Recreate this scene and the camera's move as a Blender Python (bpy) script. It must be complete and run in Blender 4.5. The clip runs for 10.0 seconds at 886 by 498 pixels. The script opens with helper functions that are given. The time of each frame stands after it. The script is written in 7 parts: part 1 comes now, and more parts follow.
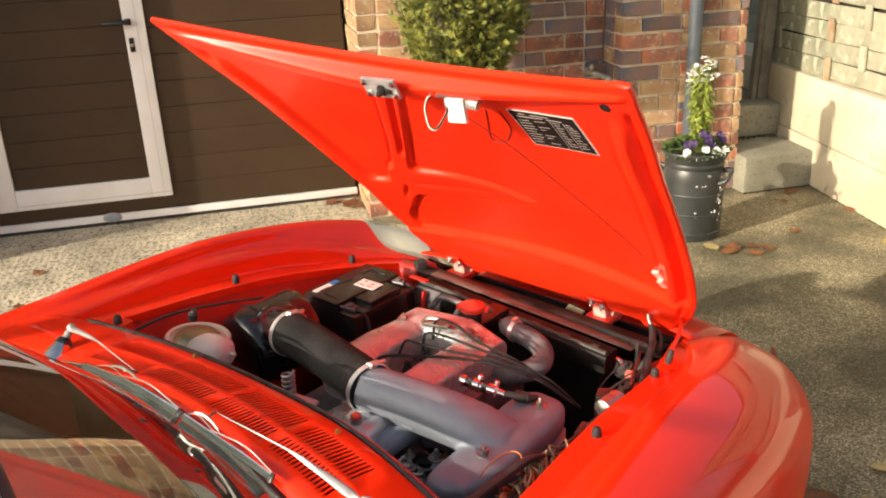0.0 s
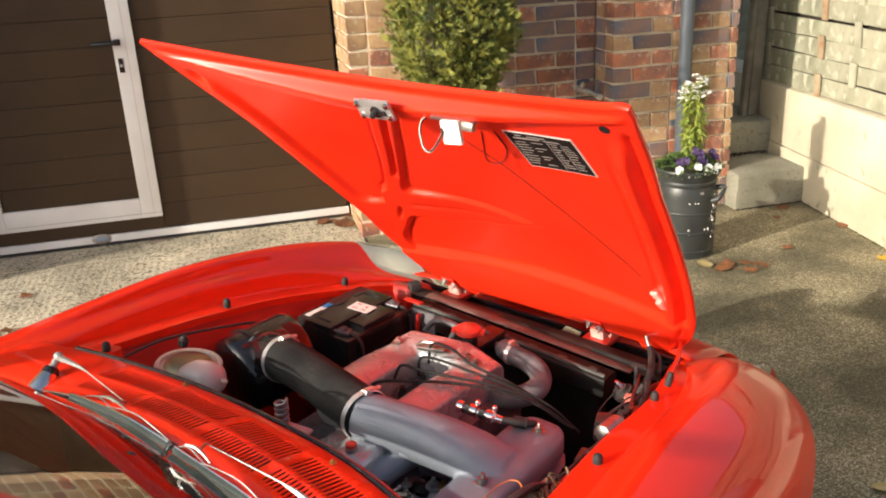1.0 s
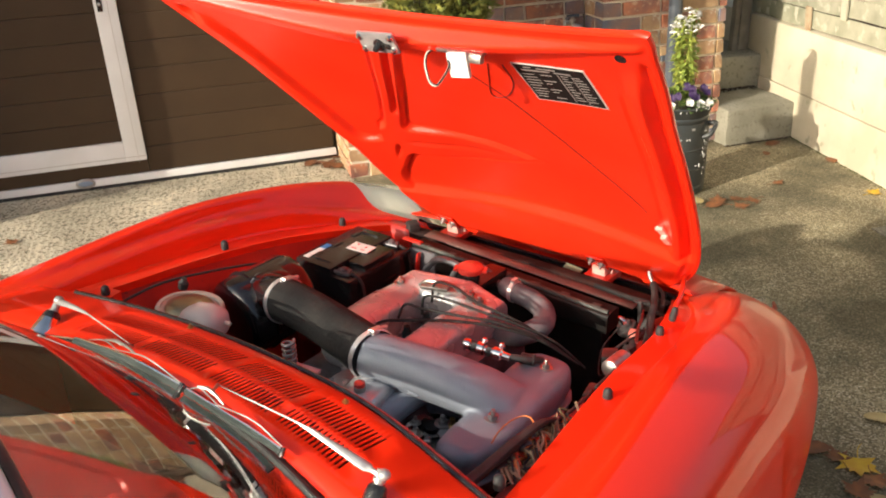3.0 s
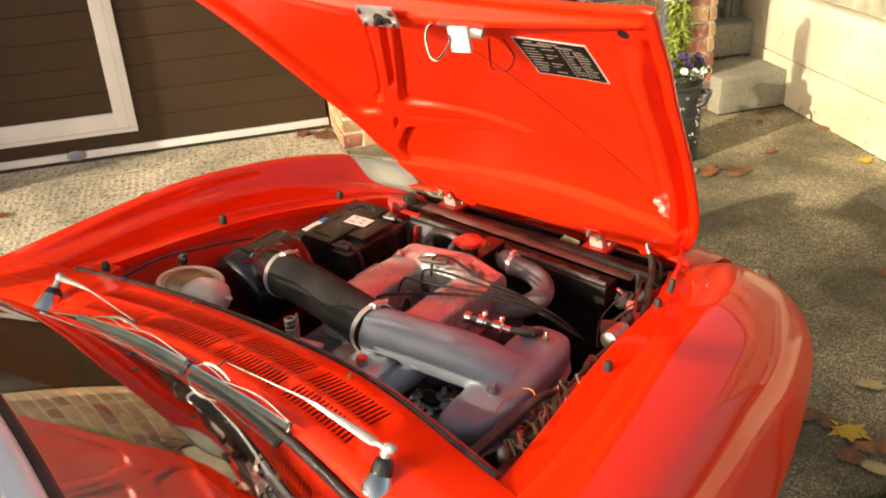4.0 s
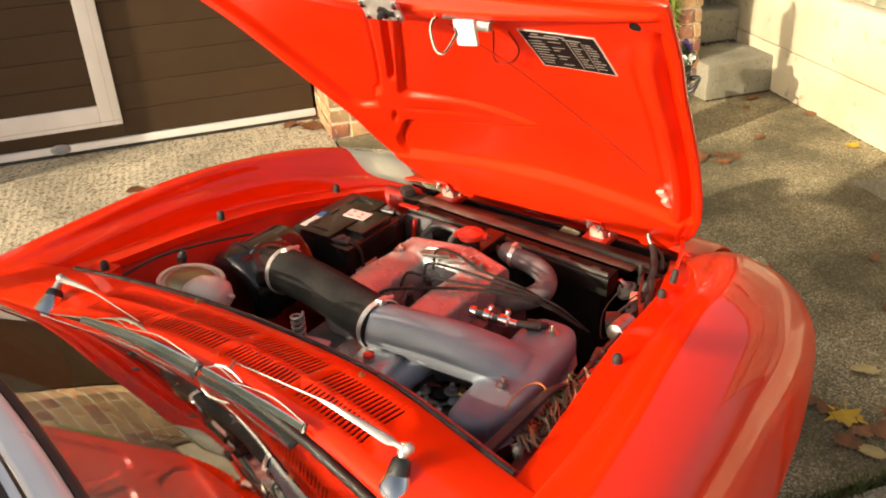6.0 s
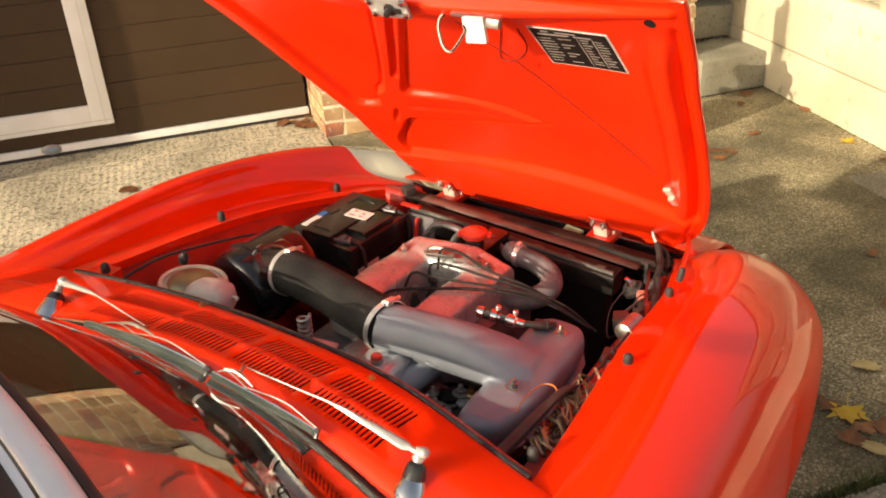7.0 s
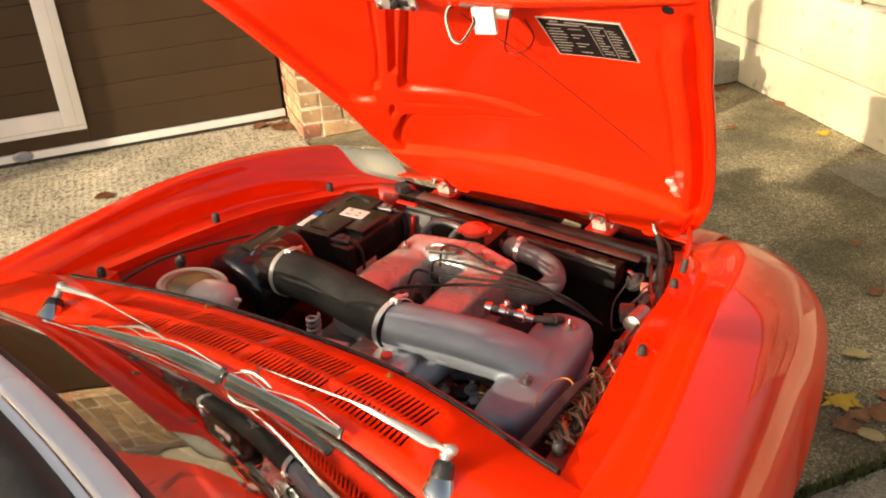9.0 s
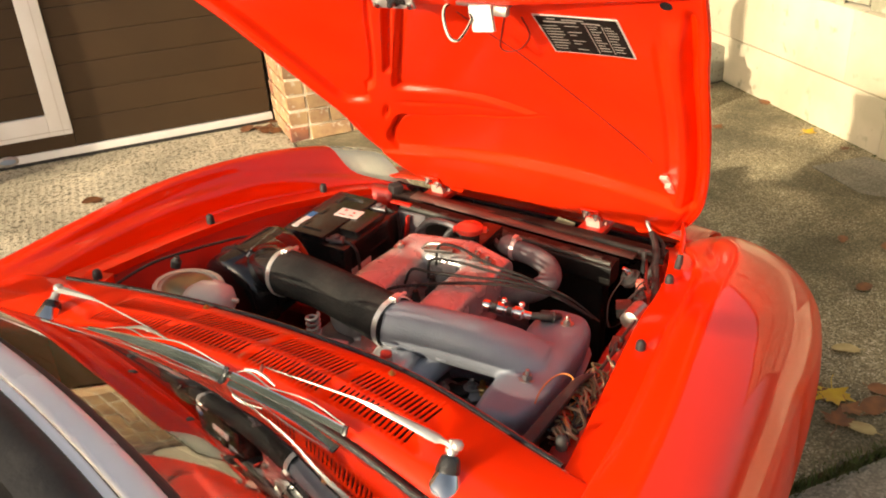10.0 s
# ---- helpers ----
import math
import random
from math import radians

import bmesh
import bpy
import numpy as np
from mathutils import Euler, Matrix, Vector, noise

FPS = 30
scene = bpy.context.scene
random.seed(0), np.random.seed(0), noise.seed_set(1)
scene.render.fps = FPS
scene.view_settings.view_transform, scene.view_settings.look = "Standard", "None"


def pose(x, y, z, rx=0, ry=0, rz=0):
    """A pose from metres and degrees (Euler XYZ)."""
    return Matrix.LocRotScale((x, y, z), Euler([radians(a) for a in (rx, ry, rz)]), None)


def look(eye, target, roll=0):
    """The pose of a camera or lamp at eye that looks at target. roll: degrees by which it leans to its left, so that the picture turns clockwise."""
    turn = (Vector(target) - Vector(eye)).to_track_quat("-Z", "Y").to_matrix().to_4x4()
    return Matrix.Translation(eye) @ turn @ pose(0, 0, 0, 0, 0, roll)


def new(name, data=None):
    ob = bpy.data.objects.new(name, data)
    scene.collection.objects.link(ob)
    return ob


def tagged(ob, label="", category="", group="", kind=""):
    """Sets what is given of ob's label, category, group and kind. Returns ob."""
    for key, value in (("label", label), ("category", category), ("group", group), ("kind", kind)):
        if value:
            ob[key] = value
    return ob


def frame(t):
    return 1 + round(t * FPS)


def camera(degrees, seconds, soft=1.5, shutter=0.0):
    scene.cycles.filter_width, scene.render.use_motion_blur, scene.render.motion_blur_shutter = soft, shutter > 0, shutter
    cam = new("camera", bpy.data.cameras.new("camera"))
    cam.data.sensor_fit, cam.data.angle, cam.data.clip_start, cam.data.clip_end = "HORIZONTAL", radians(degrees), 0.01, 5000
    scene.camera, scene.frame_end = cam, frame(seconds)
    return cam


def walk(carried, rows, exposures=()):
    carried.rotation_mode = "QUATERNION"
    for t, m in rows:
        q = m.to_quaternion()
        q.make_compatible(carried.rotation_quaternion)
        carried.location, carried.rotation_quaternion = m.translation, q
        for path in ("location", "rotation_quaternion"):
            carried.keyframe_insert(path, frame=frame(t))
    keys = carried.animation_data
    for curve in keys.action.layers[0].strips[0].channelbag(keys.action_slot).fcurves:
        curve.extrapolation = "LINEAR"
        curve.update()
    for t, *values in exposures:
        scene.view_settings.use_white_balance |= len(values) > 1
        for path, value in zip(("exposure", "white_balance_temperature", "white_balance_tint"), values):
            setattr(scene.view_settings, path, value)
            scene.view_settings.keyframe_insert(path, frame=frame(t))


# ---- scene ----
cam = camera(54.7, 10.0, 1.9)
PATH = [
    (0, (0.101, -0.027, 1.575), (0.262, 1.827, 0.842), -2.6),
    (0.5, (0.102, -0.008, 1.578), (0.275, 1.854, 0.868), -2.7),
    (1, (0.096, 0.004, 1.576), (0.281, 1.87, 0.879), -2.8),
    (1.5, (0.085, 0.012, 1.57), (0.28, 1.873, 0.865), -2.9),
    (2, (0.072, 0.018, 1.561), (0.276, 1.868, 0.829), -3.0),
    (2.5, (0.063, 0.025, 1.559), (0.272, 1.857, 0.782), -3.1),
    (4, (0.038, 0.028, 1.576), (0.265, 1.804, 0.684), -3.3),
    (4.5, (0.028, 0.028, 1.581), (0.264, 1.796, 0.677), -3.3),
    (5, (0.019, 0.031, 1.585), (0.263, 1.794, 0.673), -3.4),
    (5.5, (0.01, 0.04, 1.585), (0.264, 1.8, 0.669), -3.5),
    (7, (-0.028, 0.073, 1.583), (0.259, 1.822, 0.656), -3.6),
    (7.5, (-0.047, 0.088, 1.575), (0.257, 1.834, 0.648), -3.6),
    (8, (-0.063, 0.096, 1.571), (0.258, 1.838, 0.644), -3.7),
    (8.5, (-0.079, 0.098, 1.569), (0.261, 1.837, 0.642), -3.7),
    (9, (-0.093, 0.1, 1.567), (0.265, 1.836, 0.641), -3.8),
    (9.5, (-0.106, 0.099, 1.565), (0.27, 1.832, 0.64), -3.8),
    (10, (-0.117, 0.099, 1.562), (0.276, 1.83, 0.64), -3.9),
]
walk(cam, [(t, look(eye, target, roll)) for t, eye, target, roll in PATH], [(0.0, 0.49, 6600, 10), (0.6, 0.41, 6250, 10), (2.6, 0.38, 6100, 10), (4.0, 0.46, 7150, 10), (10.0, 0.48, 7400, 10)])
# world, sun and sky
SUN_WAY = Vector((0.84, 0.45, -0.328)).normalized()
world = bpy.data.worlds.new("world")
scene.world = world
world.use_nodes = True
wn = world.node_tree
sky = wn.nodes.new("ShaderNodeTexSky")
sky.sky_type = "NISHITA"
sky.sun_disc = False
sky.sun_elevation = radians(18)
sky.sun_rotation = math.atan2(-SUN_WAY.x, -SUN_WAY.y)
sky.air_density, sky.dust_density, sky.ozone_density = 1.0, 5.0, 1.0
haze = wn.nodes.new("ShaderNodeHueSaturation")
haze.inputs["Saturation"].default_value = 0.72
wn.links.new(sky.outputs[0], haze.inputs["Color"])
wn.links.new(haze.outputs[0], wn.nodes["Background"].inputs[0])
wn.nodes["Background"].inputs[1].default_value = 0.148
sun = new("sun", bpy.data.lights.new("sun", "SUN"))
sun.data.energy, sun.data.angle, sun.data.color = 4.2, radians(0.6), (1.0, 0.88, 0.70)
sun.matrix_world = look((0, 0, 6), Vector((0, 0, 6)) + SUN_WAY)

# ---- materials ----


def mat(name, base, rough=0.5, metal=0.0, second=None, scale=8.0, detail=6.0, bump=0.0, bump_scale=150.0, coat=0.0,
        rough_var=0.0, speck=None, speck_scale=300.0, speck_at=0.62, rand=0.0, ior=1.5):
    """A surface with two colours mixed by coarse noise, fine specks, fine relief, and a little change from piece to piece."""
    m = bpy.data.materials.new(name)
    m.use_nodes = True
    n, l = m.node_tree.nodes, m.node_tree.links
    b = n["Principled BSDF"]
    b.inputs["Roughness"].default_value, b.inputs["Metallic"].default_value = rough, metal
    b.inputs["Coat Weight"].default_value, b.inputs["Coat Roughness"].default_value = coat, 0.04
    b.inputs["IOR"].default_value = ior
    co = n.new("ShaderNodeTexCoord")
    coarse = n.new("ShaderNodeTexNoise")
    coarse.inputs["Scale"].default_value, coarse.inputs["Detail"].default_value = scale, detail
    l.new(co.outputs["Object"], coarse.inputs["Vector"])
    mix = n.new("ShaderNodeMix")
    mix.data_type = "RGBA"
    mix.inputs[6].default_value = (*base, 1)
    mix.inputs[7].default_value = (*(second or base), 1)
    ramp = n.new("ShaderNodeMapRange")
    ramp.inputs[1].default_value, ramp.inputs[2].default_value = 0.38, 0.64
    l.new(coarse.outputs["Fac"], ramp.inputs[0])
    l.new(ramp.outputs[0], mix.inputs[0])
    src = mix.outputs[2]
    if speck:
        fine = n.new("ShaderNodeTexNoise")
        fine.inputs["Scale"].default_value, fine.inputs["Detail"].default_value = speck_scale, 2.0
        l.new(co.outputs["Object"], fine.inputs["Vector"])
        r2 = n.new("ShaderNodeMapRange")
        r2.inputs[1].default_value, r2.inputs[2].default_value = speck_at - 0.05, speck_at + 0.05
        l.new(fine.outputs["Fac"], r2.inputs[0])
        m2 = n.new("ShaderNodeMix")
        m2.data_type = "RGBA"
        l.new(r2.outputs[0], m2.inputs[0])
        l.new(src, m2.inputs[6])
        m2.inputs[7].default_value = (*speck, 1)
        src = m2.outputs[2]
    if rand:
        info = n.new("ShaderNodeObjectInfo")
        hsv = n.new("ShaderNodeHueSaturation")
        r3 = n.new("ShaderNodeMapRange")
        r3.inputs[3].default_value, r3.inputs[4].default_value = 1 - rand, 1 + rand
        l.new(info.outputs["Random"], r3.inputs[0])
        l.new(r3.outputs[0], hsv.inputs["Value"])
        l.new(src, hsv.inputs["Color"])
        src = hsv.outputs[0]
    l.new(src, b.inputs["Base Color"])
    if rough_var:
        r4 = n.new("ShaderNodeMapRange")
        r4.inputs[3].default_value, r4.inputs[4].default_value = rough - rough_var, rough + rough_var
        l.new(coarse.outputs["Fac"], r4.inputs[0])
        l.new(r4.outputs[0], b.inputs["Roughness"])
    if bump:
        fine2 = n.new("ShaderNodeTexNoise")
        fine2.inputs["Scale"].default_value, fine2.inputs["Detail"].default_value = bump_scale, 5.0
        l.new(co.outputs["Object"], fine2.inputs["Vector"])
        bp = n.new("ShaderNodeBump")
        bp.inputs["Strength"].default_value, bp.inputs["Distance"].default_value = bump, 0.004
        l.new(fine2.outputs["Fac"], bp.inputs["Height"])
        l.new(bp.outputs[0], b.inputs["Normal"])
    return m


def glass_mat(name, tint=(1, 1, 1), rough=0.0, ior=1.5):
    m = bpy.data.materials.new(name)
    m.use_nodes = True
    b = m.node_tree.nodes["Principled BSDF"]
    b.inputs["Base Color"].default_value = (*tint, 1)
    b.inputs["Transmission Weight"].default_value, b.inputs["Roughness"].default_value = 1.0, rough
    b.inputs["IOR"].default_value = ior
    return m


RED = mat("red_paint", (0.90, 0.032, 0.006), 0.45, 0.0, (0.86, 0.028, 0.005), 3.0, coat=0.48, bump=0.006, bump_scale=90, ior=1.12)
RED.node_tree.nodes["Principled BSDF"].inputs["Coat IOR"].default_value = 1.9
RED_UNDER = mat("red_underside_paint", (0.84, 0.032, 0.007), 0.25, 0.0, (0.77, 0.026, 0.006), 5.0, coat=0.17, bump=0.02, bump_scale=110, ior=1.36)
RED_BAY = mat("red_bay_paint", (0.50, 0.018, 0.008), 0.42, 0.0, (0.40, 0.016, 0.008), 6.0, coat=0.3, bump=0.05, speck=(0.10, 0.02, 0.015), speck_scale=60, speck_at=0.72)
BLACK = mat("black_enamel", (0.012, 0.012, 0.013), 0.27, 0.0, (0.022, 0.021, 0.02), 20, bump=0.05, coat=0.2)
RUBBER = mat("black_rubber", (0.022, 0.022, 0.022), 0.62, 0.0, (0.04, 0.038, 0.036), 30, bump=0.12, bump_scale=220)
HOSE = mat("intake_hose_rubber", (0.012, 0.0125, 0.013), 0.80, 0.0, (0.030, 0.029, 0.027), 14, bump=0.5, bump_scale=120, ior=1.3)
GREYHOSE = mat("grey_coolant_hose", (0.085, 0.088, 0.100), 0.82, 0.0, (0.17, 0.165, 0.172), 26, bump=0.12, bump_scale=240, ior=1.25)
SEAL = mat("grey_green_blade_rubber", (0.015, 0.022, 0.020), 0.7, 0.0, (0.030, 0.038, 0.035), 16, bump=0.10, ior=1.35)
CHROME = mat("chrome", (0.82, 0.82, 0.80), 0.10, 1.0, (0.70, 0.70, 0.68), 30, rough_var=0.05)
FRAME = mat("bright_screen_frame", (0.93, 0.93, 0.95), 0.28, 0.0, (0.87, 0.87, 0.90), 14, rough_var=0.06, coat=0.4)
ARM = mat("satin_bright_arm", (0.46, 0.46, 0.445), 0.32, 0.55, (0.37, 0.37, 0.355), 25, rough_var=0.06)
STEEL = mat("dull_steel", (0.46, 0.45, 0.43), 0.42, 1.0, (0.33, 0.31, 0.28), 40, bump=0.05)
BRASS = mat("yellow_zinc", (0.55, 0.40, 0.16), 0.35, 1.0, (0.40, 0.28, 0.12), 40)
CLIP = mat("bright_clip_steel", (0.72, 0.71, 0.69), 0.30, 0.6, (0.62, 0.61, 0.58), 40)
ALLOY = mat("cast_alloy", (0.275, 0.305, 0.36), 0.50, 0.25, (0.205, 0.228, 0.272), 7, bump=0.22, bump_scale=420, rough_var=0.08)
ALLOY_BRIGHT = mat("polished_cast_alloy", (0.60, 0.60, 0.595), 0.27, 0.48, (0.40, 0.40, 0.395), 14, bump=0.09, bump_scale=240, rough_var=0.11)
# dusty red taken nearly to black, with deep shade put into the colour
DUSTY_SHADED_RED = mat("dusty_shaded_red", (0.045, 0.021, 0.017), 0.75, 0.0, (0.022, 0.015, 0.014), 12, bump=0.2, ior=1.2)
LEAD_RED = mat("dark_red_lead", (0.13, 0.010, 0.007), 0.5)
LEAD = mat("plug_lead_rubber", (0.018, 0.018, 0.017), 0.7, ior=1.35)
ALLOY_DARK = mat("stained_cast_alloy", (0.20, 0.20, 0.21), 0.5, 0.5, (0.10, 0.10, 0.105), 22, bump=0.2, bump_scale=300)
CREAM = mat("yellowed_plastic", (0.62, 0.58, 0.48), 0.38, 0.0, (0.54, 0.50, 0.40), 16, bump=0.03)
ZINC = mat("gold_passivated_booster", (0.36, 0.31, 0.19), 0.30, 0.75, (0.26, 0.22, 0.13), 8, rough_var=0.08)
WHITE = mat("white_label", (0.80, 0.79, 0.76), 0.5, 0.0, (0.72, 0.71, 0.68), 60)
BLUE = mat("blue_label", (0.03, 0.16, 0.42), 0.45)
REDLABEL = mat("red_label", (0.55, 0.035, 0.03), 0.45)
RADCAP = mat("red_cap_paint", (0.66, 0.05, 0.03), 0.38, 0.0, (0.5, 0.04, 0.025), 60, coat=0.3, bump=0.05)
PLATE_BLACK = mat("plate_black", (0.012, 0.011, 0.011), 0.6, 0.0, (0.018, 0.015, 0.015), 30, ior=1.08)
PRINT = mat("plate_border", (0.55, 0.53, 0.50), 0.4)
PRINT_DIM = mat("plate_print", (0.24, 0.225, 0.215), 0.45)
BOWL = mat("pale_lamp_bowl", (0.80, 0.77, 0.62), 0.4, 0.0, (0.70, 0.67, 0.50), 9, bump=0.05)
LEATHER = mat("black_vinyl", (0.016, 0.016, 0.017), 0.5, 0.0, (0.026, 0.026, 0.027), 20, bump=0.2, bump_scale=500)
CARPET = mat("dark_carpet", (0.02, 0.02, 0.02), 0.9, 0.0, (0.03, 0.03, 0.03), 60, bump=0.3)
PINK = mat("faded_red_bush", (0.62, 0.22, 0.17), 0.5, 0.0, (0.5, 0.15, 0.11), 60)
TYRE = mat("tyre_rubber", (0.02, 0.02, 0.02), 0.75, bump=0.2)
GLASS = glass_mat("windscreen_glass", (0.92, 0.97, 0.94))
COVER = glass_mat("headlight_cover_glass", (0.96, 0.97, 0.93), 0.02, 1.1)
DOOR_BROWN = mat("brown_door_panel", (0.053, 0.031, 0.0138), 0.55, 0.0, (0.044, 0.0255, 0.0115), 3.0, bump=0.10, bump_scale=330, rand=0.05, ior=1.4)
DOOR_WHITE = mat("white_door_frame", (0.84, 0.84, 0.84), 0.36, 0.0, (0.77, 0.77, 0.76), 5, bump=0.03)
BRICK_BUFF = mat("buff_brown_brick", (0.47, 0.315, 0.165), 0.88, 0.0, (0.34, 0.195, 0.110), 13, bump=0.7, bump_scale=120, speck=(0.55, 0.46, 0.33), speck_scale=26, speck_at=0.63, rand=0.20)
BRICK_RED = mat("red_brick", (0.46, 0.175, 0.090), 0.88, 0.0, (0.24, 0.115, 0.085), 11, bump=0.7, bump_scale=120, speck=(0.50, 0.32, 0.21), speck_scale=30, speck_at=0.60, rand=0.30)
BRICK_BLUE = mat("blue_flared_brick", (0.125, 0.135, 0.175), 0.75, 0.0, (0.26, 0.155, 0.12), 7, bump=0.45, bump_scale=160, speck=(0.30, 0.24, 0.21), speck_scale=42, speck_at=0.66, rand=0.28)
MORTAR = mat("pale_mortar", (0.80, 0.71, 0.55), 0.95, 0.0, (0.60, 0.52, 0.39), 9, bump=0.6, bump_scale=260)
RENDER_WALL = mat("cream_concrete_block", (0.62, 0.56, 0.42), 0.9, 0.0, (0.46, 0.42, 0.30), 2.6, bump=0.4, bump_scale=110, speck=(0.36, 0.34, 0.24), speck_scale=11, speck_at=0.68)
WORN = mat("worn_pink_hinge", (0.72, 0.44, 0.38), 0.45, 0.0, (0.60, 0.28, 0.22), 40)
CONCRETE = mat("weathered_step_concrete", (0.31, 0.295, 0.235), 0.92, 0.0, (0.225, 0.213, 0.16), 4, bump=0.9, bump_scale=70, speck=(0.19, 0.178, 0.13), speck_scale=55, speck_at=0.62)
FENCE_WOOD = mat("silvered_green_fence_wood", (0.33, 0.32, 0.235), 0.9, 0.0, (0.19, 0.20, 0.135), 6, bump=0.5, bump_scale=70, speck=(0.40, 0.39, 0.30), speck_scale=16, speck_at=0.60, rand=0.16)
RAW_WOOD = mat("orange_raw_wood", (0.40, 0.32, 0.21), 0.85, 0.0, (0.30, 0.18, 0.10), 12, bump=0.4)
GREY_WOOD = mat("grey_gate_wood", (0.30, 0.275, 0.225), 0.85, 0.0, (0.19, 0.17, 0.135), 8, bump=0.4, bump_scale=90, rand=0.12)
PIPE_GREY = mat("grey_downpipe_plastic", (0.085, 0.10, 0.12), 0.38, 0.0, (0.07, 0.083, 0.10), 6, bump=0.03)
POT_BLACK = mat("black_glazed_churn", (0.026, 0.029, 0.029), 0.36, 0.0, (0.044, 0.048, 0.047), 7, bump=0.10, speck=(0.50, 0.49, 0.45), speck_scale=24, speck_at=0.755)
SOIL_GAP_DARK = mat("dark_soil_and_gap", (0.035, 0.025, 0.018), 0.95, 0.0, (0.06, 0.045, 0.03), 60, bump=0.8)
THUJA = mat("golden_thuja_sprays", (0.27, 0.265, 0.042), 0.62, 0.0, (0.075, 0.115, 0.020), 21, bump=0.2)
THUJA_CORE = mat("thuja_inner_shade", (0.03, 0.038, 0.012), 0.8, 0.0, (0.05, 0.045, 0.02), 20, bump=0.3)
BARK = mat("brown_bark", (0.11, 0.07, 0.045), 0.9, bump=0.6)
LEAF_GREEN = mat("bedding_leaf", (0.075, 0.14, 0.03), 0.55, 0.0, (0.12, 0.19, 0.05), 40)
LEAF_LIME = mat("yellow_green_leaf", (0.30, 0.33, 0.05), 0.55, 0.0, (0.20, 0.28, 0.05), 30)
PETAL_WHITE = mat("white_petal", (0.78, 0.77, 0.72), 0.6)
PETAL_PURPLE = mat("purple_petal", (0.034, 0.008, 0.075), 0.6, 0.0, (0.02, 0.005, 0.05), 60)
LEAF_YELLOW = mat("yellow_maple_leaf", (0.66, 0.44, 0.02), 0.55, 0.0, (0.58, 0.34, 0.02), 25, rand=0.1)
LEAF_PALE = mat("pale_fallen_leaf", (0.52, 0.42, 0.19), 0.6, 0.0, (0.42, 0.31, 0.13), 25, rand=0.15)
LEAF_BROWN = mat("brown_fallen_leaf", (0.27, 0.105, 0.035), 0.65, 0.0, (0.17, 0.07, 0.03), 30, rand=0.2)
MOSS = mat("moss", (0.055, 0.085, 0.018), 0.95, 0.0, (0.09, 0.10, 0.03), 40, bump=0.6)
FIELD = mat("far_ground", (0.10, 0.095, 0.06), 0.95, 0.0, (0.07, 0.085, 0.035), 0.4)


def aggregate(name, dark, mid, light, ribs=0.0, stones=150, relief=0.16, common=0.62, damp=0.25):
    """Concrete with its stones showing: pebbles of several colours, stains, and brushed ribs where the slab has them."""
    m = bpy.data.materials.new(name)
    m.use_nodes = True
    n, l = m.node_tree.nodes, m.node_tree.links
    b = n["Principled BSDF"]
    b.inputs["Roughness"].default_value = 0.88
    co = n.new("ShaderNodeTexCoord")
    vor = n.new("ShaderNodeTexVoronoi")
    vor.inputs["Scale"].default_value = stones
    l.new(co.outputs["Object"], vor.inputs["Vector"])
    ramp = n.new("ShaderNodeValToRGB")
    ramp.color_ramp.elements[0].color, ramp.color_ramp.elements[0].position = (*dark, 1), 0.15
    ramp.color_ramp.elements[1].color, ramp.color_ramp.elements[1].position = (*light, 1), 0.97
    e = ramp.color_ramp.elements.new(common)
    e.color = (*mid, 1)
    sep = n.new("ShaderNodeSeparateColor")
    l.new(vor.outputs["Color"], sep.inputs[0])
    l.new(sep.outputs[0], ramp.inputs[0])
    big = n.new("ShaderNodeTexNoise")
    big.inputs["Scale"].default_value, big.inputs["Detail"].default_value = 2.2, 7.0
    l.new(co.outputs["Object"], big.inputs["Vector"])
    mr = n.new("ShaderNodeMapRange")
    mr.inputs[1].default_value, mr.inputs[2].default_value, mr.inputs[3].default_value, mr.inputs[4].default_value = 0.3, 0.7, 0.62, 1.25
    l.new(big.outputs["Fac"], mr.inputs[0])
    hsv = n.new("ShaderNodeHueSaturation")
    l.new(ramp.outputs[0], hsv.inputs["Color"])
    l.new(mr.outputs[0], hsv.inputs["Value"])
    # damp, mossy patches
    moss = n.new("ShaderNodeTexNoise")
    moss.inputs["Scale"].default_value, moss.inputs["Detail"].default_value = 1.7, 10.0
    l.new(co.outputs["Object"], moss.inputs["Vector"])
    m3 = n.new("ShaderNodeMapRange")
    m3.inputs[1].default_value, m3.inputs[2].default_value, m3.inputs[4].default_value = 0.44, 0.60, damp
    l.new(moss.outputs["Fac"], m3.inputs[0])
    mm = n.new("ShaderNodeMix")
    mm.data_type = "RGBA"
    mm.inputs[7].default_value = (0.060, 0.054, 0.028, 1)
    l.new(m3.outputs[0], mm.inputs[0])
    l.new(hsv.outputs[0], mm.inputs[6])
    l.new(mm.outputs[2], b.inputs["Base Color"])
    bp = n.new("ShaderNodeBump")
    bp.inputs["Strength"].default_value, bp.inputs["Distance"].default_value = relief, 0.004
    if ribs:
        wave = n.new("ShaderNodeTexWave")
        wave.bands_direction = "X"
        wave.inputs["Scale"].default_value, wave.inputs["Distortion"].default_value = ribs, 1.5
        wave.inputs["Detail"].default_value = 3.0
        l.new(co.outputs["Object"], wave.inputs["Vector"])
        add = n.new("ShaderNodeMath")
        add.operation = "MULTIPLY_ADD"
        add.inputs[1].default_value = 0.5
        l.new(wave.outputs["Fac"], add.inputs[0])
        l.new(vor.outputs["Distance"], add.inputs[2])
        l.new(add.outputs[0], bp.inputs["Height"])
    else:
        l.new(vor.outputs["Distance"], bp.inputs["Height"])
        bp.invert = True
    l.new(bp.outputs[0], b.inputs["Normal"])
    return m


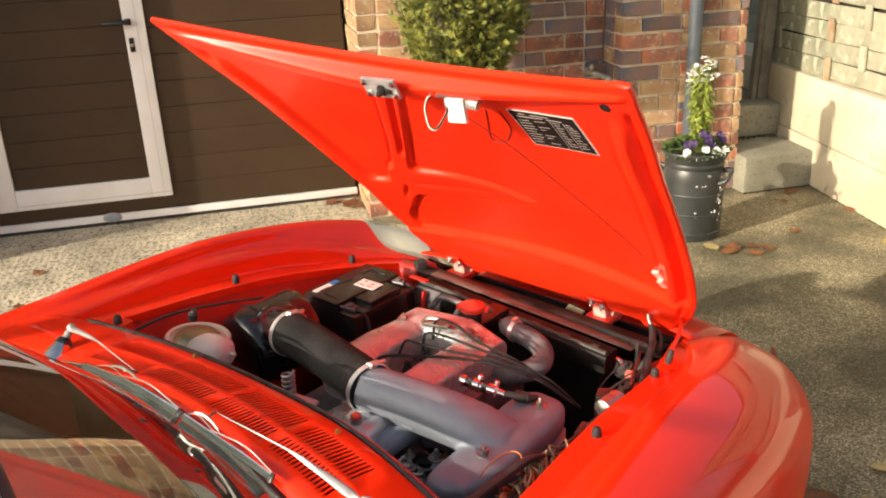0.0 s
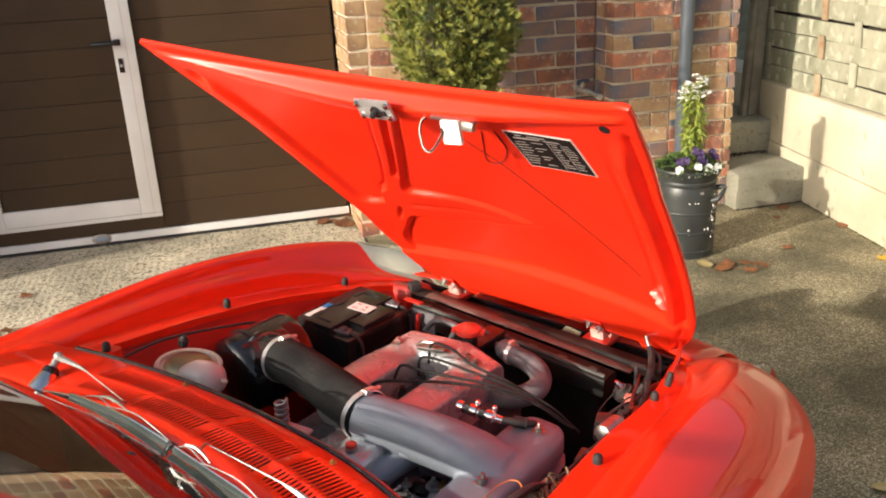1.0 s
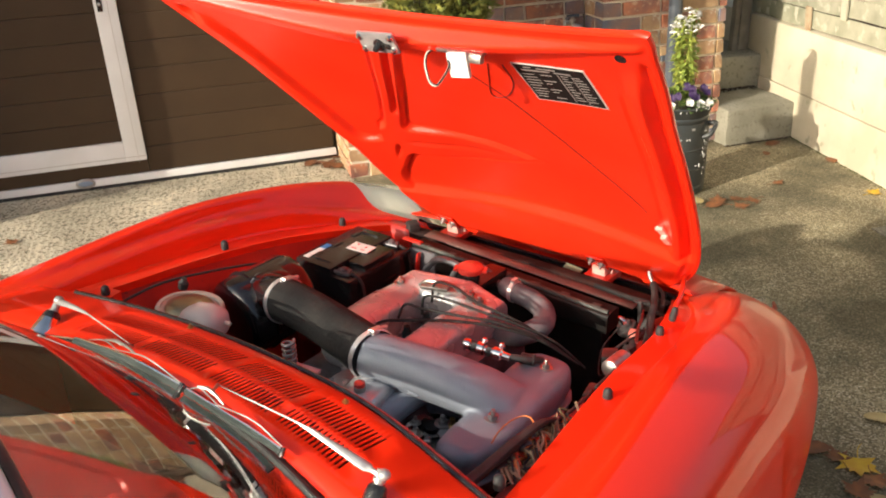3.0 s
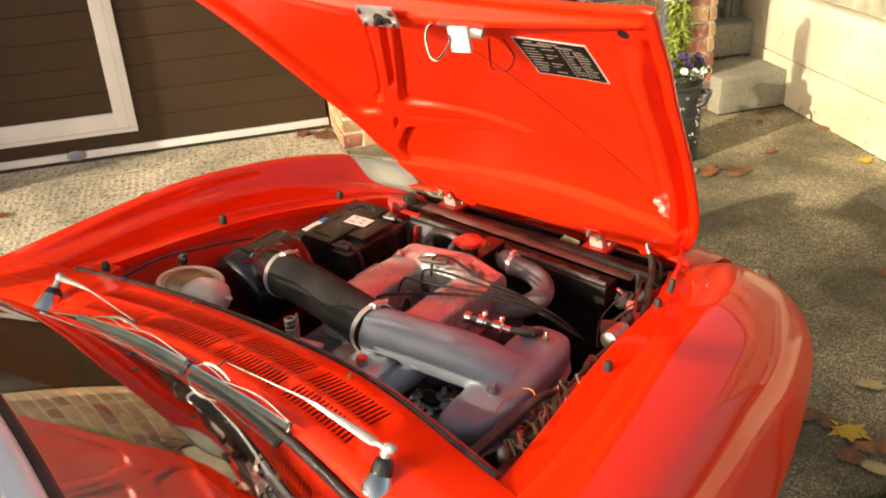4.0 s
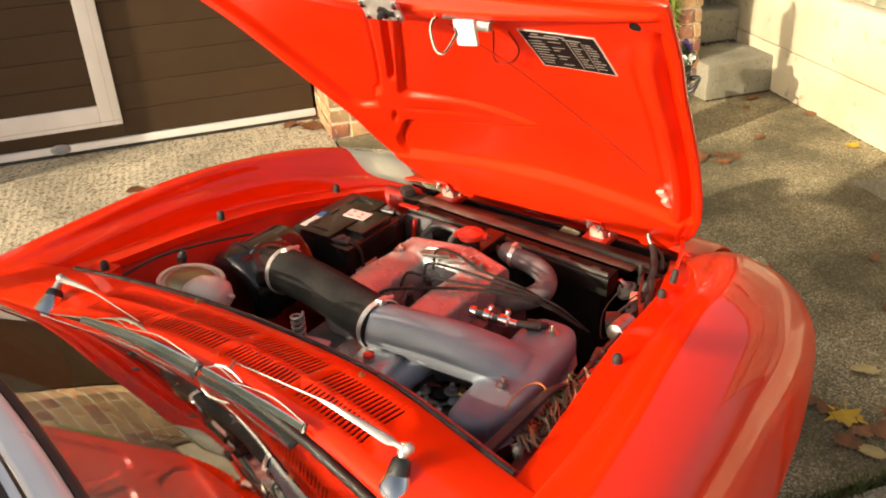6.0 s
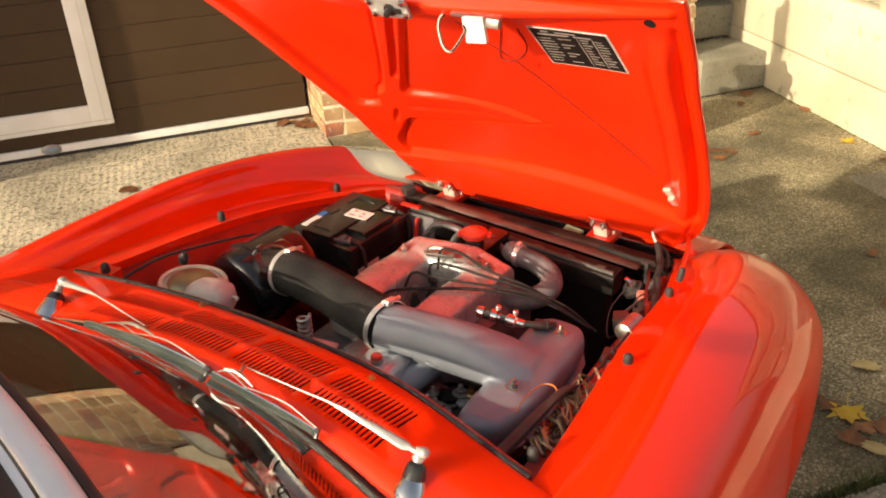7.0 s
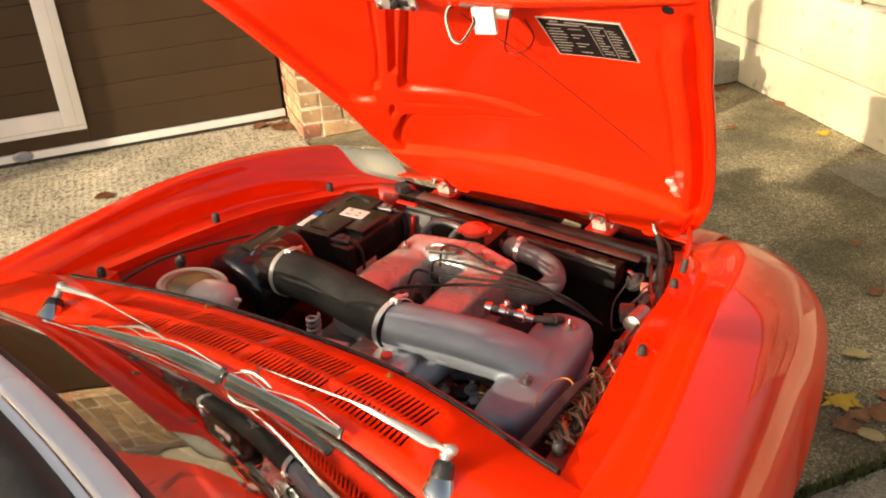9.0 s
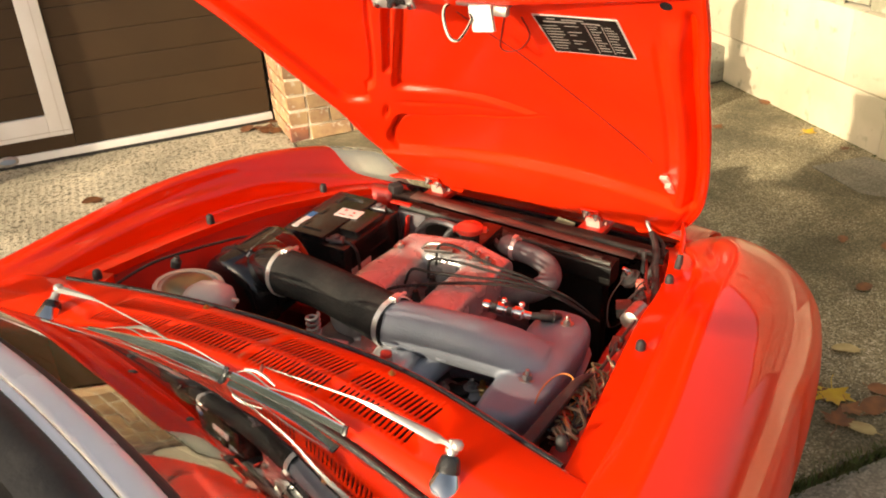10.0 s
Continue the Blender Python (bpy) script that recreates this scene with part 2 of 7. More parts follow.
DRIVE = aggregate("exposed_aggregate_concrete", (0.175, 0.148, 0.082), (0.42, 0.355, 0.212), (0.66, 0.58, 0.41), stones=190, relief=0.26, common=0.80, damp=0.70)
DRIVE_RIB = aggregate("brushed_concrete", (0.20, 0.175, 0.12), (0.55, 0.49, 0.36), (0.69, 0.625, 0.47), 9.0, stones=105, relief=0.40, common=0.30)
SLAB_PALE = aggregate("pale_worn_concrete", (0.22, 0.205, 0.155), (0.30, 0.28, 0.215), (0.40, 0.37, 0.29))

# ---- mesh tools ----


def smooth_path(pts, n=6):
    """Catmull-Rom through the points."""
    p = [Vector(a) for a in pts]
    p = [p[0] * 2 - p[1]] + p + [p[-1] * 2 - p[-2]]
    out = []
    for i in range(1, len(p) - 2):
        for k in range(n):
            t = k / n
            a, b, c, d = p[i - 1], p[i], p[i + 1], p[i + 2]
            out.append(0.5 * ((2 * b) + (c - a) * t + (2 * a - 5 * b + 4 * c - d) * t * t + (3 * b - a - 3 * c + d) * t ** 3))
    out.append(p[-2])
    return out


def ring_loft(bm, rings, caps=True, closed=True):
    vs = [[bm.verts.new(p) for p in r] for r in rings]
    n = len(vs[0])
    for a, b in zip(vs, vs[1:]):
        for i in range(n if closed else n - 1):
            j = (i + 1) % n
            bm.faces.new((a[i], a[j], b[j], b[i]))
    if caps and closed:
        bm.faces.new(vs[0][::-1])
        bm.faces.new(vs[-1])
    return vs


def tube(bm, pts, r, seg=10, smooth=5, caps=True, flat=1.0):
    path = smooth_path(pts, smooth) if smooth else [Vector(p) for p in pts]
    n = len(path)
    rr = r if isinstance(r, (list, tuple)) else [r, r]
    rings, side = [], None
    for i, p in enumerate(path):
        d = (path[min(i + 1, n - 1)] - path[max(i - 1, 0)]).normalized()
        if side is None:
            side = d.orthogonal().normalized()
        side = (side - d * side.dot(d)).normalized()
        up = d.cross(side)
        f = i / (n - 1) * (len(rr) - 1)
        k = min(int(f), len(rr) - 2)
        rad = rr[k] + (rr[k + 1] - rr[k]) * (f - k)
        rings.append([p + (side * math.cos(a) + up * math.sin(a) * flat) * rad for a in (2 * math.pi * j / seg for j in range(seg))])
    ring_loft(bm, rings, caps)
    return bm


def cyl(bm, p0, p1, r0, r1=None, seg=16):
    return tube(bm, [p0, p1], [r0, r0 if r1 is None else r1], seg, 0)


def lathe(bm, base, axis, prof, seg=24):
    """prof: (along the axis, radius)."""
    base, axis = Vector(base), Vector(axis).normalized()
    s = axis.orthogonal().normalized()
    u = axis.cross(s)
    ring_loft(bm, [[base + axis * h + (s * math.cos(a) + u * math.sin(a)) * max(r, 1e-4) for a in (2 * math.pi * j / seg for j in range(seg))] for h, r in prof])
    return bm


def box(bm, c, size, rot=(0, 0, 0), bevel=0.0):
    m = Matrix.LocRotScale(Vector(c), Euler([radians(a) for a in rot]), Vector(size))
    b2 = bmesh.new()
    bmesh.ops.create_cube(b2, size=1, matrix=m)
    if bevel:
        bmesh.ops.bevel(b2, geom=list(b2.edges), offset=bevel, segments=2, affect="EDGES", profile=0.6)
    merge(bm, b2)
    return bm


def merge(bm, b2):
    idx = {v: bm.verts.new(v.co) for v in b2.verts}
    for f in b2.faces:
        bm.faces.new([idx[v] for v in f.verts])
    b2.free()


def ball(bm, c, r, scale=(1, 1, 1), seg=14, rot=(0, 0, 0)):
    b2 = bmesh.new()
    bmesh.ops.create_uvsphere(b2, u_segments=seg, v_segments=max(6, seg // 2), radius=r,
                              matrix=Matrix.LocRotScale(Vector(c), Euler([radians(a) for a in rot]), Vector(scale)))
    merge(bm, b2)
    return bm


def hexbolt(bm, p, axis, r=0.008, h=0.008, stud=0.01):
    lathe(bm, p, axis, [(0, r * 1.7), (0.0015, r * 1.7)], 18)
    lathe(bm, Vector(p) + Vector(axis).normalized() * 0.0015, axis, [(0, r), (h, r)], 6)
    lathe(bm, Vector(p) + Vector(axis).normalized() * h, axis, [(0, r * 0.5), (stud, r * 0.5), (stud + 0.001, r * 0.4)], 10)
    return bm


def sheet(bm, f, nu, nv):
    """A grid of points f(s, t), s and t from 0 to 1."""
    g = [[bm.verts.new(f(i / nu, j / nv)) for j in range(nv + 1)] for i in range(nu + 1)]
    for i in range(nu):
        for j in range(nv):
            bm.faces.new((g[i][j], g[i + 1][j], g[i + 1][j + 1], g[i][j + 1]))
    return g


def interp(xs, ys):
    return lambda x: float(np.interp(x, xs, ys))


def soft(xs, ys):
    """A smooth curve through a few values."""
    from_x, from_y = np.array(xs, float), np.array(ys, float)
    slopes = np.gradient(from_y, from_x)

    def f(x):
        x = min(max(x, from_x[0]), from_x[-1])
        i = min(int(np.searchsorted(from_x, x, "right")) - 1, len(from_x) - 2)
        h = from_x[i + 1] - from_x[i]
        t = (x - from_x[i]) / h
        return float((2 * t ** 3 - 3 * t * t + 1) * from_y[i] + (t ** 3 - 2 * t * t + t) * h * slopes[i] + (3 * t * t - 2 * t ** 3) * from_y[i + 1] + (t ** 3 - t * t) * h * slopes[i + 1])
    return f


def step(a, b, x):
    t = min(max((x - a) / (b - a), 0.0), 1.0)
    return t * t * (3 - 2 * t)


def finish(ob, bm, material, angle=38, normals=True):
    if normals:
        bmesh.ops.recalc_face_normals(bm, faces=list(bm.faces))
    bm.to_mesh(ob.data)
    bm.free()
    for p in ob.data.polygons:
        p.use_smooth = True
    ob.data.set_sharp_from_angle(angle=radians(angle))
    ob.data.materials.append(material)
    return ob


def part(name, bm, material, parent, label="", angle=38, normals=True):
    ob = new(name, bpy.data.meshes.new(name))
    ob.parent = parent
    finish(ob, bm, material, angle, normals)
    return tagged(ob, label)


def solid(name, bm, material, label, category, kind="", m=None, group="", angle=38):
    """A thing that is one mesh."""
    ob = new(name, bpy.data.meshes.new(name))
    if m is not None:
        ob.matrix_world = m
    finish(ob, bm, material, angle)
    return tagged(ob, label, category, group, kind)


def root(name, m, label, category, group="", kind=""):
    ob = new(name)
    ob.empty_display_size = 0.1
    ob.matrix_world = m
    return tagged(ob, label, category, group, kind)


def thick(ob, t, offset=-1.0):
    md = ob.modifiers.new("thickness", "SOLIDIFY")
    md.thickness, md.offset = t, offset
    return ob


GAR = pose(0.10, 4.50, 0, 0, 0, 8.0)
CAR = pose(0.1197, 1.53, 0, 0, 2.34, -45.0)

# ---- ground ----


def slab(name, a0, a1, b0, b1, z0, z1, material, label, m=GAR, nx=40, ny=30, rough=0.003, seed=0.0):
    bm = bmesh.new()
    g = sheet(bm, lambda s, t: Vector((a0 + (a1 - a0) * s, b0 + (b1 - b0) * t,
              z1 + rough * noise.noise(Vector((a0 + (a1 - a0) * s, b0 + (b1 - b0) * t, seed)) * 2.3))), nx, ny)
    rim = [g[i][0] for i in range(nx + 1)] + [g[nx][j] for j in range(1, ny + 1)] + [g[i][ny] for i in range(nx - 1, -1, -1)] + [g[0][j] for j in range(ny - 1, 0, -1)]
    low = [bm.verts.new((v.co.x, v.co.y, z0)) for v in rim]
    for i in range(len(rim)):
        j = (i + 1) % len(rim)
        bm.faces.new((rim[i], low[i], low[j], rim[j]))
    return solid(name, bm, material, label, "pavement", "structure", m)


bm = bmesh.new()
sheet(bm, lambda s, t: Vector((-300 + 600 * s, -300 + 600 * t, -0.045)), 12, 12)
solid("ground", bm, FIELD, "bare earth and rough grass round the drive", "ground", "structure")
slab("driveway", 0.02, 2.75, -3.12, 0.17, -0.05, 0.0, DRIVE, "worn exposed aggregate concrete drive beside the steps", nx=60, ny=70)
slab("threshold_slab", -6.0, 0.40, 0.175, 0.46, -0.05, 0.001, DRIVE_RIB, "worn concrete strip along the garage door", nx=60, ny=6, rough=0.002)
slab("driveway_apron", -6.0, 0.005, -3.12, 0.17, -0.05, 0.0, DRIVE_RIB, "sunlit brushed concrete apron before the garage", nx=80, ny=50)
slab("pavement", -7.0, 6.0, -9.0, -3.15, -0.05, -0.003, SLAB_PALE, "pale concrete drive slab behind a mossy joint", nx=60, ny=40)

# moss and weeds in the joint between the slabs
random.seed(4)
bm = bmesh.new()
for i in range(520):
    a = random.uniform(0.2, 2.3)
    x, y = a, -3.135 + random.gauss(0, 0.012)
    r = random.uniform(0.006, 0.016)
    for k in range(5):
        an = random.uniform(0, 6.283)
        d = Vector((math.cos(an), math.sin(an), 0))
        p = Vector((x, y, -0.02)) + d * r * 0.4
        tip = p + d * r * 1.5 + Vector((0, 0, 0.02 + random.uniform(0.004, 0.022)))
        w = d.cross(Vector((0, 0, 1))) * r * 0.35
        vs = [bm.verts.new(v) for v in (p - w, p + w, tip)]
        bm.faces.new(vs)
solid("moss_in_joint", bm, MOSS, "green moss and weeds growing in the slab joint", "moss", "stuff", GAR)

bm = bmesh.new()
out = [(2.02, -1.60), (2.30, -1.63), (2.36, -1.98), (2.14, -2.12), (1.98, -1.92)]
top = [bm.verts.new((x, y, 0.006)) for x, y in out]
bot = [bm.verts.new((x, y, -0.004)) for x, y in out]
bm.faces.new(top)
for i in range(5):
    bm.faces.new((top[i], bot[i], bot[(i + 1) % 5], top[(i + 1) % 5]))
solid("concrete_patch", bm, SLAB_PALE, "pale flat patch of newer concrete in the drive", "pavement", "structure", GAR)

# ---- garage wall: backing of mortar, with the bricks laid on it at the end of the file ----
# upper walls are unseen; this height keeps sky out of the wings' reflections
WALL_TOP = 5.2
PIER_B = -0.22


def block(name, a0, a1, b0, b1, z0, z1, material, label, m=GAR, category="wall", kind="structure", bevel=0.0):
    bm = bmesh.new()
    box(bm, ((a0 + a1) / 2, (b0 + b1) / 2, (z0 + z1) / 2), (a1 - a0, b1 - b0, z1 - z0), bevel=bevel)
    return solid(name, bm, material, label, category, kind, m)


wall_garage = block("wall_garage", 0.012, 1.37, 0.012, 0.75, -0.05, WALL_TOP, MORTAR, "brick garage wall with pale mortar joints")
wall_pier = block("wall_pier", 1.382, 2.108, PIER_B + 0.012, 0.75, -0.05, WALL_TOP, MORTAR, "brick pier of mixed red and blue bricks")
# out of view; its front is brought forward to cast shadow on the door
block("wall_garage_left", -5.0, -2.53, -0.15, 0.75, -0.05, WALL_TOP, MORTAR, "unseen wall left of the garage opening, set forward to shade the door")
block("wall_above_door", -2.53, 0.012, 0.2, 0.75, 2.12, WALL_TOP, MORTAR, "unseen brick wall over the garage door, raised to block sky")
block("wall_garage_back", -2.53, 0.012, 0.62, 0.75, -0.05, 2.12, MORTAR, "plain wall closing the garage behind its door")

# ---- garage door ----
DB = 0.44
door = root("garage_door", GAR @ pose(0, DB, 0), "brown ribbed sectional garage door with a white wicket frame", "garage door")
SL = 0.1435


def slat(a0, a1, z0, name="panel", dent=0.0):
    bm = bmesh.new()
    z1 = z0 + SL
    prof = [(-0.0050, z0 + 0.0002), (-0.0075, z0 + 0.0012), (-0.0085, z0 + 0.003), (-0.0085, z1 - 0.008), (-0.0066, z1 - 0.003), (-0.0030, z1), (0.02, z1), (0.02, z0 + 0.0002)]
    ring_loft(bm, [[Vector((a, b, z)) for b, z in prof] for a in (a0, (a0 + a1) / 2, a1)])
    return part(name, bm, DOOR_BROWN, door, angle=20)


WR0, WR1 = -1.172, -1.062       # the wicket frame's right stile
WL0, WL1 = -1.99, -1.88
z = 0.065
while z < 2.1:
    slat(WR1 + 0.002, -0.02, z)
    slat(-2.52, WL0 - 0.002, z)
    if z > 0.19:
        slat(WL1 + 0.002, WR0 - 0.002, z + 0.02)
    else:
        slat(WL0, WR1, z - 0.02) if z < 0.07 else None
    z += SL
bm = bmesh.new()
box(bm, (-1.26, 0.03, 1.06), (2.5, 0.02, 2.1))
part("door_backing", bm, BLACK, door)
bm = bmesh.new()
for z0, z1 in ((0.139, 2.0),):
    box(bm, ((WR0 + WR1) / 2, -0.012, (z0 + z1) / 2), (WR1 - WR0, 0.035, z1 - z0), bevel=0.004)
    box(bm, ((WL0 + WL1) / 2, -0.012, (z0 + z1) / 2), (WL1 - WL0, 0.035, z1 - z0), bevel=0.004)
box(bm, ((WL1 + WR0) / 2, -0.0115, 0.196), (WR0 - WL1, 0.034, 0.114), bevel=0.004)
box(bm, ((WL1 + WR0) / 2, -0.0115, 1.945), (WR0 - WL1, 0.034, 0.11), bevel=0.004)
wick = part("wicket_frame", bm, DOOR_WHITE, door, "white aluminium wicket door frame")
bm = bmesh.new()
box(bm, ((WR0 + WR1) / 2 + 0.012, -0.0305, 1.06), (0.002, 0.003, 1.86))
box(bm, ((WL1 + WR0) / 2 + 0.06, -0.0305, 0.165), (WR0 - WL1 + 0.09, 0.003, 0.003))
part("frame_joint", bm, PRINT, wick)
bm = bmesh.new()
box(bm, (-1.26, -0.014, 0.042), (2.5, 0.03, 0.040), bevel=0.005)
part("threshold_strip", bm, DOOR_WHITE, door, "white bottom strip")
bm = bmesh.new()
box(bm, (-1.26, -0.002, 0.011), (2.5, 0.03, 0.022), bevel=0.003)
part("bottom_seal", bm, RUBBER, door, "black rubber bottom seal")
# handle and key plate on the wicket frame
bm = bmesh.new()
box(bm, (-1.147, -0.033, 1.105), (0.034, 0.009, 0.034), bevel=0.004)
cyl(bm, (-1.147, -0.03, 1.107), (-1.147, -0.075, 1.107), 0.011)
tube(bm, [(-1.147, -0.072, 1.107), (-1.175, -0.076, 1.108), (-1.23, -0.07, 1.104), (-1.275, -0.062, 1.106)], [0.012, 0.014, 0.013, 0.008], 10)
part("door_handle", bm, BLACK, wick, "black lever handle")
bm = bmesh.new()
box(bm, (-1.143, -0.032, 0.985), (0.026, 0.006, 0.075), bevel=0.003)
kp = part("key_plate", bm, BLACK, wick, "black key plate")
bm = bmesh.new()
lathe(bm, (-1.143, -0.034, 0.985), (0, -1, 0), [(0, 0.009), (0.004, 0.009), (0.006, 0.006)], 16)
part("lock_cylinder", bm, STEEL, wick)
bm = bmesh.new()
lathe(bm, (-1.405, -0.028, 0.047), (0, -1, 0), [(0, 0.052), (0.003, 0.052), (0.005, 0.046)], 28)
for v in bm.verts:
    v.co.z = 0.047 + (v.co.z - 0.047) * 0.55
badge = part("badge", bm, STEEL, door, "oval silver maker's badge with blue centre")
bm = bmesh.new()
lathe(bm, (-1.405, -0.0335, 0.047), (0, -1, 0), [(0, 0.038), (0.001, 0.038)], 28)
for v in bm.verts:
    v.co.z = 0.047 + (v.co.z - 0.047) * 0.38
part("badge_centre", bm, mat("badge_blue", (0.24, 0.32, 0.42), 0.4), badge)

# ---- right-hand retaining wall, steps, fence ----
# s runs along the wall towards the street, n out of the wall, from the foot beside the bottom step
WALL = GAR @ Matrix.Translation((2.53, -0.36, 0)) @ Matrix.Rotation(math.atan2(-1.26, -0.17), 4, "Z")
wall_r = root("wall_retaining", WALL, "cream painted concrete block retaining wall", "wall", kind="structure")
random.seed(8)
for row, (z0, z1) in enumerate(((-0.05, 0.262), (0.268, 0.61))):
    s = -2.2 - 0.3 * row
    while s < 5.0:
        n = 1.75
        bm = bmesh.new()
        box(bm, (s + n / 2, 0.13 + random.uniform(-0.002, 0.002), (z0 + z1) / 2), (n - 0.004, 0.26, z1 - z0), bevel=0.006)
        part("concrete_block", bm, RENDER_WALL, wall_r)
        s += n
bm = bmesh.new()
box(bm, (1.4, 0.135, 0.27), (7.1, 0.24, 0.63))
part("mortar_core", bm, CONCRETE, wall_r)

# moss along the wall's foot
bm = bmesh.new()
for i in range(210):
    s = random.uniform(-0.1, 2.2)
    for k in range(4):
        an = random.uniform(0, 6.283)
        d = Vector((math.cos(an), math.sin(an), 0))
        p = Vector((s, -0.004 + random.gauss(0, 0.006), 0.0))
        r = random.uniform(0.004, 0.013)
        w = d.cross(Vector((0, 0, 1))) * r * 0.5
        bm.faces.new([bm.verts.new(v) for v in (p - w, p + w, p + d * r + Vector((0, 0, random.uniform(0.001, 0.007))))])
solid("moss_at_wall_foot", bm, MOSS, "dark moss along the foot of the wall", "moss", "stuff", WALL)


def rough_block(a0, a1, b0, b1, z0, z1, seed, bulge=0.008):
    bm = bmesh.new()
    box(bm, ((a0 + a1) / 2, (b0 + b1) / 2, (z0 + z1) / 2), (a1 - a0, b1 - b0, z1 - z0), bevel=0.018)
    bmesh.ops.subdivide_edges(bm, edges=list(bm.edges), cuts=5, use_grid_fill=True)
    for v in bm.verts:
        v.co += Vector([noise.noise(v.co * 9 + Vector((seed, k * 7.0, 0))) for k in range(3)]) * bulge
    return bm


solid("step_lower", rough_block(2.105, 2.56, -0.335, 0.30, -0.04, 0.205, 1.0), CONCRETE, "rough weathered concrete bottom step", "step", "structure", GAR, "garden steps")
solid("step_upper", rough_block(2.115, 2.66, 0.10, 0.95, 0.0, 0.395, 5.0), CONCRETE, "rough weathered concrete upper step", "step", "structure", GAR, "garden steps")
random.seed(12)
bm = bmesh.new()
for i in range(900):
    if i < 500:
        x, y, z = random.uniform(2.10, 2.57), -0.338 - abs(random.gauss(0, 0.007)), 0.0
    else:
        x, y, z = random.uniform(2.12, 2.55), 0.09 - abs(random.gauss(0, 0.03)), 0.206
    an = random.uniform(0, 6.283)
    d = Vector((math.cos(an), math.sin(an), 0))
    r = random.uniform(0.004, 0.014)
    w = d.cross(Vector((0, 0, 1))) * r * 0.6
    p = Vector((x, y, z))
    bm.faces.new([bm.verts.new(v) for v in (p - w, p + w, p + d * r + Vector((0, 0, random.uniform(0.001, 0.008))))])
solid("litter_on_steps", bm, SOIL_GAP_DARK, "dark damp leaf litter and soil on the steps", "litter", "stuff", GAR)
block("path_upper", 2.115, 3.4, 0.9, 5.0, -0.05, 0.385, CONCRETE, "raised path behind the steps", category="pavement")


def board(parent, m, length, height, depth, material, seed, name="board"):
    """One weathered board with a wavy lower edge."""
    bm = bmesh.new()
    n = 10
    ring = []
    for i in range(n + 1):
        x = length * i / n
        d = 0.010 * noise.noise(Vector((x * 3.1, seed * 3.7, 0)))
        e = 0.004 * noise.noise(Vector((x * 4.3, seed * 1.9, 4)))
        ring.append([Vector((x, -depth, d)), Vector((x, 0, d)), Vector((x, 0, height + e)), Vector((x, -depth * 0.5, height + e))])
    ring_loft(bm, ring)
    ob = part(name, bm, material, parent, angle=25)
    ob.matrix_basis = m
    return ob


def rnd2(a):
    return random.uniform(-a, a)


fence = root("fence", WALL @ pose(0, 0.05, 0.61), "weathered woven timber fence panel on the wall", "fence")
random.seed(21)
BATTEN_WOOD = mat("pale_batten_wood", (0.44, 0.42, 0.32), 0.88, 0.0, (0.33, 0.32, 0.23), 9, bump=0.4, bump_scale=80, rand=0.1)
BATTENS = (-0.62, -0.03, 0.30, 0.86, 1.42, 1.98, 2.54)
for k in range(9):
    zz = 0.002 + k * 0.104
    for j, s0 in enumerate((-0.70, 1.05)):
        board(fence, pose(s0 + rnd2(0.01), rnd2(0.003), zz + rnd2(0.005), 5 + rnd2(2), rnd2(0.9), rnd2(0.4)), 1.74, 0.096, 0.013, FENCE_WOOD, k * 3.0 + j)
    for j, s in enumerate(BATTENS):
        if (j + k) % 2:
            bm = bmesh.new()
            box(bm, (s + rnd2(0.004), -0.024, zz + 0.060), (0.052, 0.012, 0.128), (4 + rnd2(1), rnd2(1.2), 0), 0.002)
            part("batten", bm, RAW_WOOD if j == 1 else BATTEN_WOOD, fence)
# added sheet in the soil colour, painting shade into the gaps between boards
bm = bmesh.new()
box(bm, (1.05, 0.03, 0.50), (3.5, 0.012, 0.98))
part("gap_shade_sheet", bm, SOIL_GAP_DARK, fence, "dark sheet standing in for shade in the gaps between boards")

# gate post, leaning boards and the far fence behind the steps
gate = root("gate_post", GAR, "grey weathered wooden post beside the steps", "post")
bm = bmesh.new()
box(bm, (2.585, 0.30, 1.1), (0.075, 0.075, 1.45), (0, 1.2, 6), 0.006)
part("post", bm, GREY_WOOD, gate)
bm = bmesh.new()
box(bm, (2.535, 0.285, 1.05), (0.03, 0.05, 1.35), (0, 2.2, 0), 0.004)
part("stop_bead", bm, GREY_WOOD, gate)
lean = root("leaning_planks", GAR, "old grey planks leaning beside the gate post", "planks")
for j, (a, b, tilt, w) in enumerate(((2.42, 0.52, 7, 0.05), (2.475, 0.46, 5, 0.04), (2.36, 0.60, 9, 0.07))):
    bm = bmesh.new()
    box(bm, (a + 0.07, b, 1.02), (w, 0.022, 1.3), (0, tilt, 10), 0.003)
    part("plank", bm, GREY_WOOD, lean)
far_fence = root("fence", GAR @ pose(2.06, 1.15, 0.385), "green-stained timber fence behind the steps", "fence")
for k in range(11):
    board(far_fence, pose(0, 0, 0.01 + k * 0.128, 6, 0, random.uniform(-0.5, 0.5)), 1.3, 0.142, 0.012, FENCE_WOOD, 40 + k)
for s in (0.1, 0.65, 1.2):
    bm = bmesh.new()
    box(bm, (s, -0.03, 0.7), (0.05, 0.025, 1.4), bevel=0.003)
    part("batten", bm, FENCE_WOOD, far_fence)

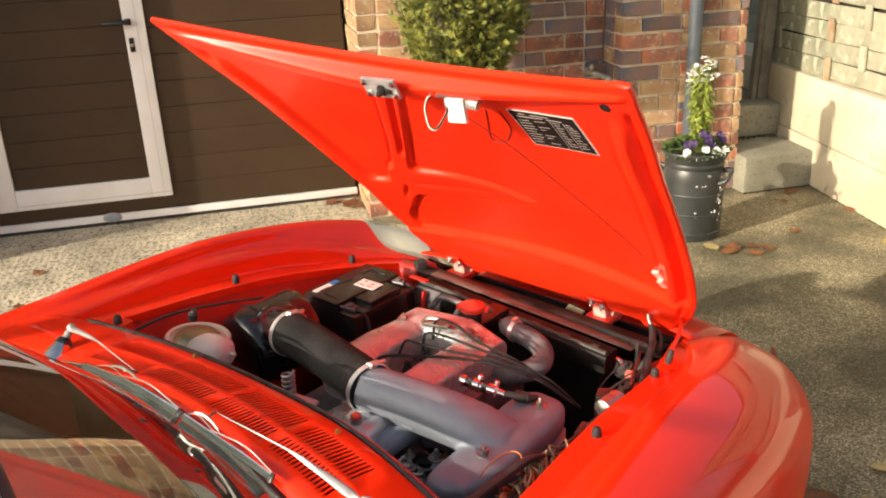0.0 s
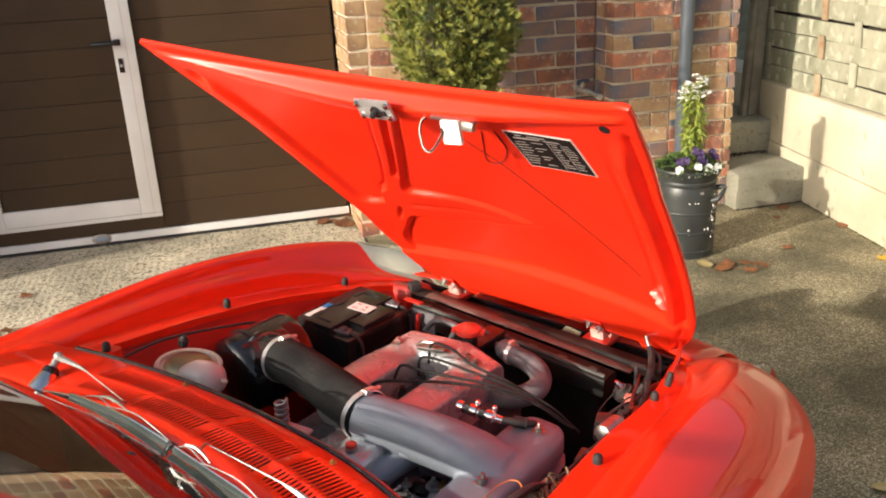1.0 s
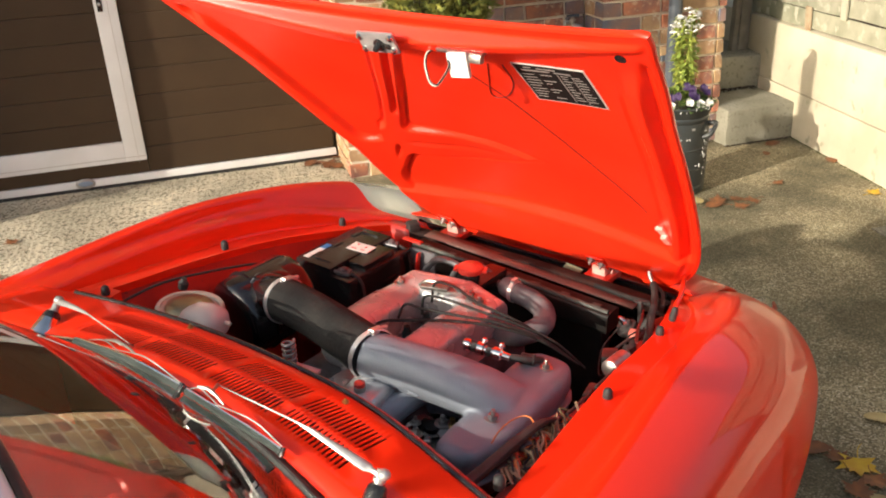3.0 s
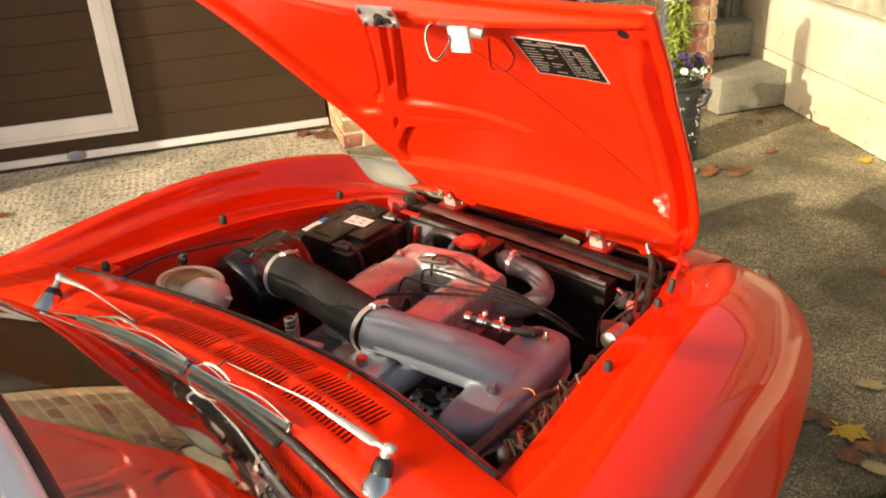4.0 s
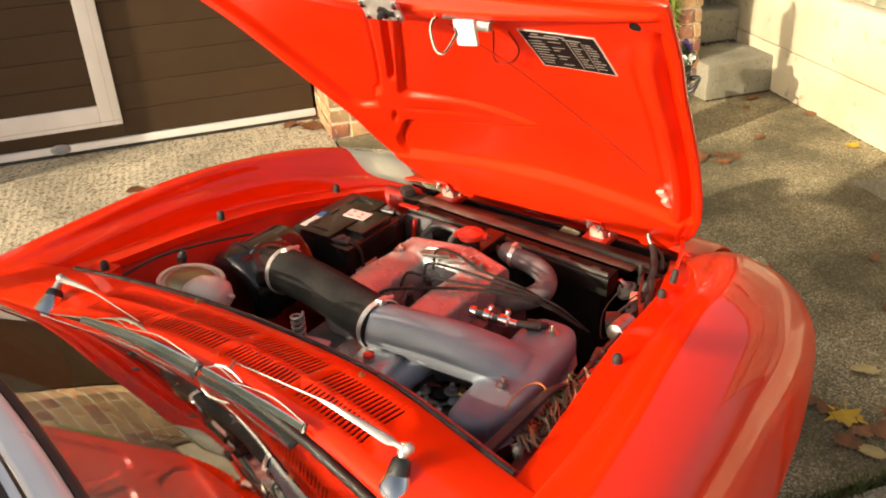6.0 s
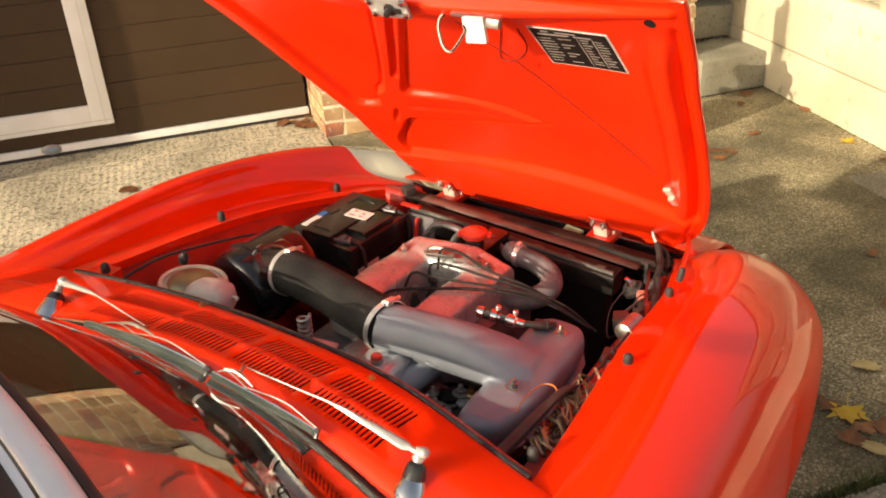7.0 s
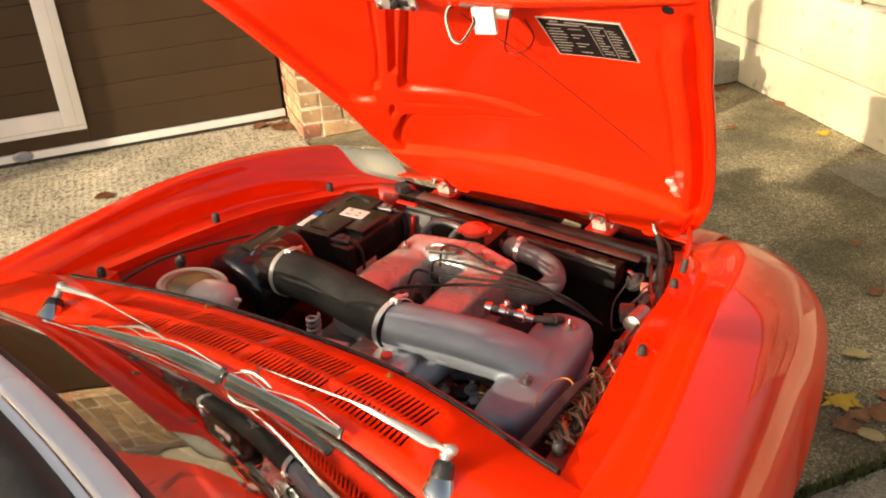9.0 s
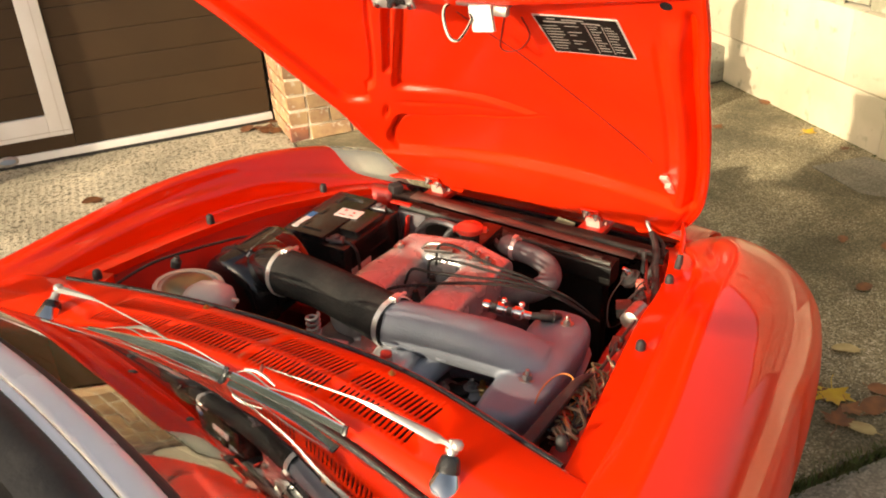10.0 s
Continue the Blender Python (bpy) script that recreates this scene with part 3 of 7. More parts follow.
# ---- downpipe and tap on the wall ----
pipe = root("downpipe", GAR @ pose(1.775, PIER_B - 0.045, 0), "grey plastic rainwater downpipe on the brick pier", "pipe")
bm = bmesh.new()
tube(bm, [(0, 0, 0.06), (0, 0, 2.45)], 0.036, 20, 0)
part("pipe_length", bm, PIPE_GREY, pipe)
for zz in (0.5, 1.75):
    bm = bmesh.new()
    tube(bm, [(0, 0, zz), (0, 0, zz + 0.045)], 0.040, 20, 0)
    box(bm, (0, 0.028, zz + 0.022), (0.11, 0.02, 0.03), bevel=0.003)
    part("pipe_clip", bm, PIPE_GREY, pipe)
TAP_METAL = mat("worn_bright_tap", (0.62, 0.60, 0.55), 0.30, 0.8, (0.40, 0.37, 0.31), 40, bump=0.1)
tap = root("garden_tap", GAR @ pose(1.270, 0.0, 0.715), "dull metal garden tap on the brick wall", "tap")
bm = bmesh.new()
lathe(bm, (0, 0.004, 0), (0, -1, 0), [(0, 0.026), (0.006, 0.026), (0.009, 0.016), (0.05, 0.014)], 16)
tube(bm, [(0, -0.04, 0), (0.012, -0.075, -0.002), (0.040, -0.090, -0.012), (0.075, -0.100, -0.030)], [0.017, 0.016, 0.014, 0.013], 12)
lathe(bm, (0.006, -0.058, 0.0), (0, 0, 1), [(0, 0.013), (0.022, 0.013), (0.024, 0.017), (0.034, 0.017), (0.036, 0.009), (0.046, 0.009)], 12)
part("tap_body", bm, TAP_METAL, tap)
bm = bmesh.new()
tube(bm, [(-0.030, -0.058, 0.050), (0.006, -0.058, 0.053), (0.042, -0.058, 0.050)], [0.009, 0.007, 0.009], 8, 4)
part("tap_handle", bm, PIPE_GREY, tap)
bm = bmesh.new()
tube(bm, [(0.072, -0.099, -0.0285), (0.096, -0.106, -0.041)], [0.0165, 0.0155], 14, 0)
part("hose_nozzle", bm, CLIP, tap)

# ---- the car: u to its right, v forward, w up ----
car = root("sports_car", CAR, "bright red open sports car with its bonnet raised", "car")

rim_r = soft([-0.75, -0.39, -0.18, 0.07, 0.34, 0.50, 0.62], [0.50, 0.467, 0.443, 0.413, 0.385, 0.345, 0.30])
rim_l = soft([-0.75, -0.28, -0.15, 0.0, 0.13, 0.20, 0.335, 0.43, 0.52, 0.62], [0.535, 0.522, 0.522, 0.516, 0.512, 0.504, 0.468, 0.436, 0.397, 0.35])
rim_w = soft([-0.75, -0.40, -0.33, 0.0, 0.33, 0.44, 0.52, 0.62], [0.83, 0.812, 0.802, 0.765, 0.708, 0.690, 0.668, 0.62])
crest_l = soft([-2.6, -1.6, -0.9, -0.45, -0.2, 0.0, 0.2, 0.41, 0.52, 0.62, 0.72], [0.74, 0.80, 0.83, 0.826, 0.832, 0.832, 0.810, 0.774, 0.744, 0.706, 0.65])
crest_w = soft([-2.6, -1.6, -0.9, -0.45, -0.2, 0.0, 0.3, 0.5, 0.62, 0.72], [0.74, 0.80, 0.83, 0.825, 0.822, 0.812, 0.772, 0.722, 0.672, 0.60])
side_r = soft([-2.6, -1.6, -0.6, 0.0, 0.33, 0.5, 0.62, 0.72], [0.60, 0.70, 0.722, 0.722, 0.711, 0.683, 0.642, 0.580])
side_l = soft([-2.6, -1.6, -0.6, 0.0, 0.33, 0.5, 0.62, 0.72], [0.64, 0.74, 0.765, 0.765, 0.745, 0.705, 0.655, 0.60])


def wing(side):
    """A front wing: gutter lip, buffer flange, crown and flank, from the scuttle to the headlight."""
    rim, flank = (rim_r, side_r) if side > 0 else (rim_l, side_l)
    rows = []
    for i in range(73):
        v = -0.80 + 1.42 * i / 72
        r, o, c, g = rim(v) + (0.006 if side > 0 else 0.003), flank(v), (crest_w if side > 0 else crest_l)(v), rim_w(v) - (0.0 if side > 0 else 0.004)
        top = max(c, g + 0.004)
        k = r + (o - r) * (0.50 if side > 0 else 0.54)
        f = 1.0 - 0.75 * step(0.46, 0.62, v)
        rise, late = top - g, step(0.2, 0.5, v)
        fl = (0.042 if side < 0 else 0.052) * (0.45 + 0.55 * step(-0.75, -0.1, v)) * f
        d1, d2, d3, d4 = (0.014, 0.040, 0.082, 0.138) if side > 0 else (0.018, 0.050, 0.100, 0.165)
        prof = [(r + 0.004, g - 0.040), (r, g - 0.034), (r, g - 0.014), (r + 0.004, g - 0.010), (r + fl * 0.90, g - 0.007), (r + fl * 0.98, g - 0.005), (r + fl + 0.006, g + 0.003),
                (r + fl + 0.020, g + rise * ((0.50 if side > 0 else 0.40) - 0.3 * late)), (r + fl + 0.050, g + rise * ((0.78 if side > 0 else 0.64) - 0.35 * late)), (max(k - 0.02, r + fl + 0.07), top), (k + (o - k) * 0.35, top - d1),
                (k + (o - k) * 0.62, top - d2), (k + (o - k) * 0.84, top - d3), (k + (o - k) * 0.96, top - d4), (o, top - 0.24),
                (o - 0.004, top - 0.34), (o - 0.018, top - 0.44), (o - 0.05, 0.21)]
        rows.append([Vector((side * a, v, b)) for a, b in prof])
    # the lamp cover takes over the surface in front of a curved line
    if side > 0:
        start = interp([0, 8.5, 9, 10, 11, 12, 13, 14, 17], [0.62, 0.62, 0.605, 0.592, 0.586, 0.590, 0.602, 0.62, 0.62])
    else:
        start = soft([0, 5.6, 6, 7, 8, 9, 10, 11, 12, 13, 14, 15, 17], [0.62, 0.62, 0.585, 0.522, 0.488, 0.474, 0.476, 0.484, 0.498, 0.518, 0.545, 0.62, 0.62])
    cols = [smooth_path(r, 4) for r in rows]
    last = len(cols[0]) - 1

    def skin(i, f):
        """A place on the wing: i counts along the section, f is the row with its fraction."""
        k = min(int(f), len(cols) - 2)
        return cols[k][i].lerp(cols[k + 1][i], f - k)
    ends = [(start(i / 4) + 0.80) / 1.42 * 72 for i in range(last + 1)]
    bm, glass_bm, bowl_bm = bmesh.new(), bmesh.new(), bmesh.new()
    sheet(bm, lambda s, t: skin(round(s * last), ends[round(s * last)] * t), last, 90)
    lamp_cols = [i for i in range(last + 1) if ends[i] < 71.9]
    lo, n = lamp_cols[0] - 1, len(lamp_cols) + 1

    def lamp_at(s, t, deep):
        i = lo + round(s * n)
        p = skin(i, ends[i] + (72 - ends[i]) * t)
        edge = min(s, 1 - s) * 2
        sink = deep * min(1.0, 3 * t) * min(1.0, 3 * edge)
        return p - Vector((0, 0.3 * sink, sink))
    sheet(glass_bm, lambda s, t: lamp_at(s, t, 0.0), n, 20)
    sheet(bowl_bm, lambda s, t: lamp_at(s, t, 0.010) - Vector((0, 0, 0.003)), n, 20)
    ob = part("wing", bm, RED, car, angle=60)
    cov = part("headlight_cover", glass_bm, COVER, car, "clear plastic headlight cover", angle=60)
    part("lamp_bowl", bowl_bm, BOWL, cov, "pale lamp bowl", angle=60)
    cov.visible_shadow = False
    return ob


wings = {1: wing(1), -1: wing(-1)}
# black rubber buffers for the bonnet on the wing flanges
for side, spots in ((1, ((0.449, -0.334), (0.455, -0.017), (0.408, 0.306))), (-1, ((0.497, -0.322), (0.531, 0.004), (0.494, 0.354)))):
    for a, v in spots:
        bm = bmesh.new()
        zb = rim_w(v) - 0.012
        lathe(bm, (side * a, v, zb), (0, 0, 1), [(0, 0.0083), (0.006, 0.0088), (0.016, 0.0080), (0.020, 0.006), (0.022, 0.0025)], 16)
        part("rubber_buffer", bm, RUBBER, wings[side], "black rubber bonnet buffer")


# corner tab that carries the rear buffer on the far side
bm = bmesh.new()
box(bm, (-0.505, -0.330, 0.789), (0.055, 0.060, 0.004), (0, 0, 12), 0.0015)
box(bm, (-0.482, -0.325, 0.770), (0.004, 0.060, 0.040), (0, 0, 12), 0.0015)
part("corner_tab", bm, RED, wings[-1])

# ---- headlight ends of the wings ----
def headlight(side):
    flank, rim = (side_r, rim_r) if side > 0 else (side_l, rim_l)
    v0 = 0.60
    o, c = flank(v0) - 0.004, max(crest_w(v0), rim_w(v0)) - 0.004
    inner = 0.46 if side > 0 else 0.43
    o -= 0.11 if side > 0 else 0.0
    cu, cw, ru, rw = (o + inner) / 2, c - (0.085 if side > 0 else 0.150), (o - inner) / 2, 0.08 if side > 0 else 0.10

    def ring(k, r):
        return [Vector((side * (cu + ru * r * math.cos(a)), v0 + k, cw - 0.20 * k + rw * r * math.sin(a))) for a in (2 * math.pi * j / 40 for j in range(40))]
    bm = bmesh.new()
    ring_loft(bm, [ring(-0.05, 0.97), ring(0.0, 1.0), ring(0.02, 1.0), ring(0.028, 0.96)], caps=False)
    hl = part("headlight", bm, BOWL, car, "headlight with a chromed rim under a clear cover")
    bm = bmesh.new()
    ring_loft(bm, [ring(0.0, 0.95), ring(-0.05, 0.55), ring(-0.06, 0.05)], caps=True)
    part("reflector", bm, CREAM, hl)
    bm = bmesh.new()
    ring_loft(bm, [ring(0.015, 0.97), ring(0.07, 0.90), ring(0.125, 0.70), ring(0.155, 0.42), ring(0.165, 0.08)], caps=True)
    cov = part("cover", bm, COVER, hl, "clear plastic headlight cover")
    cov.visible_shadow = False


headlight(1)
headlight(-1)

# nose between the lamps, with the sunken front panel behind it
bm = bmesh.new()
sheet(bm, lambda s, t: Vector((-0.48 + 0.88 * s, 0.575 + 0.345 * t + 0.03 * (1 - (2 * s - 1) ** 2), 0.668 - 0.05 * t - 0.16 * t ** 3 - 0.012 * (2 * s - 1) ** 2)), 24, 16)
sheet(bm, lambda s, t: Vector((-0.48 + 0.88 * s, 0.92 + 0.03 * (1 - (2 * s - 1) ** 2) - 0.05 * t, 0.458 - 0.012 * (2 * s - 1) ** 2 - 0.3 * t)), 24, 6)
nose = thick(part("nose_panel", bm, RED, car, angle=60), 0.004)
# lower skirts, tub, and the rest of the body out of view: doors, tail
for side in (1, -1):
    flank = side_r if side > 0 else side_l
    bm = bmesh.new()
    rows = []
    for i in range(20):
        v = -2.45 + 1.645 * i / 19
        o, c = flank(v), crest_w(v)
        rows.append([Vector((side * a, v, b)) for a, b in ((o - 0.16, c - 0.02), (o - 0.10, c), (o - 0.05, c - 0.015), (o - 0.015, c - 0.09), (o, c - 0.24), (o - 0.02, c - 0.45), (o - 0.06, 0.21))])
    ring_loft(bm, rows, closed=False)
    thick(part("door_side" if side > 0 else "rear_wing", bm, RED, car, angle=60), 0.004)
bm = bmesh.new()
sheet(bm, lambda s, t: Vector((-0.60 + 1.16 * s, -2.45 + 0.75 * t, 0.78 + 0.03 * t)), 6, 6)
sheet(bm, lambda s, t: Vector((-0.60 + 1.16 * s, -2.45 - 0.05 * t, 0.78 - 0.5 * t)), 6, 4)
thick(part("boot_panel", bm, RED, car), 0.004)
bm = bmesh.new()
box(bm, (-0.02, -0.95, 0.215), (1.30, 3.0, 0.03))
part("floor_pan", bm, BLACK, car)


def wheel(u, v):
    bm = bmesh.new()
    r = 0.285
    low = 0.0409 * u + 0.002
    s = 1 if u > 0 else -1
    lathe(bm, (u - 0.075 * s, v, low + r), (s, 0, 0), [(0, 0.18), (0.005, 0.26), (0.03, r - 0.004), (0.06, r), (0.10, r), (0.13, r - 0.004), (0.15, 0.26), (0.152, 0.19)], 40)
    w = part("wheel", bm, TYRE, car, "road wheel with black tyre")
    bm = bmesh.new()
    lathe(bm, (u + 0.045 * s, v, low + r), (s, 0, 0), [(0, 0.185), (0.01, 0.18), (0.004, 0.12), (0.02, 0.06), (0.025, 0.01)], 32)
    part("rim", bm, STEEL, w)


for u, v in ((0.60, 0.10), (-0.63, 0.10), (0.60, -1.95), (-0.63, -1.95)):
    wheel(u, v)

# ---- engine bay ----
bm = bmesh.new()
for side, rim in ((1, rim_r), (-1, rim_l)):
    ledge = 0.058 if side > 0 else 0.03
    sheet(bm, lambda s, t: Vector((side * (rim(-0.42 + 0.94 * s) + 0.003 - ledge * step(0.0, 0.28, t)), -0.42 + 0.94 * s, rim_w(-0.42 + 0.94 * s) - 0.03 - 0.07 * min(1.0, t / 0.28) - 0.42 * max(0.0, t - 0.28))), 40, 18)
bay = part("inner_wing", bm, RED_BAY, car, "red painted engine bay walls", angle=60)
bm = bmesh.new()
box(bm, (-0.02, 0.06, 0.24), (1.0, 1.0, 0.02))
box(bm, (-0.02, -0.425, 0.52), (1.02, 0.012, 0.56))
part("bulkhead", bm, BLACK, car, "black bulkhead and bay floor")
# front crossmember with the hinge seats
bm = bmesh.new()
sheet(bm, lambda s, t: Vector((-0.365 + 0.715 * s, 0.47 + 0.032 * t, 0.672 - 0.004 * t + 0.006 * math.sin(math.pi * s))), 12, 4)
sheet(bm, lambda s, t: Vector((-0.365 + 0.715 * s, 0.47, 0.672 - 0.026 * t + 0.006 * math.sin(math.pi * s))), 12, 3)
thick(part("front_crossmember", bm, DUSTY_SHADED_RED, car, "dusty red front crossmember"), 0.003)
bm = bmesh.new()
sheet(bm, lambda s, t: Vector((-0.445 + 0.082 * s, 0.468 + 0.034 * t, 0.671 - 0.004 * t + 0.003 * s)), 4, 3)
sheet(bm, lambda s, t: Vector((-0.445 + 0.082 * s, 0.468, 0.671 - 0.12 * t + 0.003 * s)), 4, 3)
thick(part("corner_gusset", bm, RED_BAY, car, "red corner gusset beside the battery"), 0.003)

bm = bmesh.new()
box(bm, (-0.02, 0.585, 0.42), (0.90, 0.010, 0.44))
part("front_panel", bm, BLACK, car, "black panel closing the bay's front")

# ---- scuttle panel with its air grille ----
edge_v = soft([-0.62, -0.50, -0.2, 0.0, 0.2, 0.48, 0.60], [-0.408, -0.386, -0.349, -0.342, -0.344, -0.388, -0.410])
base_v = soft([-0.64, -0.40, -0.20, 0.0, 0.20, 0.40, 0.60], [-0.596, -0.546, -0.522, -0.514, -0.522, -0.546, -0.586])
edge_w = soft([-0.62, -0.50, -0.2, 0.0, 0.2, 0.48, 0.60], [0.815, 0.822, 0.838, 0.842, 0.836, 0.806, 0.80])
base_w = soft([-0.64, -0.40, -0.20, 0.0, 0.20, 0.40, 0.60], [0.800, 0.834, 0.870, 0.885, 0.866, 0.824, 0.785])


def scuttle_point(u, v):
    t = (edge_v(u) - v) / (edge_v(u) - base_v(u))
    return Vector((u, v, edge_w(u) + (base_w(u) - edge_w(u)) * t + 0.012 * math.sin(math.pi * min(max(t, 0), 1))))


holes = []
for u0, u1 in ((-0.302, -0.158), (-0.143, 0.004), (0.024, 0.151), (0.169, 0.300)):
    pitch = (u1 - u0) / 16
    holes += [(u0 + pitch * k, u0 + pitch * (k + 0.42)) for k in range(16)]
SLOT_V = (-0.352, -0.376, -0.424, -0.436, -0.473)


def slot_line(u, v):
    """A line across the panel, bent like the windscreen's foot."""
    return v - 0.13 * u * u


cuts = sorted({-0.60, 0.57} | {h for pair in holes for h in pair} | set(np.linspace(-0.60, -0.33, 8)) | set(np.linspace(0.33, 0.57, 8)))
hole_starts = {round(h[0], 5) for h in holes}
bm = bmesh.new()
grid = []
for u in cuts:
    vs = [edge_v(u), edge_v(u) - 0.004] + [min(slot_line(u, v), edge_v(u) - 0.006 - 0.004 * k) for k, v in enumerate(SLOT_V)] + [min(slot_line(u, -0.486), edge_v(u) - 0.03), base_v(u) + 0.004]
    grid.append([bm.verts.new(scuttle_point(u, v)) for v in vs])
for i in range(len(cuts) - 1):
    for j in range(len(grid[0]) - 1):
        if round(cuts[i], 5) in hole_starts and j in (3, 5):
            continue
        bm.faces.new((grid[i][j], grid[i + 1][j], grid[i + 1][j + 1], grid[i][j + 1]))
scuttle = thick(part("scuttle_panel", bm, RED, car, "red scuttle panel with a slotted air grille", angle=30), 0.0009)
# sheet under the slots, coloured dark for the shadow inside the grille
bm = bmesh.new()
sheet(bm, lambda s, t: scuttle_point(-0.42 + 0.82 * s, min(slot_line(-0.42 + 0.82 * s, -0.350 - 0.150 * t), edge_v(-0.42 + 0.82 * s) - 0.003)) - Vector((0, 0, 0.003 + 0.020 * min(1.0, 6 * t))), 20, 12)
part("air_box", bm, DUSTY_SHADED_RED, car)
# lip and black seal along the bay's rear edge
bm = bmesh.new()
tube(bm, [(u, edge_v(u) + 0.006, edge_w(u) - 0.002) for u in np.linspace(-0.50, 0.47, 14)], 0.0048, 8, 4)
part("rear_seal", bm, BLACK, car, "black rubber seal on the bay's rear edge")
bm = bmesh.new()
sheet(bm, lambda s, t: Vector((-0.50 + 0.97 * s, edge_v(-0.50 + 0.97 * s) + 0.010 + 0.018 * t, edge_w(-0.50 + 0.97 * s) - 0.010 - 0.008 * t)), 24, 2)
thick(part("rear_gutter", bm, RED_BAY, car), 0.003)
for u, v in ((-0.171, -0.357), (0.195, -0.360)):
    bm = bmesh.new()
    hexbolt(bm, scuttle_point(u, v - 0.004) + Vector((0, 0, 0.001)), (0, 0, 1), 0.0034, 0.003, 0.003)
    part("screw", bm, BRASS, scuttle)

# ---- windscreen ----


def screen(s, t):
    """s across from -1 to 1, t from the base up to the header."""
    ub, ut = 0.60 * s, 0.515 * s
    b = Vector((ub - 0.01, base_v(ub) - 0.006, base_w(ub) + 0.004))
    top = Vector((ut - 0.01, -0.865 - 0.30 * ut * ut, 1.205 - 0.20 * ut * ut))
    p = b.lerp(top, t)
    bow = 0.003 * math.sin(math.pi * t)
    return p + Vector((0, 0.75 * bow, 0.66 * bow))


bm = bmesh.new()
sheet(bm, lambda s, t: screen(-1 + 2 * s, t), 40, 20)
glass = part("windscreen", bm, GLASS, car, "curved laminated windscreen glass")
thick(glass, 0.005)
glass.visible_shadow = False


def along(t0, s0, s1, n, off):
    return [screen(s0 + (s1 - s0) * i / n, t0) + Vector(off) for i in range(n + 1)]


SEAL_PROF = ((-0.030, 0.000), (-0.029, 0.0035), (-0.024, 0.0048), (-0.008, 0.0044), (0.004, 0.0030), (0.008, 0.0006), (-0.01, -0.001))
bm = bmesh.new()
ring_loft(bm, [[screen(-1 + i / 24, t) + Vector((0, 0.66, 0.75)) * h for t, h in SEAL_PROF] for i in range(49)])
seal = part("screen_seal", bm, RUBBER, car, "black rubber windscreen seal")
bm = bmesh.new()
tube(bm, along(-0.034, -1, 1, 24, (0, 0.006, 0.0030)), 0.0016, 8, 2)
tube(bm, along(-0.020, -0.92, -0.37, 12, (0, 0.007, 0.0075)), [0.0014] + [0.0042] * 11 + [0.0020], 8, 2)
part("screen_trim", bm, CHROME, car, "chrome strip below the windscreen")
# header frame: chrome band, inner black seal
loop = [screen(1, k / 8) for k in range(8)] + [screen(1 - 2 * k / 24, 1.0) for k in range(25)] + [screen(-1, 1 - k / 8) for k in range(1, 9)]


def band(bm, offs0, offs1, n=3, puff=0.0):
    """A strip along the frame between two offsets (outward from the glass, and along its normal)."""
    pts = smooth_path(loop, 2)
    rows = []
    mid = Vector((0.0, -0.70, 1.03))
    for i, p in enumerate(pts):
        d = (pts[min(i + 1, len(pts) - 1)] - pts[max(i - 1, 0)]).normalized()
        nrm = Vector((0, 0.66, 0.75))
        out = d.cross(nrm)
        if out.dot(p - mid) < 0:
            out = -out
        nrm = out.cross(d)
        if nrm.z < 0:
            nrm = -nrm
        row = []
        for k in range(n + 1):
            f = k / n
            row.append(p + out * (offs0[0] + (offs1[0] - offs0[0]) * f) + nrm * (offs0[1] + (offs1[1] - offs0[1]) * f + puff * math.sin(math.pi * f)))
        rows.append(row)
    ring_loft(bm, rows, closed=False)
    return bm


fr = thick(part("windscreen_frame", band(bmesh.new(), (-0.003, 0.003), (0.036, 0.002), 10, 0.009), FRAME, car, "polished chrome windscreen frame", angle=60), 0.004)
part("frame_seal", band(bmesh.new(), (-0.019, 0.002), (-0.002, 0.005), 4, 0.003), RUBBER, fr, "black glazing rubber", angle=60)
part("frame_bead", band(bmesh.new(), (0.040, 0.000), (0.047, -0.002), 3, 0.004), FRAME, fr, angle=60)
part("header_rubber", band(bmesh.new(), (0.047, -0.003), (0.085, -0.024), 4, 0.008), RUBBER, fr, "grey-black header rubber", angle=60)
for s in (0.30, 0.72, -0.2):
    p = screen(s, 1.0)
    bm = bmesh.new()
    ball(bm, p + Vector((0.010, -0.022, 0.0135)), 0.0042, (1, 1, 0.5), 10)
    part("frame_screw", bm, CHROME, fr)

# cockpit below the screen: dashboard, cowl, seats
bm = bmesh.new()
sheet(bm, lambda s, t: Vector((-0.58 + 1.14 * s, -0.60 - 0.24 * t - 0.10 * (2 * s - 1) ** 2, 0.80 + 0.03 * math.sin(math.pi * t) - 0.03 * t)), 20, 8)
sheet(bm, lambda s, t: Vector((-0.58 + 1.14 * s, -0.84 - 0.10 * (2 * s - 1) ** 2, 0.77 - 0.30 * t)), 20, 4)
dash = part("dashboard", bm, LEATHER, car, "black vinyl dashboard", angle=60)
thick(dash, 0.004)
for c in (-0.31, 0.29):
    bm = bmesh.new()
    box(bm, (c, -1.25, 0.46), (0.46, 0.48, 0.16), (6, 0, 0), 0.05)
    box(bm, (c, -1.50, 0.70), (0.44, 0.13, 0.55), (-18, 0, 0), 0.05)
    part("seat", bm, LEATHER, car, "black vinyl seat")
bm = bmesh.new()
box(bm, (-0.02, -1.25, 0.30), (1.2, 1.3, 0.12))
part("cockpit_carpet", bm, CARPET, car)
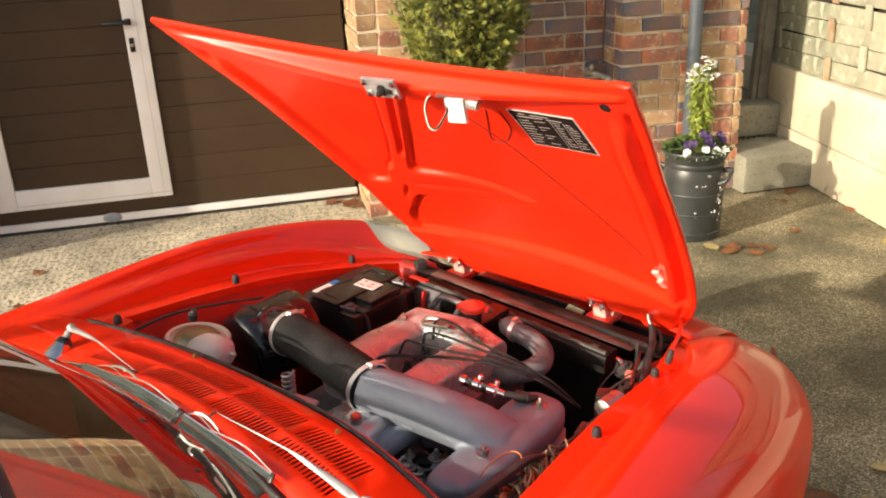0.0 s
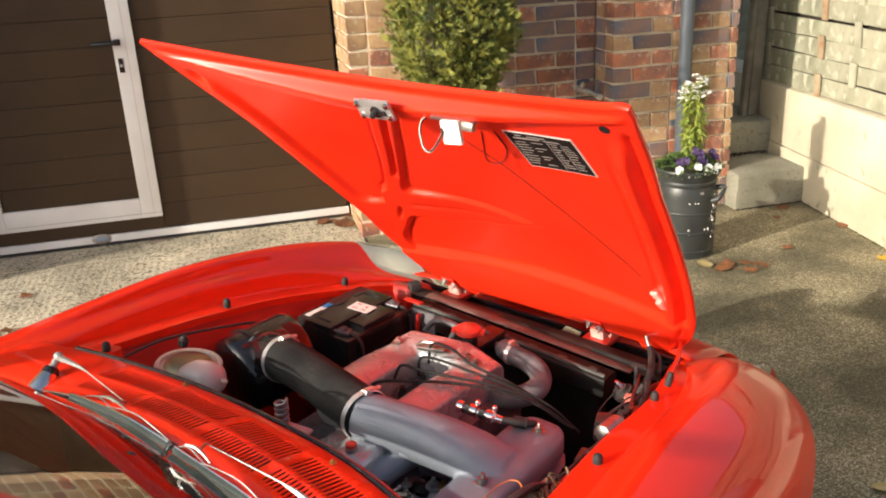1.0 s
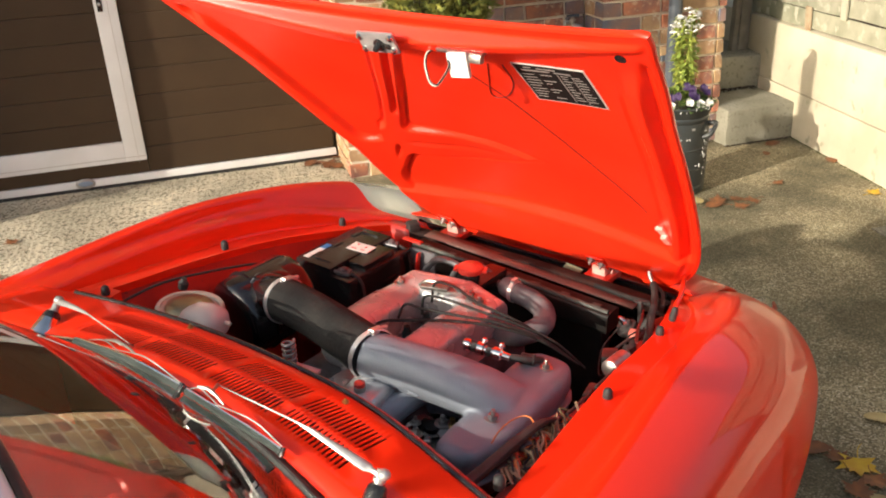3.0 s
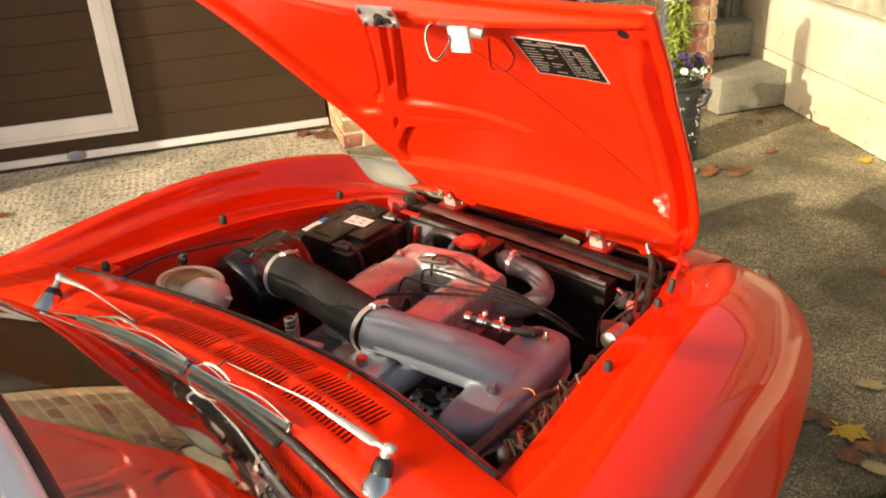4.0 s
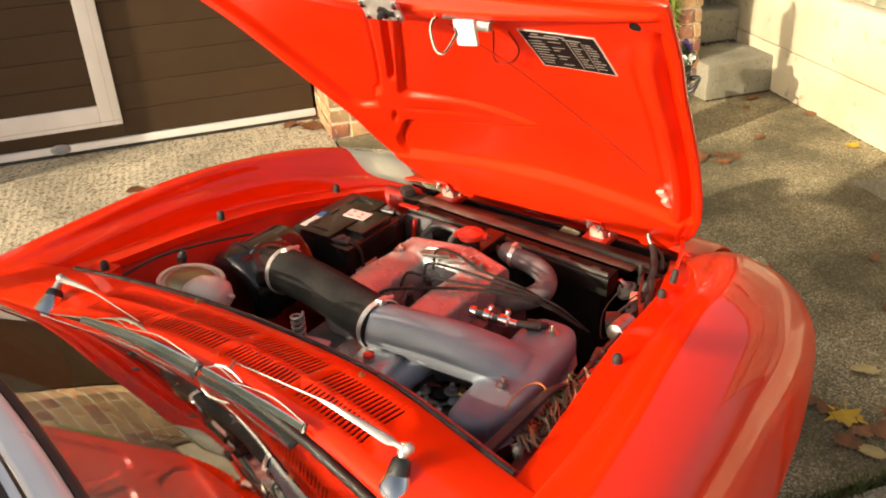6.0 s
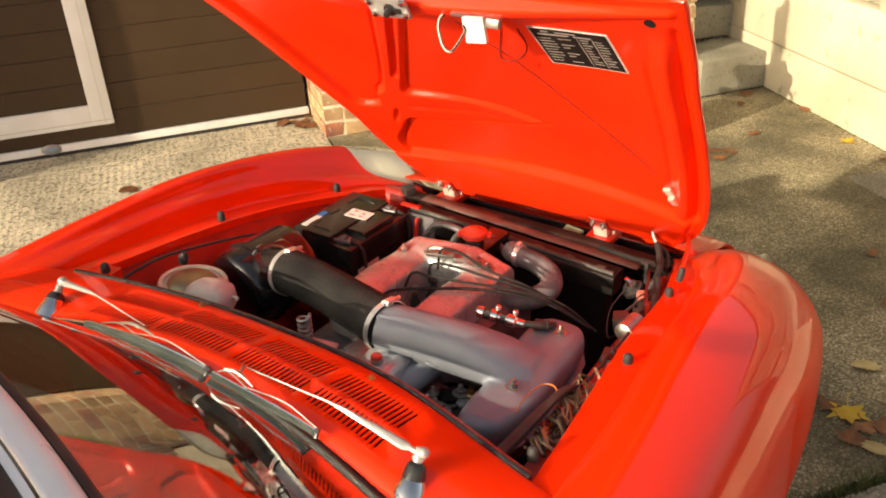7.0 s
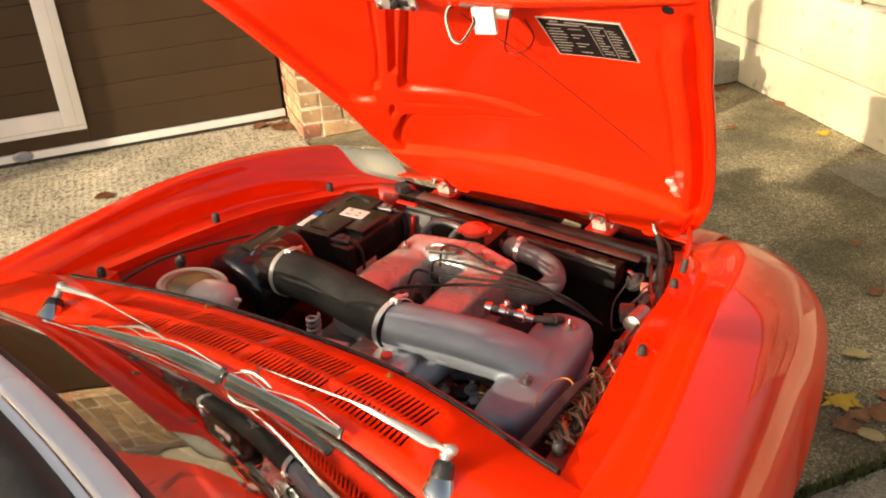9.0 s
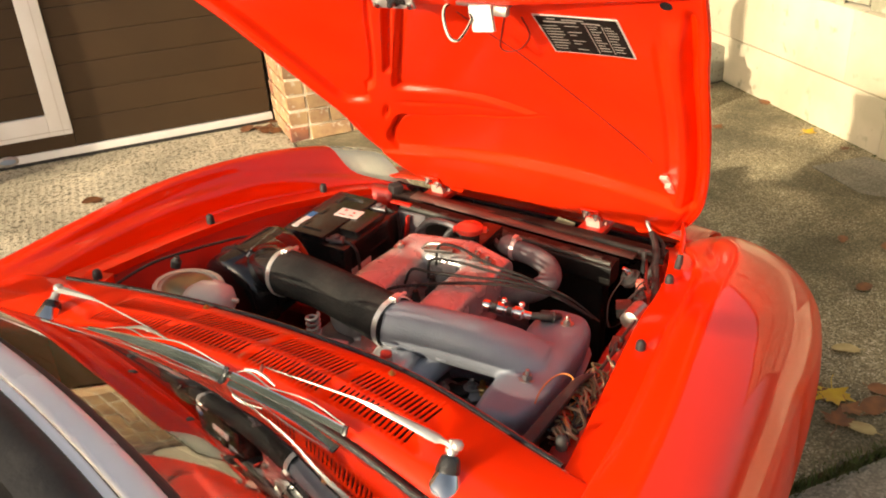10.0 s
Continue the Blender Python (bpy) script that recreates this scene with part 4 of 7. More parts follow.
# folded sun visors behind the header
for c in (0.24, -0.26):
    bm = bmesh.new()
    box(bm, (c, -0.955, 1.155), (0.36, 0.10, 0.016), (-22, 0, 0), 0.006)
    part("sun_visor", bm, LEATHER, car, "black padded sun visor")

# ---- wipers ----


def wiper(u, v, w, ju, jv, jw, side):
    """Spindle with chrome cover, tapered arm to the joint, blade lying on the glass."""
    foot = Vector((u + (0.003 if side > 0 else 0.014), v - (0.030 if side > 0 else 0.048), w - 0.044))
    ax = (Vector((u, v, w)) - foot).normalized()
    bm = bmesh.new()
    up = 0.0 if side > 0 else 0.014
    lathe(bm, foot, ax, [(-0.006, 0.0268), (0.002, 0.0262), (0.012 + up * 0.4, 0.0230), (0.024 + up, 0.0170), (0.029 + up, 0.0130)], 28)
    wp = part("wiper", bm, CHROME, car, "chrome windscreen wiper with a black spindle boot")
    bm = bmesh.new()
    lathe(bm, foot + ax * (0.026 + up), ax, [(-0.002, 0.0160), (0.004, 0.0155), (0.012 - up * 0.35, 0.0140), (0.018 - up * 0.5, 0.0125), (0.021 - up * 0.6, 0.009)], 20)
    part("spindle_boot", bm, BLACK, wp)
    bm = bmesh.new()
    cyl(bm, foot + ax * 0.045, foot + ax * 0.066, 0.0062, 0.0068, 16)
    ball(bm, (u + 0.006, v + 0.002, w + 0.009), 0.0085, (1.1, 1, 0.9), 12)
    lathe(bm, foot + ax * 0.050, ax, [(0, 0.0085), (0.005, 0.0085), (0.006, 0.006)], 16)
    top = Vector((u, v, w + 0.006))
    jo = Vector((ju, jv, jw + 0.006))
    d = (jo - top)
    n = d.cross(Vector((0, 0, 1))).normalized()
    rows = []
    for f, wd, h in ((0.0, 0.0035, 0.004), (0.045, 0.0040, 0.005), (0.065, 0.0082, 0.006), (0.10, 0.0086, 0.006), (0.22, 0.0066, 0.005), (0.39, 0.0036, 0.004), (0.48, 0.0014, 0.002), (1.0, 0.0008, 0.001)):
        c = top + d * f + Vector((0, 0, 0.012 * math.sin(math.pi * f)))
        wd *= 1.0 if side > 0 else 0.9
        rows.append([c + n * wd, c + n * wd * 0.4 + Vector((0, 0, h)), c - n * wd * 0.4 + Vector((0, 0, h)), c - n * wd, c - Vector((0, 0, 0.001))])
    ring_loft(bm, rows)
    part("arm", bm, ARM, wp, "polished tapered wiper arm", angle=50)
    # blade standing on the glass: tall rubber, thin holder, sprung bridge
    u0, u1 = (0.074, 0.243) if side > 0 else (-0.238, 0.068)

    def on(f, lift, dt=0.0):
        e = u0 + (u1 - u0) * f
        return screen(e / 0.60, BLADE_T(e) + dt) + Vector((0, 0.66, 0.75)) * (lift + BLADE_H(e))
    fs = [k / 24 for k in range(25)]
    bm = bmesh.new()
    ring_loft(bm, [[on(f, 0.0086, -0.004), on(f, 0.0104, -0.003), on(f, 0.0110, 0.0), on(f, 0.0104, 0.003), on(f, 0.0086, 0.004)] for f in fs])
    br = part("blade", bm, CHROME, wp, "chrome wiper blade holder")
    bm = bmesh.new()
    ring_loft(bm, [[on(f, 0.0002, -0.001), on(f, 0.0030, -0.0015), on(f, 0.0040, -0.0042), on(f, 0.0085, -0.0042), on(f, 0.0085, 0.0042), on(f, 0.0040, 0.0042), on(f, 0.0030, 0.0015), on(f, 0.0002, 0.001)] for f in fs])
    part("blade_rubber", bm, SEAL, br, "grey-green wiper blade rubber")
    bm = bmesh.new()
    arches = ((0.03, 0.12, 0.30), (0.30, 0.62, 0.97)) if side > 0 else ((0.14, 0.30, 0.46), (0.46, 0.70, 0.97))
    for a, b, c in arches:
        tube(bm, [on(a, 0.012), on(b, 0.019), on(c, 0.012)], [0.0007, 0.0013, 0.0009], 6, 5)
    f0, f1 = (0.08, 0.34) if side > 0 else (0.30, 0.62)
    tube(bm, [on(f0, 0.020), on(f0 * 0.65 + f1 * 0.35, 0.024), on(f0 * 0.3 + f1 * 0.7, 0.022), on(f1, 0.017)], [0.0013, 0.0030, 0.0024, 0.0013], 8, 4)
    cyl(bm, jo, on((f0 + f1) / 2, 0.022), 0.0025)
    part("bridge", bm, STEEL, br)
    bm = bmesh.new()
    box(bm, on(0.985, 0.006), (0.006, 0.005, 0.014), (-41, 0, 0), 0.001)
    part("blade_end", bm, BLACK, br)


# the straight blades lie a little up the bowed glass at the middle of the screen
BLADE_T = soft([-0.40, -0.24, -0.075, 0.07, 0.185, 0.30], [0.004, 0.006, 0.070, 0.072, 0.006, 0.004])
BLADE_H = soft([-0.40, -0.24, -0.16, -0.075, 0.07, 0.15, 0.185, 0.245, 0.35], [0.004, 0.004, 0.001, 0.0, 0.0, 0.001, 0.003, 0.0075, 0.008])
wiper(0.361, -0.478, 0.862, 0.073, -0.495, 0.895, 1)
wiper(-0.399, -0.469, 0.868, -0.13, -0.497, 0.888, -1)

# ---- bonnet, raised: p across, q from the rear edge (top) down to the hinges ----
BQ0, BQ1 = Vector((0, -0.09, 1.372)), Vector((0, 0.56, 0.68))
BN = Vector((0, -0.7289, -0.6846))     # out of the underside
half_w = soft([0.0, 0.12, 0.25, 0.375, 0.517, 0.70, 0.85, 0.92, 0.96, 1.0], [0.535, 0.513, 0.485, 0.468, 0.447, 0.412, 0.374, 0.348, 0.325, 0.285])
mid_u = soft([0.0, 0.25, 0.375, 0.517, 0.85, 1.0], [-0.027, 0.000, 0.007, 0.015, 0.034, 0.030])


def groove(x, c, w):
    return math.exp(-((x - c) / w) ** 2)


RIB_C = soft([0.08, 0.17, 0.277, 0.443, 0.60, 0.72], [-0.040, -0.068, -0.118, -0.195, -0.268, -0.322])
RIB_W = soft([0.08, 0.17, 0.277, 0.443, 0.60, 0.72], [0.034, 0.031, 0.028, 0.023, 0.024, 0.030])
PANEL_L = soft([0.50, 0.62, 0.66, 0.70, 0.75, 0.80, 0.84], [-0.250, -0.252, -0.262, -0.282, -0.305, -0.306, -0.280])
RAIL_FOOT = soft([-0.52, -0.30, -0.05, 0.15, 0.30, 0.50], [0.045, 0.070, 0.088, 0.068, 0.052, 0.034])
RAIL_H = soft([-0.52, -0.35, -0.05, 0.15, 0.35, 0.50], [0.010, 0.020, 0.032, 0.026, 0.014, 0.005])
CROWN = soft([0.0, 0.15, 0.50, 0.80, 0.94, 1.0], [0.036, 0.041, 0.048, 0.034, 0.004, 0.0])


def fillet(a, b, k=0.030):
    """The nearer of two edges, with the corner between them rounded."""
    h = max(k - abs(a - b), 0.0) / k
    return min(a, b) - h * h * k / 4


def bonnet_depth(p, q):
    """Height of the pressed inner frame over the skin: a rolled rail along the rear edge, side rails, a slanting slotted rib running into a cross rib, and sunken panels with rounded corners."""
    e = half_w(q) - abs(p)
    u = p + mid_u(q)
    inside = step(0.004, 0.022, e)
    r = 0.949 * q - 0.083 * max(0.0, 1 - (p / 0.535) ** 2) * step(0.0, 0.19, q)
    foot = RAIL_FOOT(u)
    rear = RAIL_H(u) * step(0.014, 0.014 + 0.58 * RAIL_H(u), r) * (1 - step(foot * 0.62, foot, r)) * inside
    front = step(0.800, 0.826, q) * (1 - step(0.955, 0.99, q)) * inside
    cq = 0.595
    down = (q - cq) * 0.95
    taper = step(-0.02, 0.19, u)
    broad = 0.024 + 0.026 * step(0.10, -0.20, u) - 0.046 * taper
    beyond = step(-0.280, -0.305, u)
    m = fillet(max(abs(u - RIB_C(q)) - RIB_W(q), down), max(down - broad, -down - broad * (1 - beyond) + 0.045 * beyond))
    m = fillet(m, max(u - PANEL_L(q), -down))
    if p > 0:
        side = (1 - step(0.048, 0.070, e)) * step(0.030, 0.038, e) * step(0.08, 0.16, q) * 0.012
    else:
        side = 0.0
        m = fillet(m, e - 0.051)
    frame_h = (0.006 + 0.005 * step(-0.06, -0.17, u)) * (1 - step(-0.004, 0.005, m)) * step(0.10, 0.14, q) * (1.0 if p > 0 else step(0.012, 0.024, e))
    d = max(rear, 0.018 * front, side, frame_h)
    # the open slot in the rib
    d -= 0.013 * (1 - step(0.005, 0.009, abs(u - RIB_C(q) - 0.007))) * step(0.165, 0.185, q) * (1 - step(0.455, 0.475, q))
    # the crease that runs round the sunken panels
    low = (1 - step(0.76, 0.80, q)) * step(0.15, 0.19, q)
    d -= 0.0050 * groove(m, 0.009, 0.0040) * low * (1 - 0.9 * taper)
    d -= 0.003 * groove(down, 0.0, 0.007) * (1 - step(-0.10, 0.06, u)) * step(-0.24, -0.20, u)
    if p < 0:
        d -= 0.010 * groove(e, 0.030, 0.010) * groove(q, 0.105, 0.022)
    else:
        # the channel pressed just inside the folded edge
        d -= 0.013 * groove(e, 0.020, 0.008) * step(0.05, 0.10, q) * (1 - step(0.86, 0.94, q))
        d -= 0.004 * groove(e, 0.076, 0.005) * step(0.16, 0.22, q) * (1 - step(0.74, 0.79, q))
    # small slot below the rib's foot
    d -= 0.012 * groove(u, RIB_C(q) + 0.010, 0.005) * groove(q, 0.635, 0.022)
    return d


def bonnet_point(x, q, lift):
    hw = half_w(q)
    p = x * hw
    flare = -0.030 * step(0.62, 0.80, q) * (1 - step(0.86, 0.97, q)) * step(-0.55, -1.0, x)
    base = BQ0.lerp(BQ1, q)
    bow = 0.012 * (1 - (p / 0.55) ** 2) * (0.35 + 0.65 * q) + 0.012 * math.sin(math.pi * q) - 0.010 + CROWN(q) * (1 - x * x)
    # the rear edge is hollowed to follow the windscreen's foot
    slide = (0.083 * (1 - (p / 0.535) ** 2) - 0.010) * (1 - step(0.0, 0.19, q))
    return base + Vector((p + flare + mid_u(q), 0, 0)) - BN * bow + BN * lift + (BQ1 - BQ0).normalized() * slide


bm = bmesh.new()
NX, NQ = 300, 300
sheet(bm, lambda s, t: bonnet_point(-1 + 2 * s, t, bonnet_depth((-1 + 2 * s) * half_w(t), t) + 0.003), NX, NQ)
bonnet = part("bonnet", bm, RED_UNDER, car, "raised bonnet showing its pressed red underside", angle=80)
bm = bmesh.new()
sheet(bm, lambda s, t: bonnet_point(-1 + 2 * s, t, -0.016 * min(1, 20 * t, 20 * (1 - t), 20 * s, 20 * (1 - s))), 40, 40)
part("outer_skin", bm, RED, bonnet, angle=80)
bm = bmesh.new()
edge = [bonnet_point(-1, t, -0.002) for t in np.linspace(0, 1, 24)] + [bonnet_point(x, 1, -0.002) for x in np.linspace(-0.9, 1, 20)] + [bonnet_point(1, t, -0.002) for t in np.linspace(0.96, 0, 24)] + [bonnet_point(x, 0, -0.002) for x in np.linspace(0.95, -1, 24)]
tube(bm, edge, 0.006, 8, 2)
part("folded_edge", bm, RED_UNDER, bonnet)


def on_bonnet(u, q, lift=0.003):
    """A place on the underside, with its across, down and outward directions."""
    x = (u - mid_u(q)) / half_w(q)
    h = bonnet_depth(x * half_w(q), q)
    return bonnet_point(x, q, h + lift)


ACROSS, DOWN = Vector((1, 0, 0)), (BQ1 - BQ0).normalized()


def bonnet_frame(u, q, lift=0.003):
    o = on_bonnet(u, q, lift)
    m = Matrix((ACROSS, -DOWN, BN)).transposed().to_4x4()
    m.translation = o
    return m


def put(bm, m):
    bm.transform(m)
    return bm


def upright(o, across, down):
    """A frame at o with given across and down directions, its third axis towards the open side."""
    x, y = Vector(across).normalized(), -Vector(down).normalized()
    z = x.cross(y).normalized()
    m = Matrix((x, z.cross(x), z)).transposed().to_4x4()
    m.translation = Vector(o)
    return m


# catch plate on the rear rail
ZINC_PLATE = mat("galvanised_plate", (0.36, 0.36, 0.355), 0.42, 0.35, (0.26, 0.26, 0.26), 40, bump=0.06)
CATCH = upright((0.010, -0.040, 1.296), (1, 0, 0.05), (0, 0.02, -0.037))
bm = bmesh.new()
box(bm, (0, 0.002, 0.0), (0.078, 0.040, 0.005), bevel=0.0018)
box(bm, (0, 0.002, -0.006), (0.060, 0.028, 0.008), bevel=0.002)
catch = part("catch_plate", put(bm, CATCH), ZINC_PLATE, bonnet, "galvanised catch plate with four screws")
for x, y in ((-0.031, -0.011), (0.031, -0.011), (-0.033, 0.014), (0.033, 0.014)):
    bm = bmesh.new()
    lathe(bm, (x, y, 0.0025), (0, 0, 1), [(0, 0.0065), (0.003, 0.006), (0.005, 0.003)], 12)
    part("catch_screw", put(bm, CATCH), CHROME, catch)
bm = bmesh.new()
lathe(bm, (0.004, -0.001, 0.0025), (0, 0, 1), [(0, 0.012), (0.003, 0.011), (0.0035, 0.007), (0.012, 0.0055), (0.015, 0.004)], 16)
box(bm, (0.016, -0.001, 0.004), (0.020, 0.010, 0.003), (0, 0, -12), 0.001)
part("catch_pin", put(bm, CATCH), BLACK, catch)
# under-bonnet lamp with its cable
LAMP = Vector((0.145, -0.030, 1.296))
bm = bmesh.new()
box(bm, (0, 0, 0), (0.038, 0.042, 0.008), bevel=0.003)
lamp = part("bonnet_lamp", put(bm, upright(LAMP + Vector((0.0195, 0.003, -0.0185)), (1, 0, 0.1), (0, 0.007, -0.039))), WHITE, bonnet, "small white under-bonnet lamp")
bm = bmesh.new()
box(bm, LAMP + Vector((0.018, 0.014, 0.003)), (0.090, 0.022, 0.006), (20, 0, 0), 0.002)
box(bm, LAMP + Vector((0.050, 0.006, -0.006)), (0.024, 0.012, 0.014), bevel=0.003)
part("lamp_bracket", bm, STEEL, lamp)
bm = bmesh.new()
hang = [(0.0, 0.0, -0.012), (0.003, 0.0, -0.021), (-0.007, -0.002, -0.040), (-0.017, -0.003, -0.053), (-0.024, -0.003, -0.0565), (-0.034, -0.002, -0.054), (-0.043, 0.002, -0.044), (-0.052, 0.008, -0.026), (-0.055, 0.018, -0.012), (-0.050, 0.030, -0.006)]
tube(bm, [LAMP + Vector(p) for p in hang], 0.0021, 7, 5)
part("lamp_cable", bm, CREAM, lamp, "cream lamp cable in a loop")
bm = bmesh.new()
tube(bm, [LAMP + Vector(p) * 0.96 + Vector((0.002, -0.003, 0.0)) for p in hang], 0.0014, 6, 5)
part("lamp_cable", bm, BLACK, lamp, "black lamp cable in a loop")
bm = bmesh.new()
tube(bm, [on_bonnet(u, q, 0.004) for u, q in ((0.155, 0.20), (0.125, 0.27), (0.105, 0.32), (0.115, 0.335), (0.150, 0.310), (0.185, 0.25), (0.190, 0.19))], 0.0010, 6, 5)
tube(bm, [on_bonnet(u, q, 0.003) for u, q in ((0.060, 0.21), (0.090, 0.265), (0.135, 0.330), (0.190, 0.430), (0.255, 0.535), (0.319, 0.633), (0.335, 0.665))], 0.0014, 6, 5)
part("lamp_lead", bm, LEAD_RED, lamp, "thin dark lead taped along the panel")
# data plate, lying on the panel


def plate_at(x, y, h):
    """x and y from 0 to 1 over the plate, from its upper left corner."""
    u = (0.213 * (1 - x) + 0.366 * x) * (1 - y) + (0.221 * (1 - x) + 0.375 * x) * y
    q = (0.171 * (1 - x) + 0.124 * x) * (1 - y) + (0.293 * (1 - x) + 0.246 * x) * y
    return on_bonnet(u, q, 0.003 + h)


def plate_patch(bm, x0, y0, x1, y1, h, n=1):
    g = sheet(bm, lambda s, t: plate_at(x0 + (x1 - x0) * s, y0 + (y1 - y0) * t, h), n, n)
    rim = [g[i][0] for i in range(n + 1)] + [g[n][j] for j in range(1, n + 1)] + [g[i][n] for i in range(n - 1, -1, -1)] + [g[0][j] for j in range(n - 1, 0, -1)]
    low = [bm.verts.new(v.co - BN * 0.0012) for v in rim]
    for i in range(len(rim)):
        j = (i + 1) % len(rim)
        bm.faces.new((rim[i], low[i], low[j], rim[j]))


bm = bmesh.new()
plate_patch(bm, 0, 0, 1, 1, 0.0012, 8)
plate = part("data_plate", bm, PRINT, bonnet, "black data plate with a silver border")
bm = bmesh.new()
plate_patch(bm, 0.022, 0.030, 0.978, 0.970, 0.0020, 8)
part("plate_face", bm, PLATE_BLACK, plate)
random.seed(5)
bm = bmesh.new()
for x, y, w in ((0.16, 0.075, 0.10), (0.34, 0.085, 0.26), (0.10, 0.155, 0.40), (0.56, 0.155, 0.22)):
    plate_patch(bm, x, y, x + w, y + 0.030, 0.0026)
for k in range(9):
    y = 0.27 + k * 0.074
    plate_patch(bm, 0.06, y, 0.06 + random.uniform(0.12, 0.22), y + 0.013, 0.0026)
    if k % 3 != 1:
        plate_patch(bm, 0.33, y, 0.33 + random.uniform(0.08, 0.20), y + 0.012, 0.0026)
for k in range(10):
    y = 0.24 + k * 0.068
    plate_patch(bm, 0.62, y, 0.62 + random.uniform(0.07, 0.13), y + 0.014, 0.0026)
    plate_patch(bm, 0.80, y, 0.80 + random.uniform(0.08, 0.14), y + 0.014, 0.0026)
for x in (0.585, 0.775):
    plate_patch(bm, x, 0.22, x + 0.010, 0.93, 0.0026)
part("plate_print", bm, PRINT_DIM, plate)
# hole plug, hinge plates, spring hook
bm = bmesh.new()
lathe(bm, (0, 0, 0.0), (0, 0, 1), [(0, 0.0085), (0.001, 0.0085)], 18)
part("drain_hole", put(bm, bonnet_frame(0.452, 0.052, 0.004)), BLACK, bonnet)


def hinge(u, q):
    bm = bmesh.new()
    m = bonnet_frame(u, q, 0.002)
    box(bm, (0, 0.012, 0.002), (0.044, 0.058, 0.004), bevel=0.0015)
    h = part("hinge", put(bm, m), RED_UNDER, bonnet, "red bonnet hinge with bright bolts")
    bm = bmesh.new()
    for x, y in ((-0.011, 0.026), (0.011, 0.012)):
        hexbolt(bm, (x, y, 0.004), (0, 0, 1), 0.0062, 0.006, 0.006)
    part("hinge_bolt", put(bm, m), STEEL, h)
    bm = bmesh.new()
    p = on_bonnet(u, q + 0.03, 0.004)
    box(bm, p + Vector((0, -0.012, -0.012)), (0.036, 0.036, 0.046), (12, 0, 0), 0.007)
    tube(bm, [p + Vector((-0.026, -0.004, -0.012)), p + Vector((0.026, -0.004, -0.012))], 0.007, 10, 0)
    part("hinge_knuckle", bm, WORN, h)
    bm = bmesh.new()
    box(bm, (p.x, p.y - 0.02, 0.664), (0.065, 0.10, 0.016), bevel=0.005)
    part("hinge_seat", bm, RED_BAY, h)


hinge(0.163, 0.955)
hinge(-0.258, 0.955)
bm = bmesh.new()
m = bonnet_frame(0.360, 0.737, 0.002)
box(bm, (0, 0, 0.004), (0.018, 0.05, 0.008), (0, 0, 18), 0.002)
box(bm, (0.004, -0.010, 0.012), (0.014, 0.026, 0.010), (0, 0, 18), 0.002)
part("stay_bracket", put(bm, m), WORN, bonnet, "worn stay bracket")
bm = bmesh.new()
tube(bm, [(0.300, 0.515, 0.758), (0.296, 0.505, 0.752), (0.300, 0.490, 0.728), (0.314, 0.480, 0.712)], 0.005, 10, 5)
part("stay_hook", bm, STEEL, bonnet)
bm = bmesh.new()
tube(bm, [(0.314, 0.480, 0.712), (0.330, 0.455, 0.705), (0.345, 0.42, 0.70), (0.352, 0.395, 0.690), (0.345, 0.37, 0.66)], 0.0075, 8, 6)
tube(bm, [(0.318, 0.482, 0.71), (0.342, 0.47, 0.70), (0.360, 0.43, 0.692)], 0.004, 7, 6)
part("cable_sleeve", bm, RUBBER, bonnet, "black cable sleeve to the bonnet")
bm = bmesh.new()
tube(bm, [on_bonnet(0.360, 0.74, 0.006), (0.352, 0.52, 0.80), (0.385, 0.47, 0.735), (0.405, 0.385, 0.728)], 0.005, 8, 6)
part("stay_rod", bm, RED_UNDER, bonnet, "red painted bonnet stay rod")
bm = bmesh.new()
lathe(bm, (0.404, 0.375, 0.700), (0.1, 0.2, 1), [(0, 0.007), (0.012, 0.008), (0.024, 0.0065), (0.030, 0.005)], 14)
part("stay_grommet", bm, RUBBER, bonnet)

# ---- engine bay contents ----
random.seed(11)
# intake plenum: inlet tube growing into the long chamber on the car's right
bm = bmesh.new()


def oval(c, axis, ru, rw, n=28, power=2.6):
    """A rounded section round c, square to axis."""
    axis = Vector(axis).normalized()
    side = axis.cross(Vector((0, 0, 1))).normalized()
    up = side.cross(axis)
    out = []
    for j in range(n):
        a = 2 * math.pi * j / n
        ca, sa = math.cos(a), math.sin(a)
        out.append(Vector(c) + side * ru * math.copysign(abs(ca) ** (2 / power), ca) + up * rw * math.copysign(abs(sa) ** (2 / power), sa))
    return out


CHAMBER = ((-0.240, 0.281, 0.008, 0.008, 0.684), (-0.234, 0.284, 0.026, 0.018, 0.685), (-0.220, 0.289, 0.041, 0.026, 0.686), (-0.180, 0.295, 0.050, 0.031, 0.686), (-0.125, 0.297, 0.052, 0.034, 0.684),
           (-0.050, 0.290, 0.056, 0.037, 0.684), (0.040, 0.281, 0.058, 0.037, 0.677), (0.095, 0.274, 0.054, 0.034, 0.672), (0.126, 0.270, 0.040, 0.024, 0.669), (0.136, 0.267, 0.018, 0.010, 0.668))
ring_loft(bm, [oval((0.034, -0.144, 0.757), (1, 0.28, -0.1), 0.044, 0.044, power=2), oval((0.07, -0.134, 0.752), (1, 0.28, -0.12), 0.045, 0.045, power=2),
               oval((0.13, -0.116, 0.742), (1, 0.26, -0.18), 0.047, 0.046, power=2.1), oval((0.19, -0.098, 0.732), (1, 0.24, -0.20), 0.050, 0.046, power=2.2),
               oval((0.245, -0.078, 0.716), (1, 0.24, -0.26), 0.054, 0.042, power=2.3), oval((0.300, -0.060, 0.696), (1, 0.22, -0.3), 0.054, 0.034, power=2.4)])
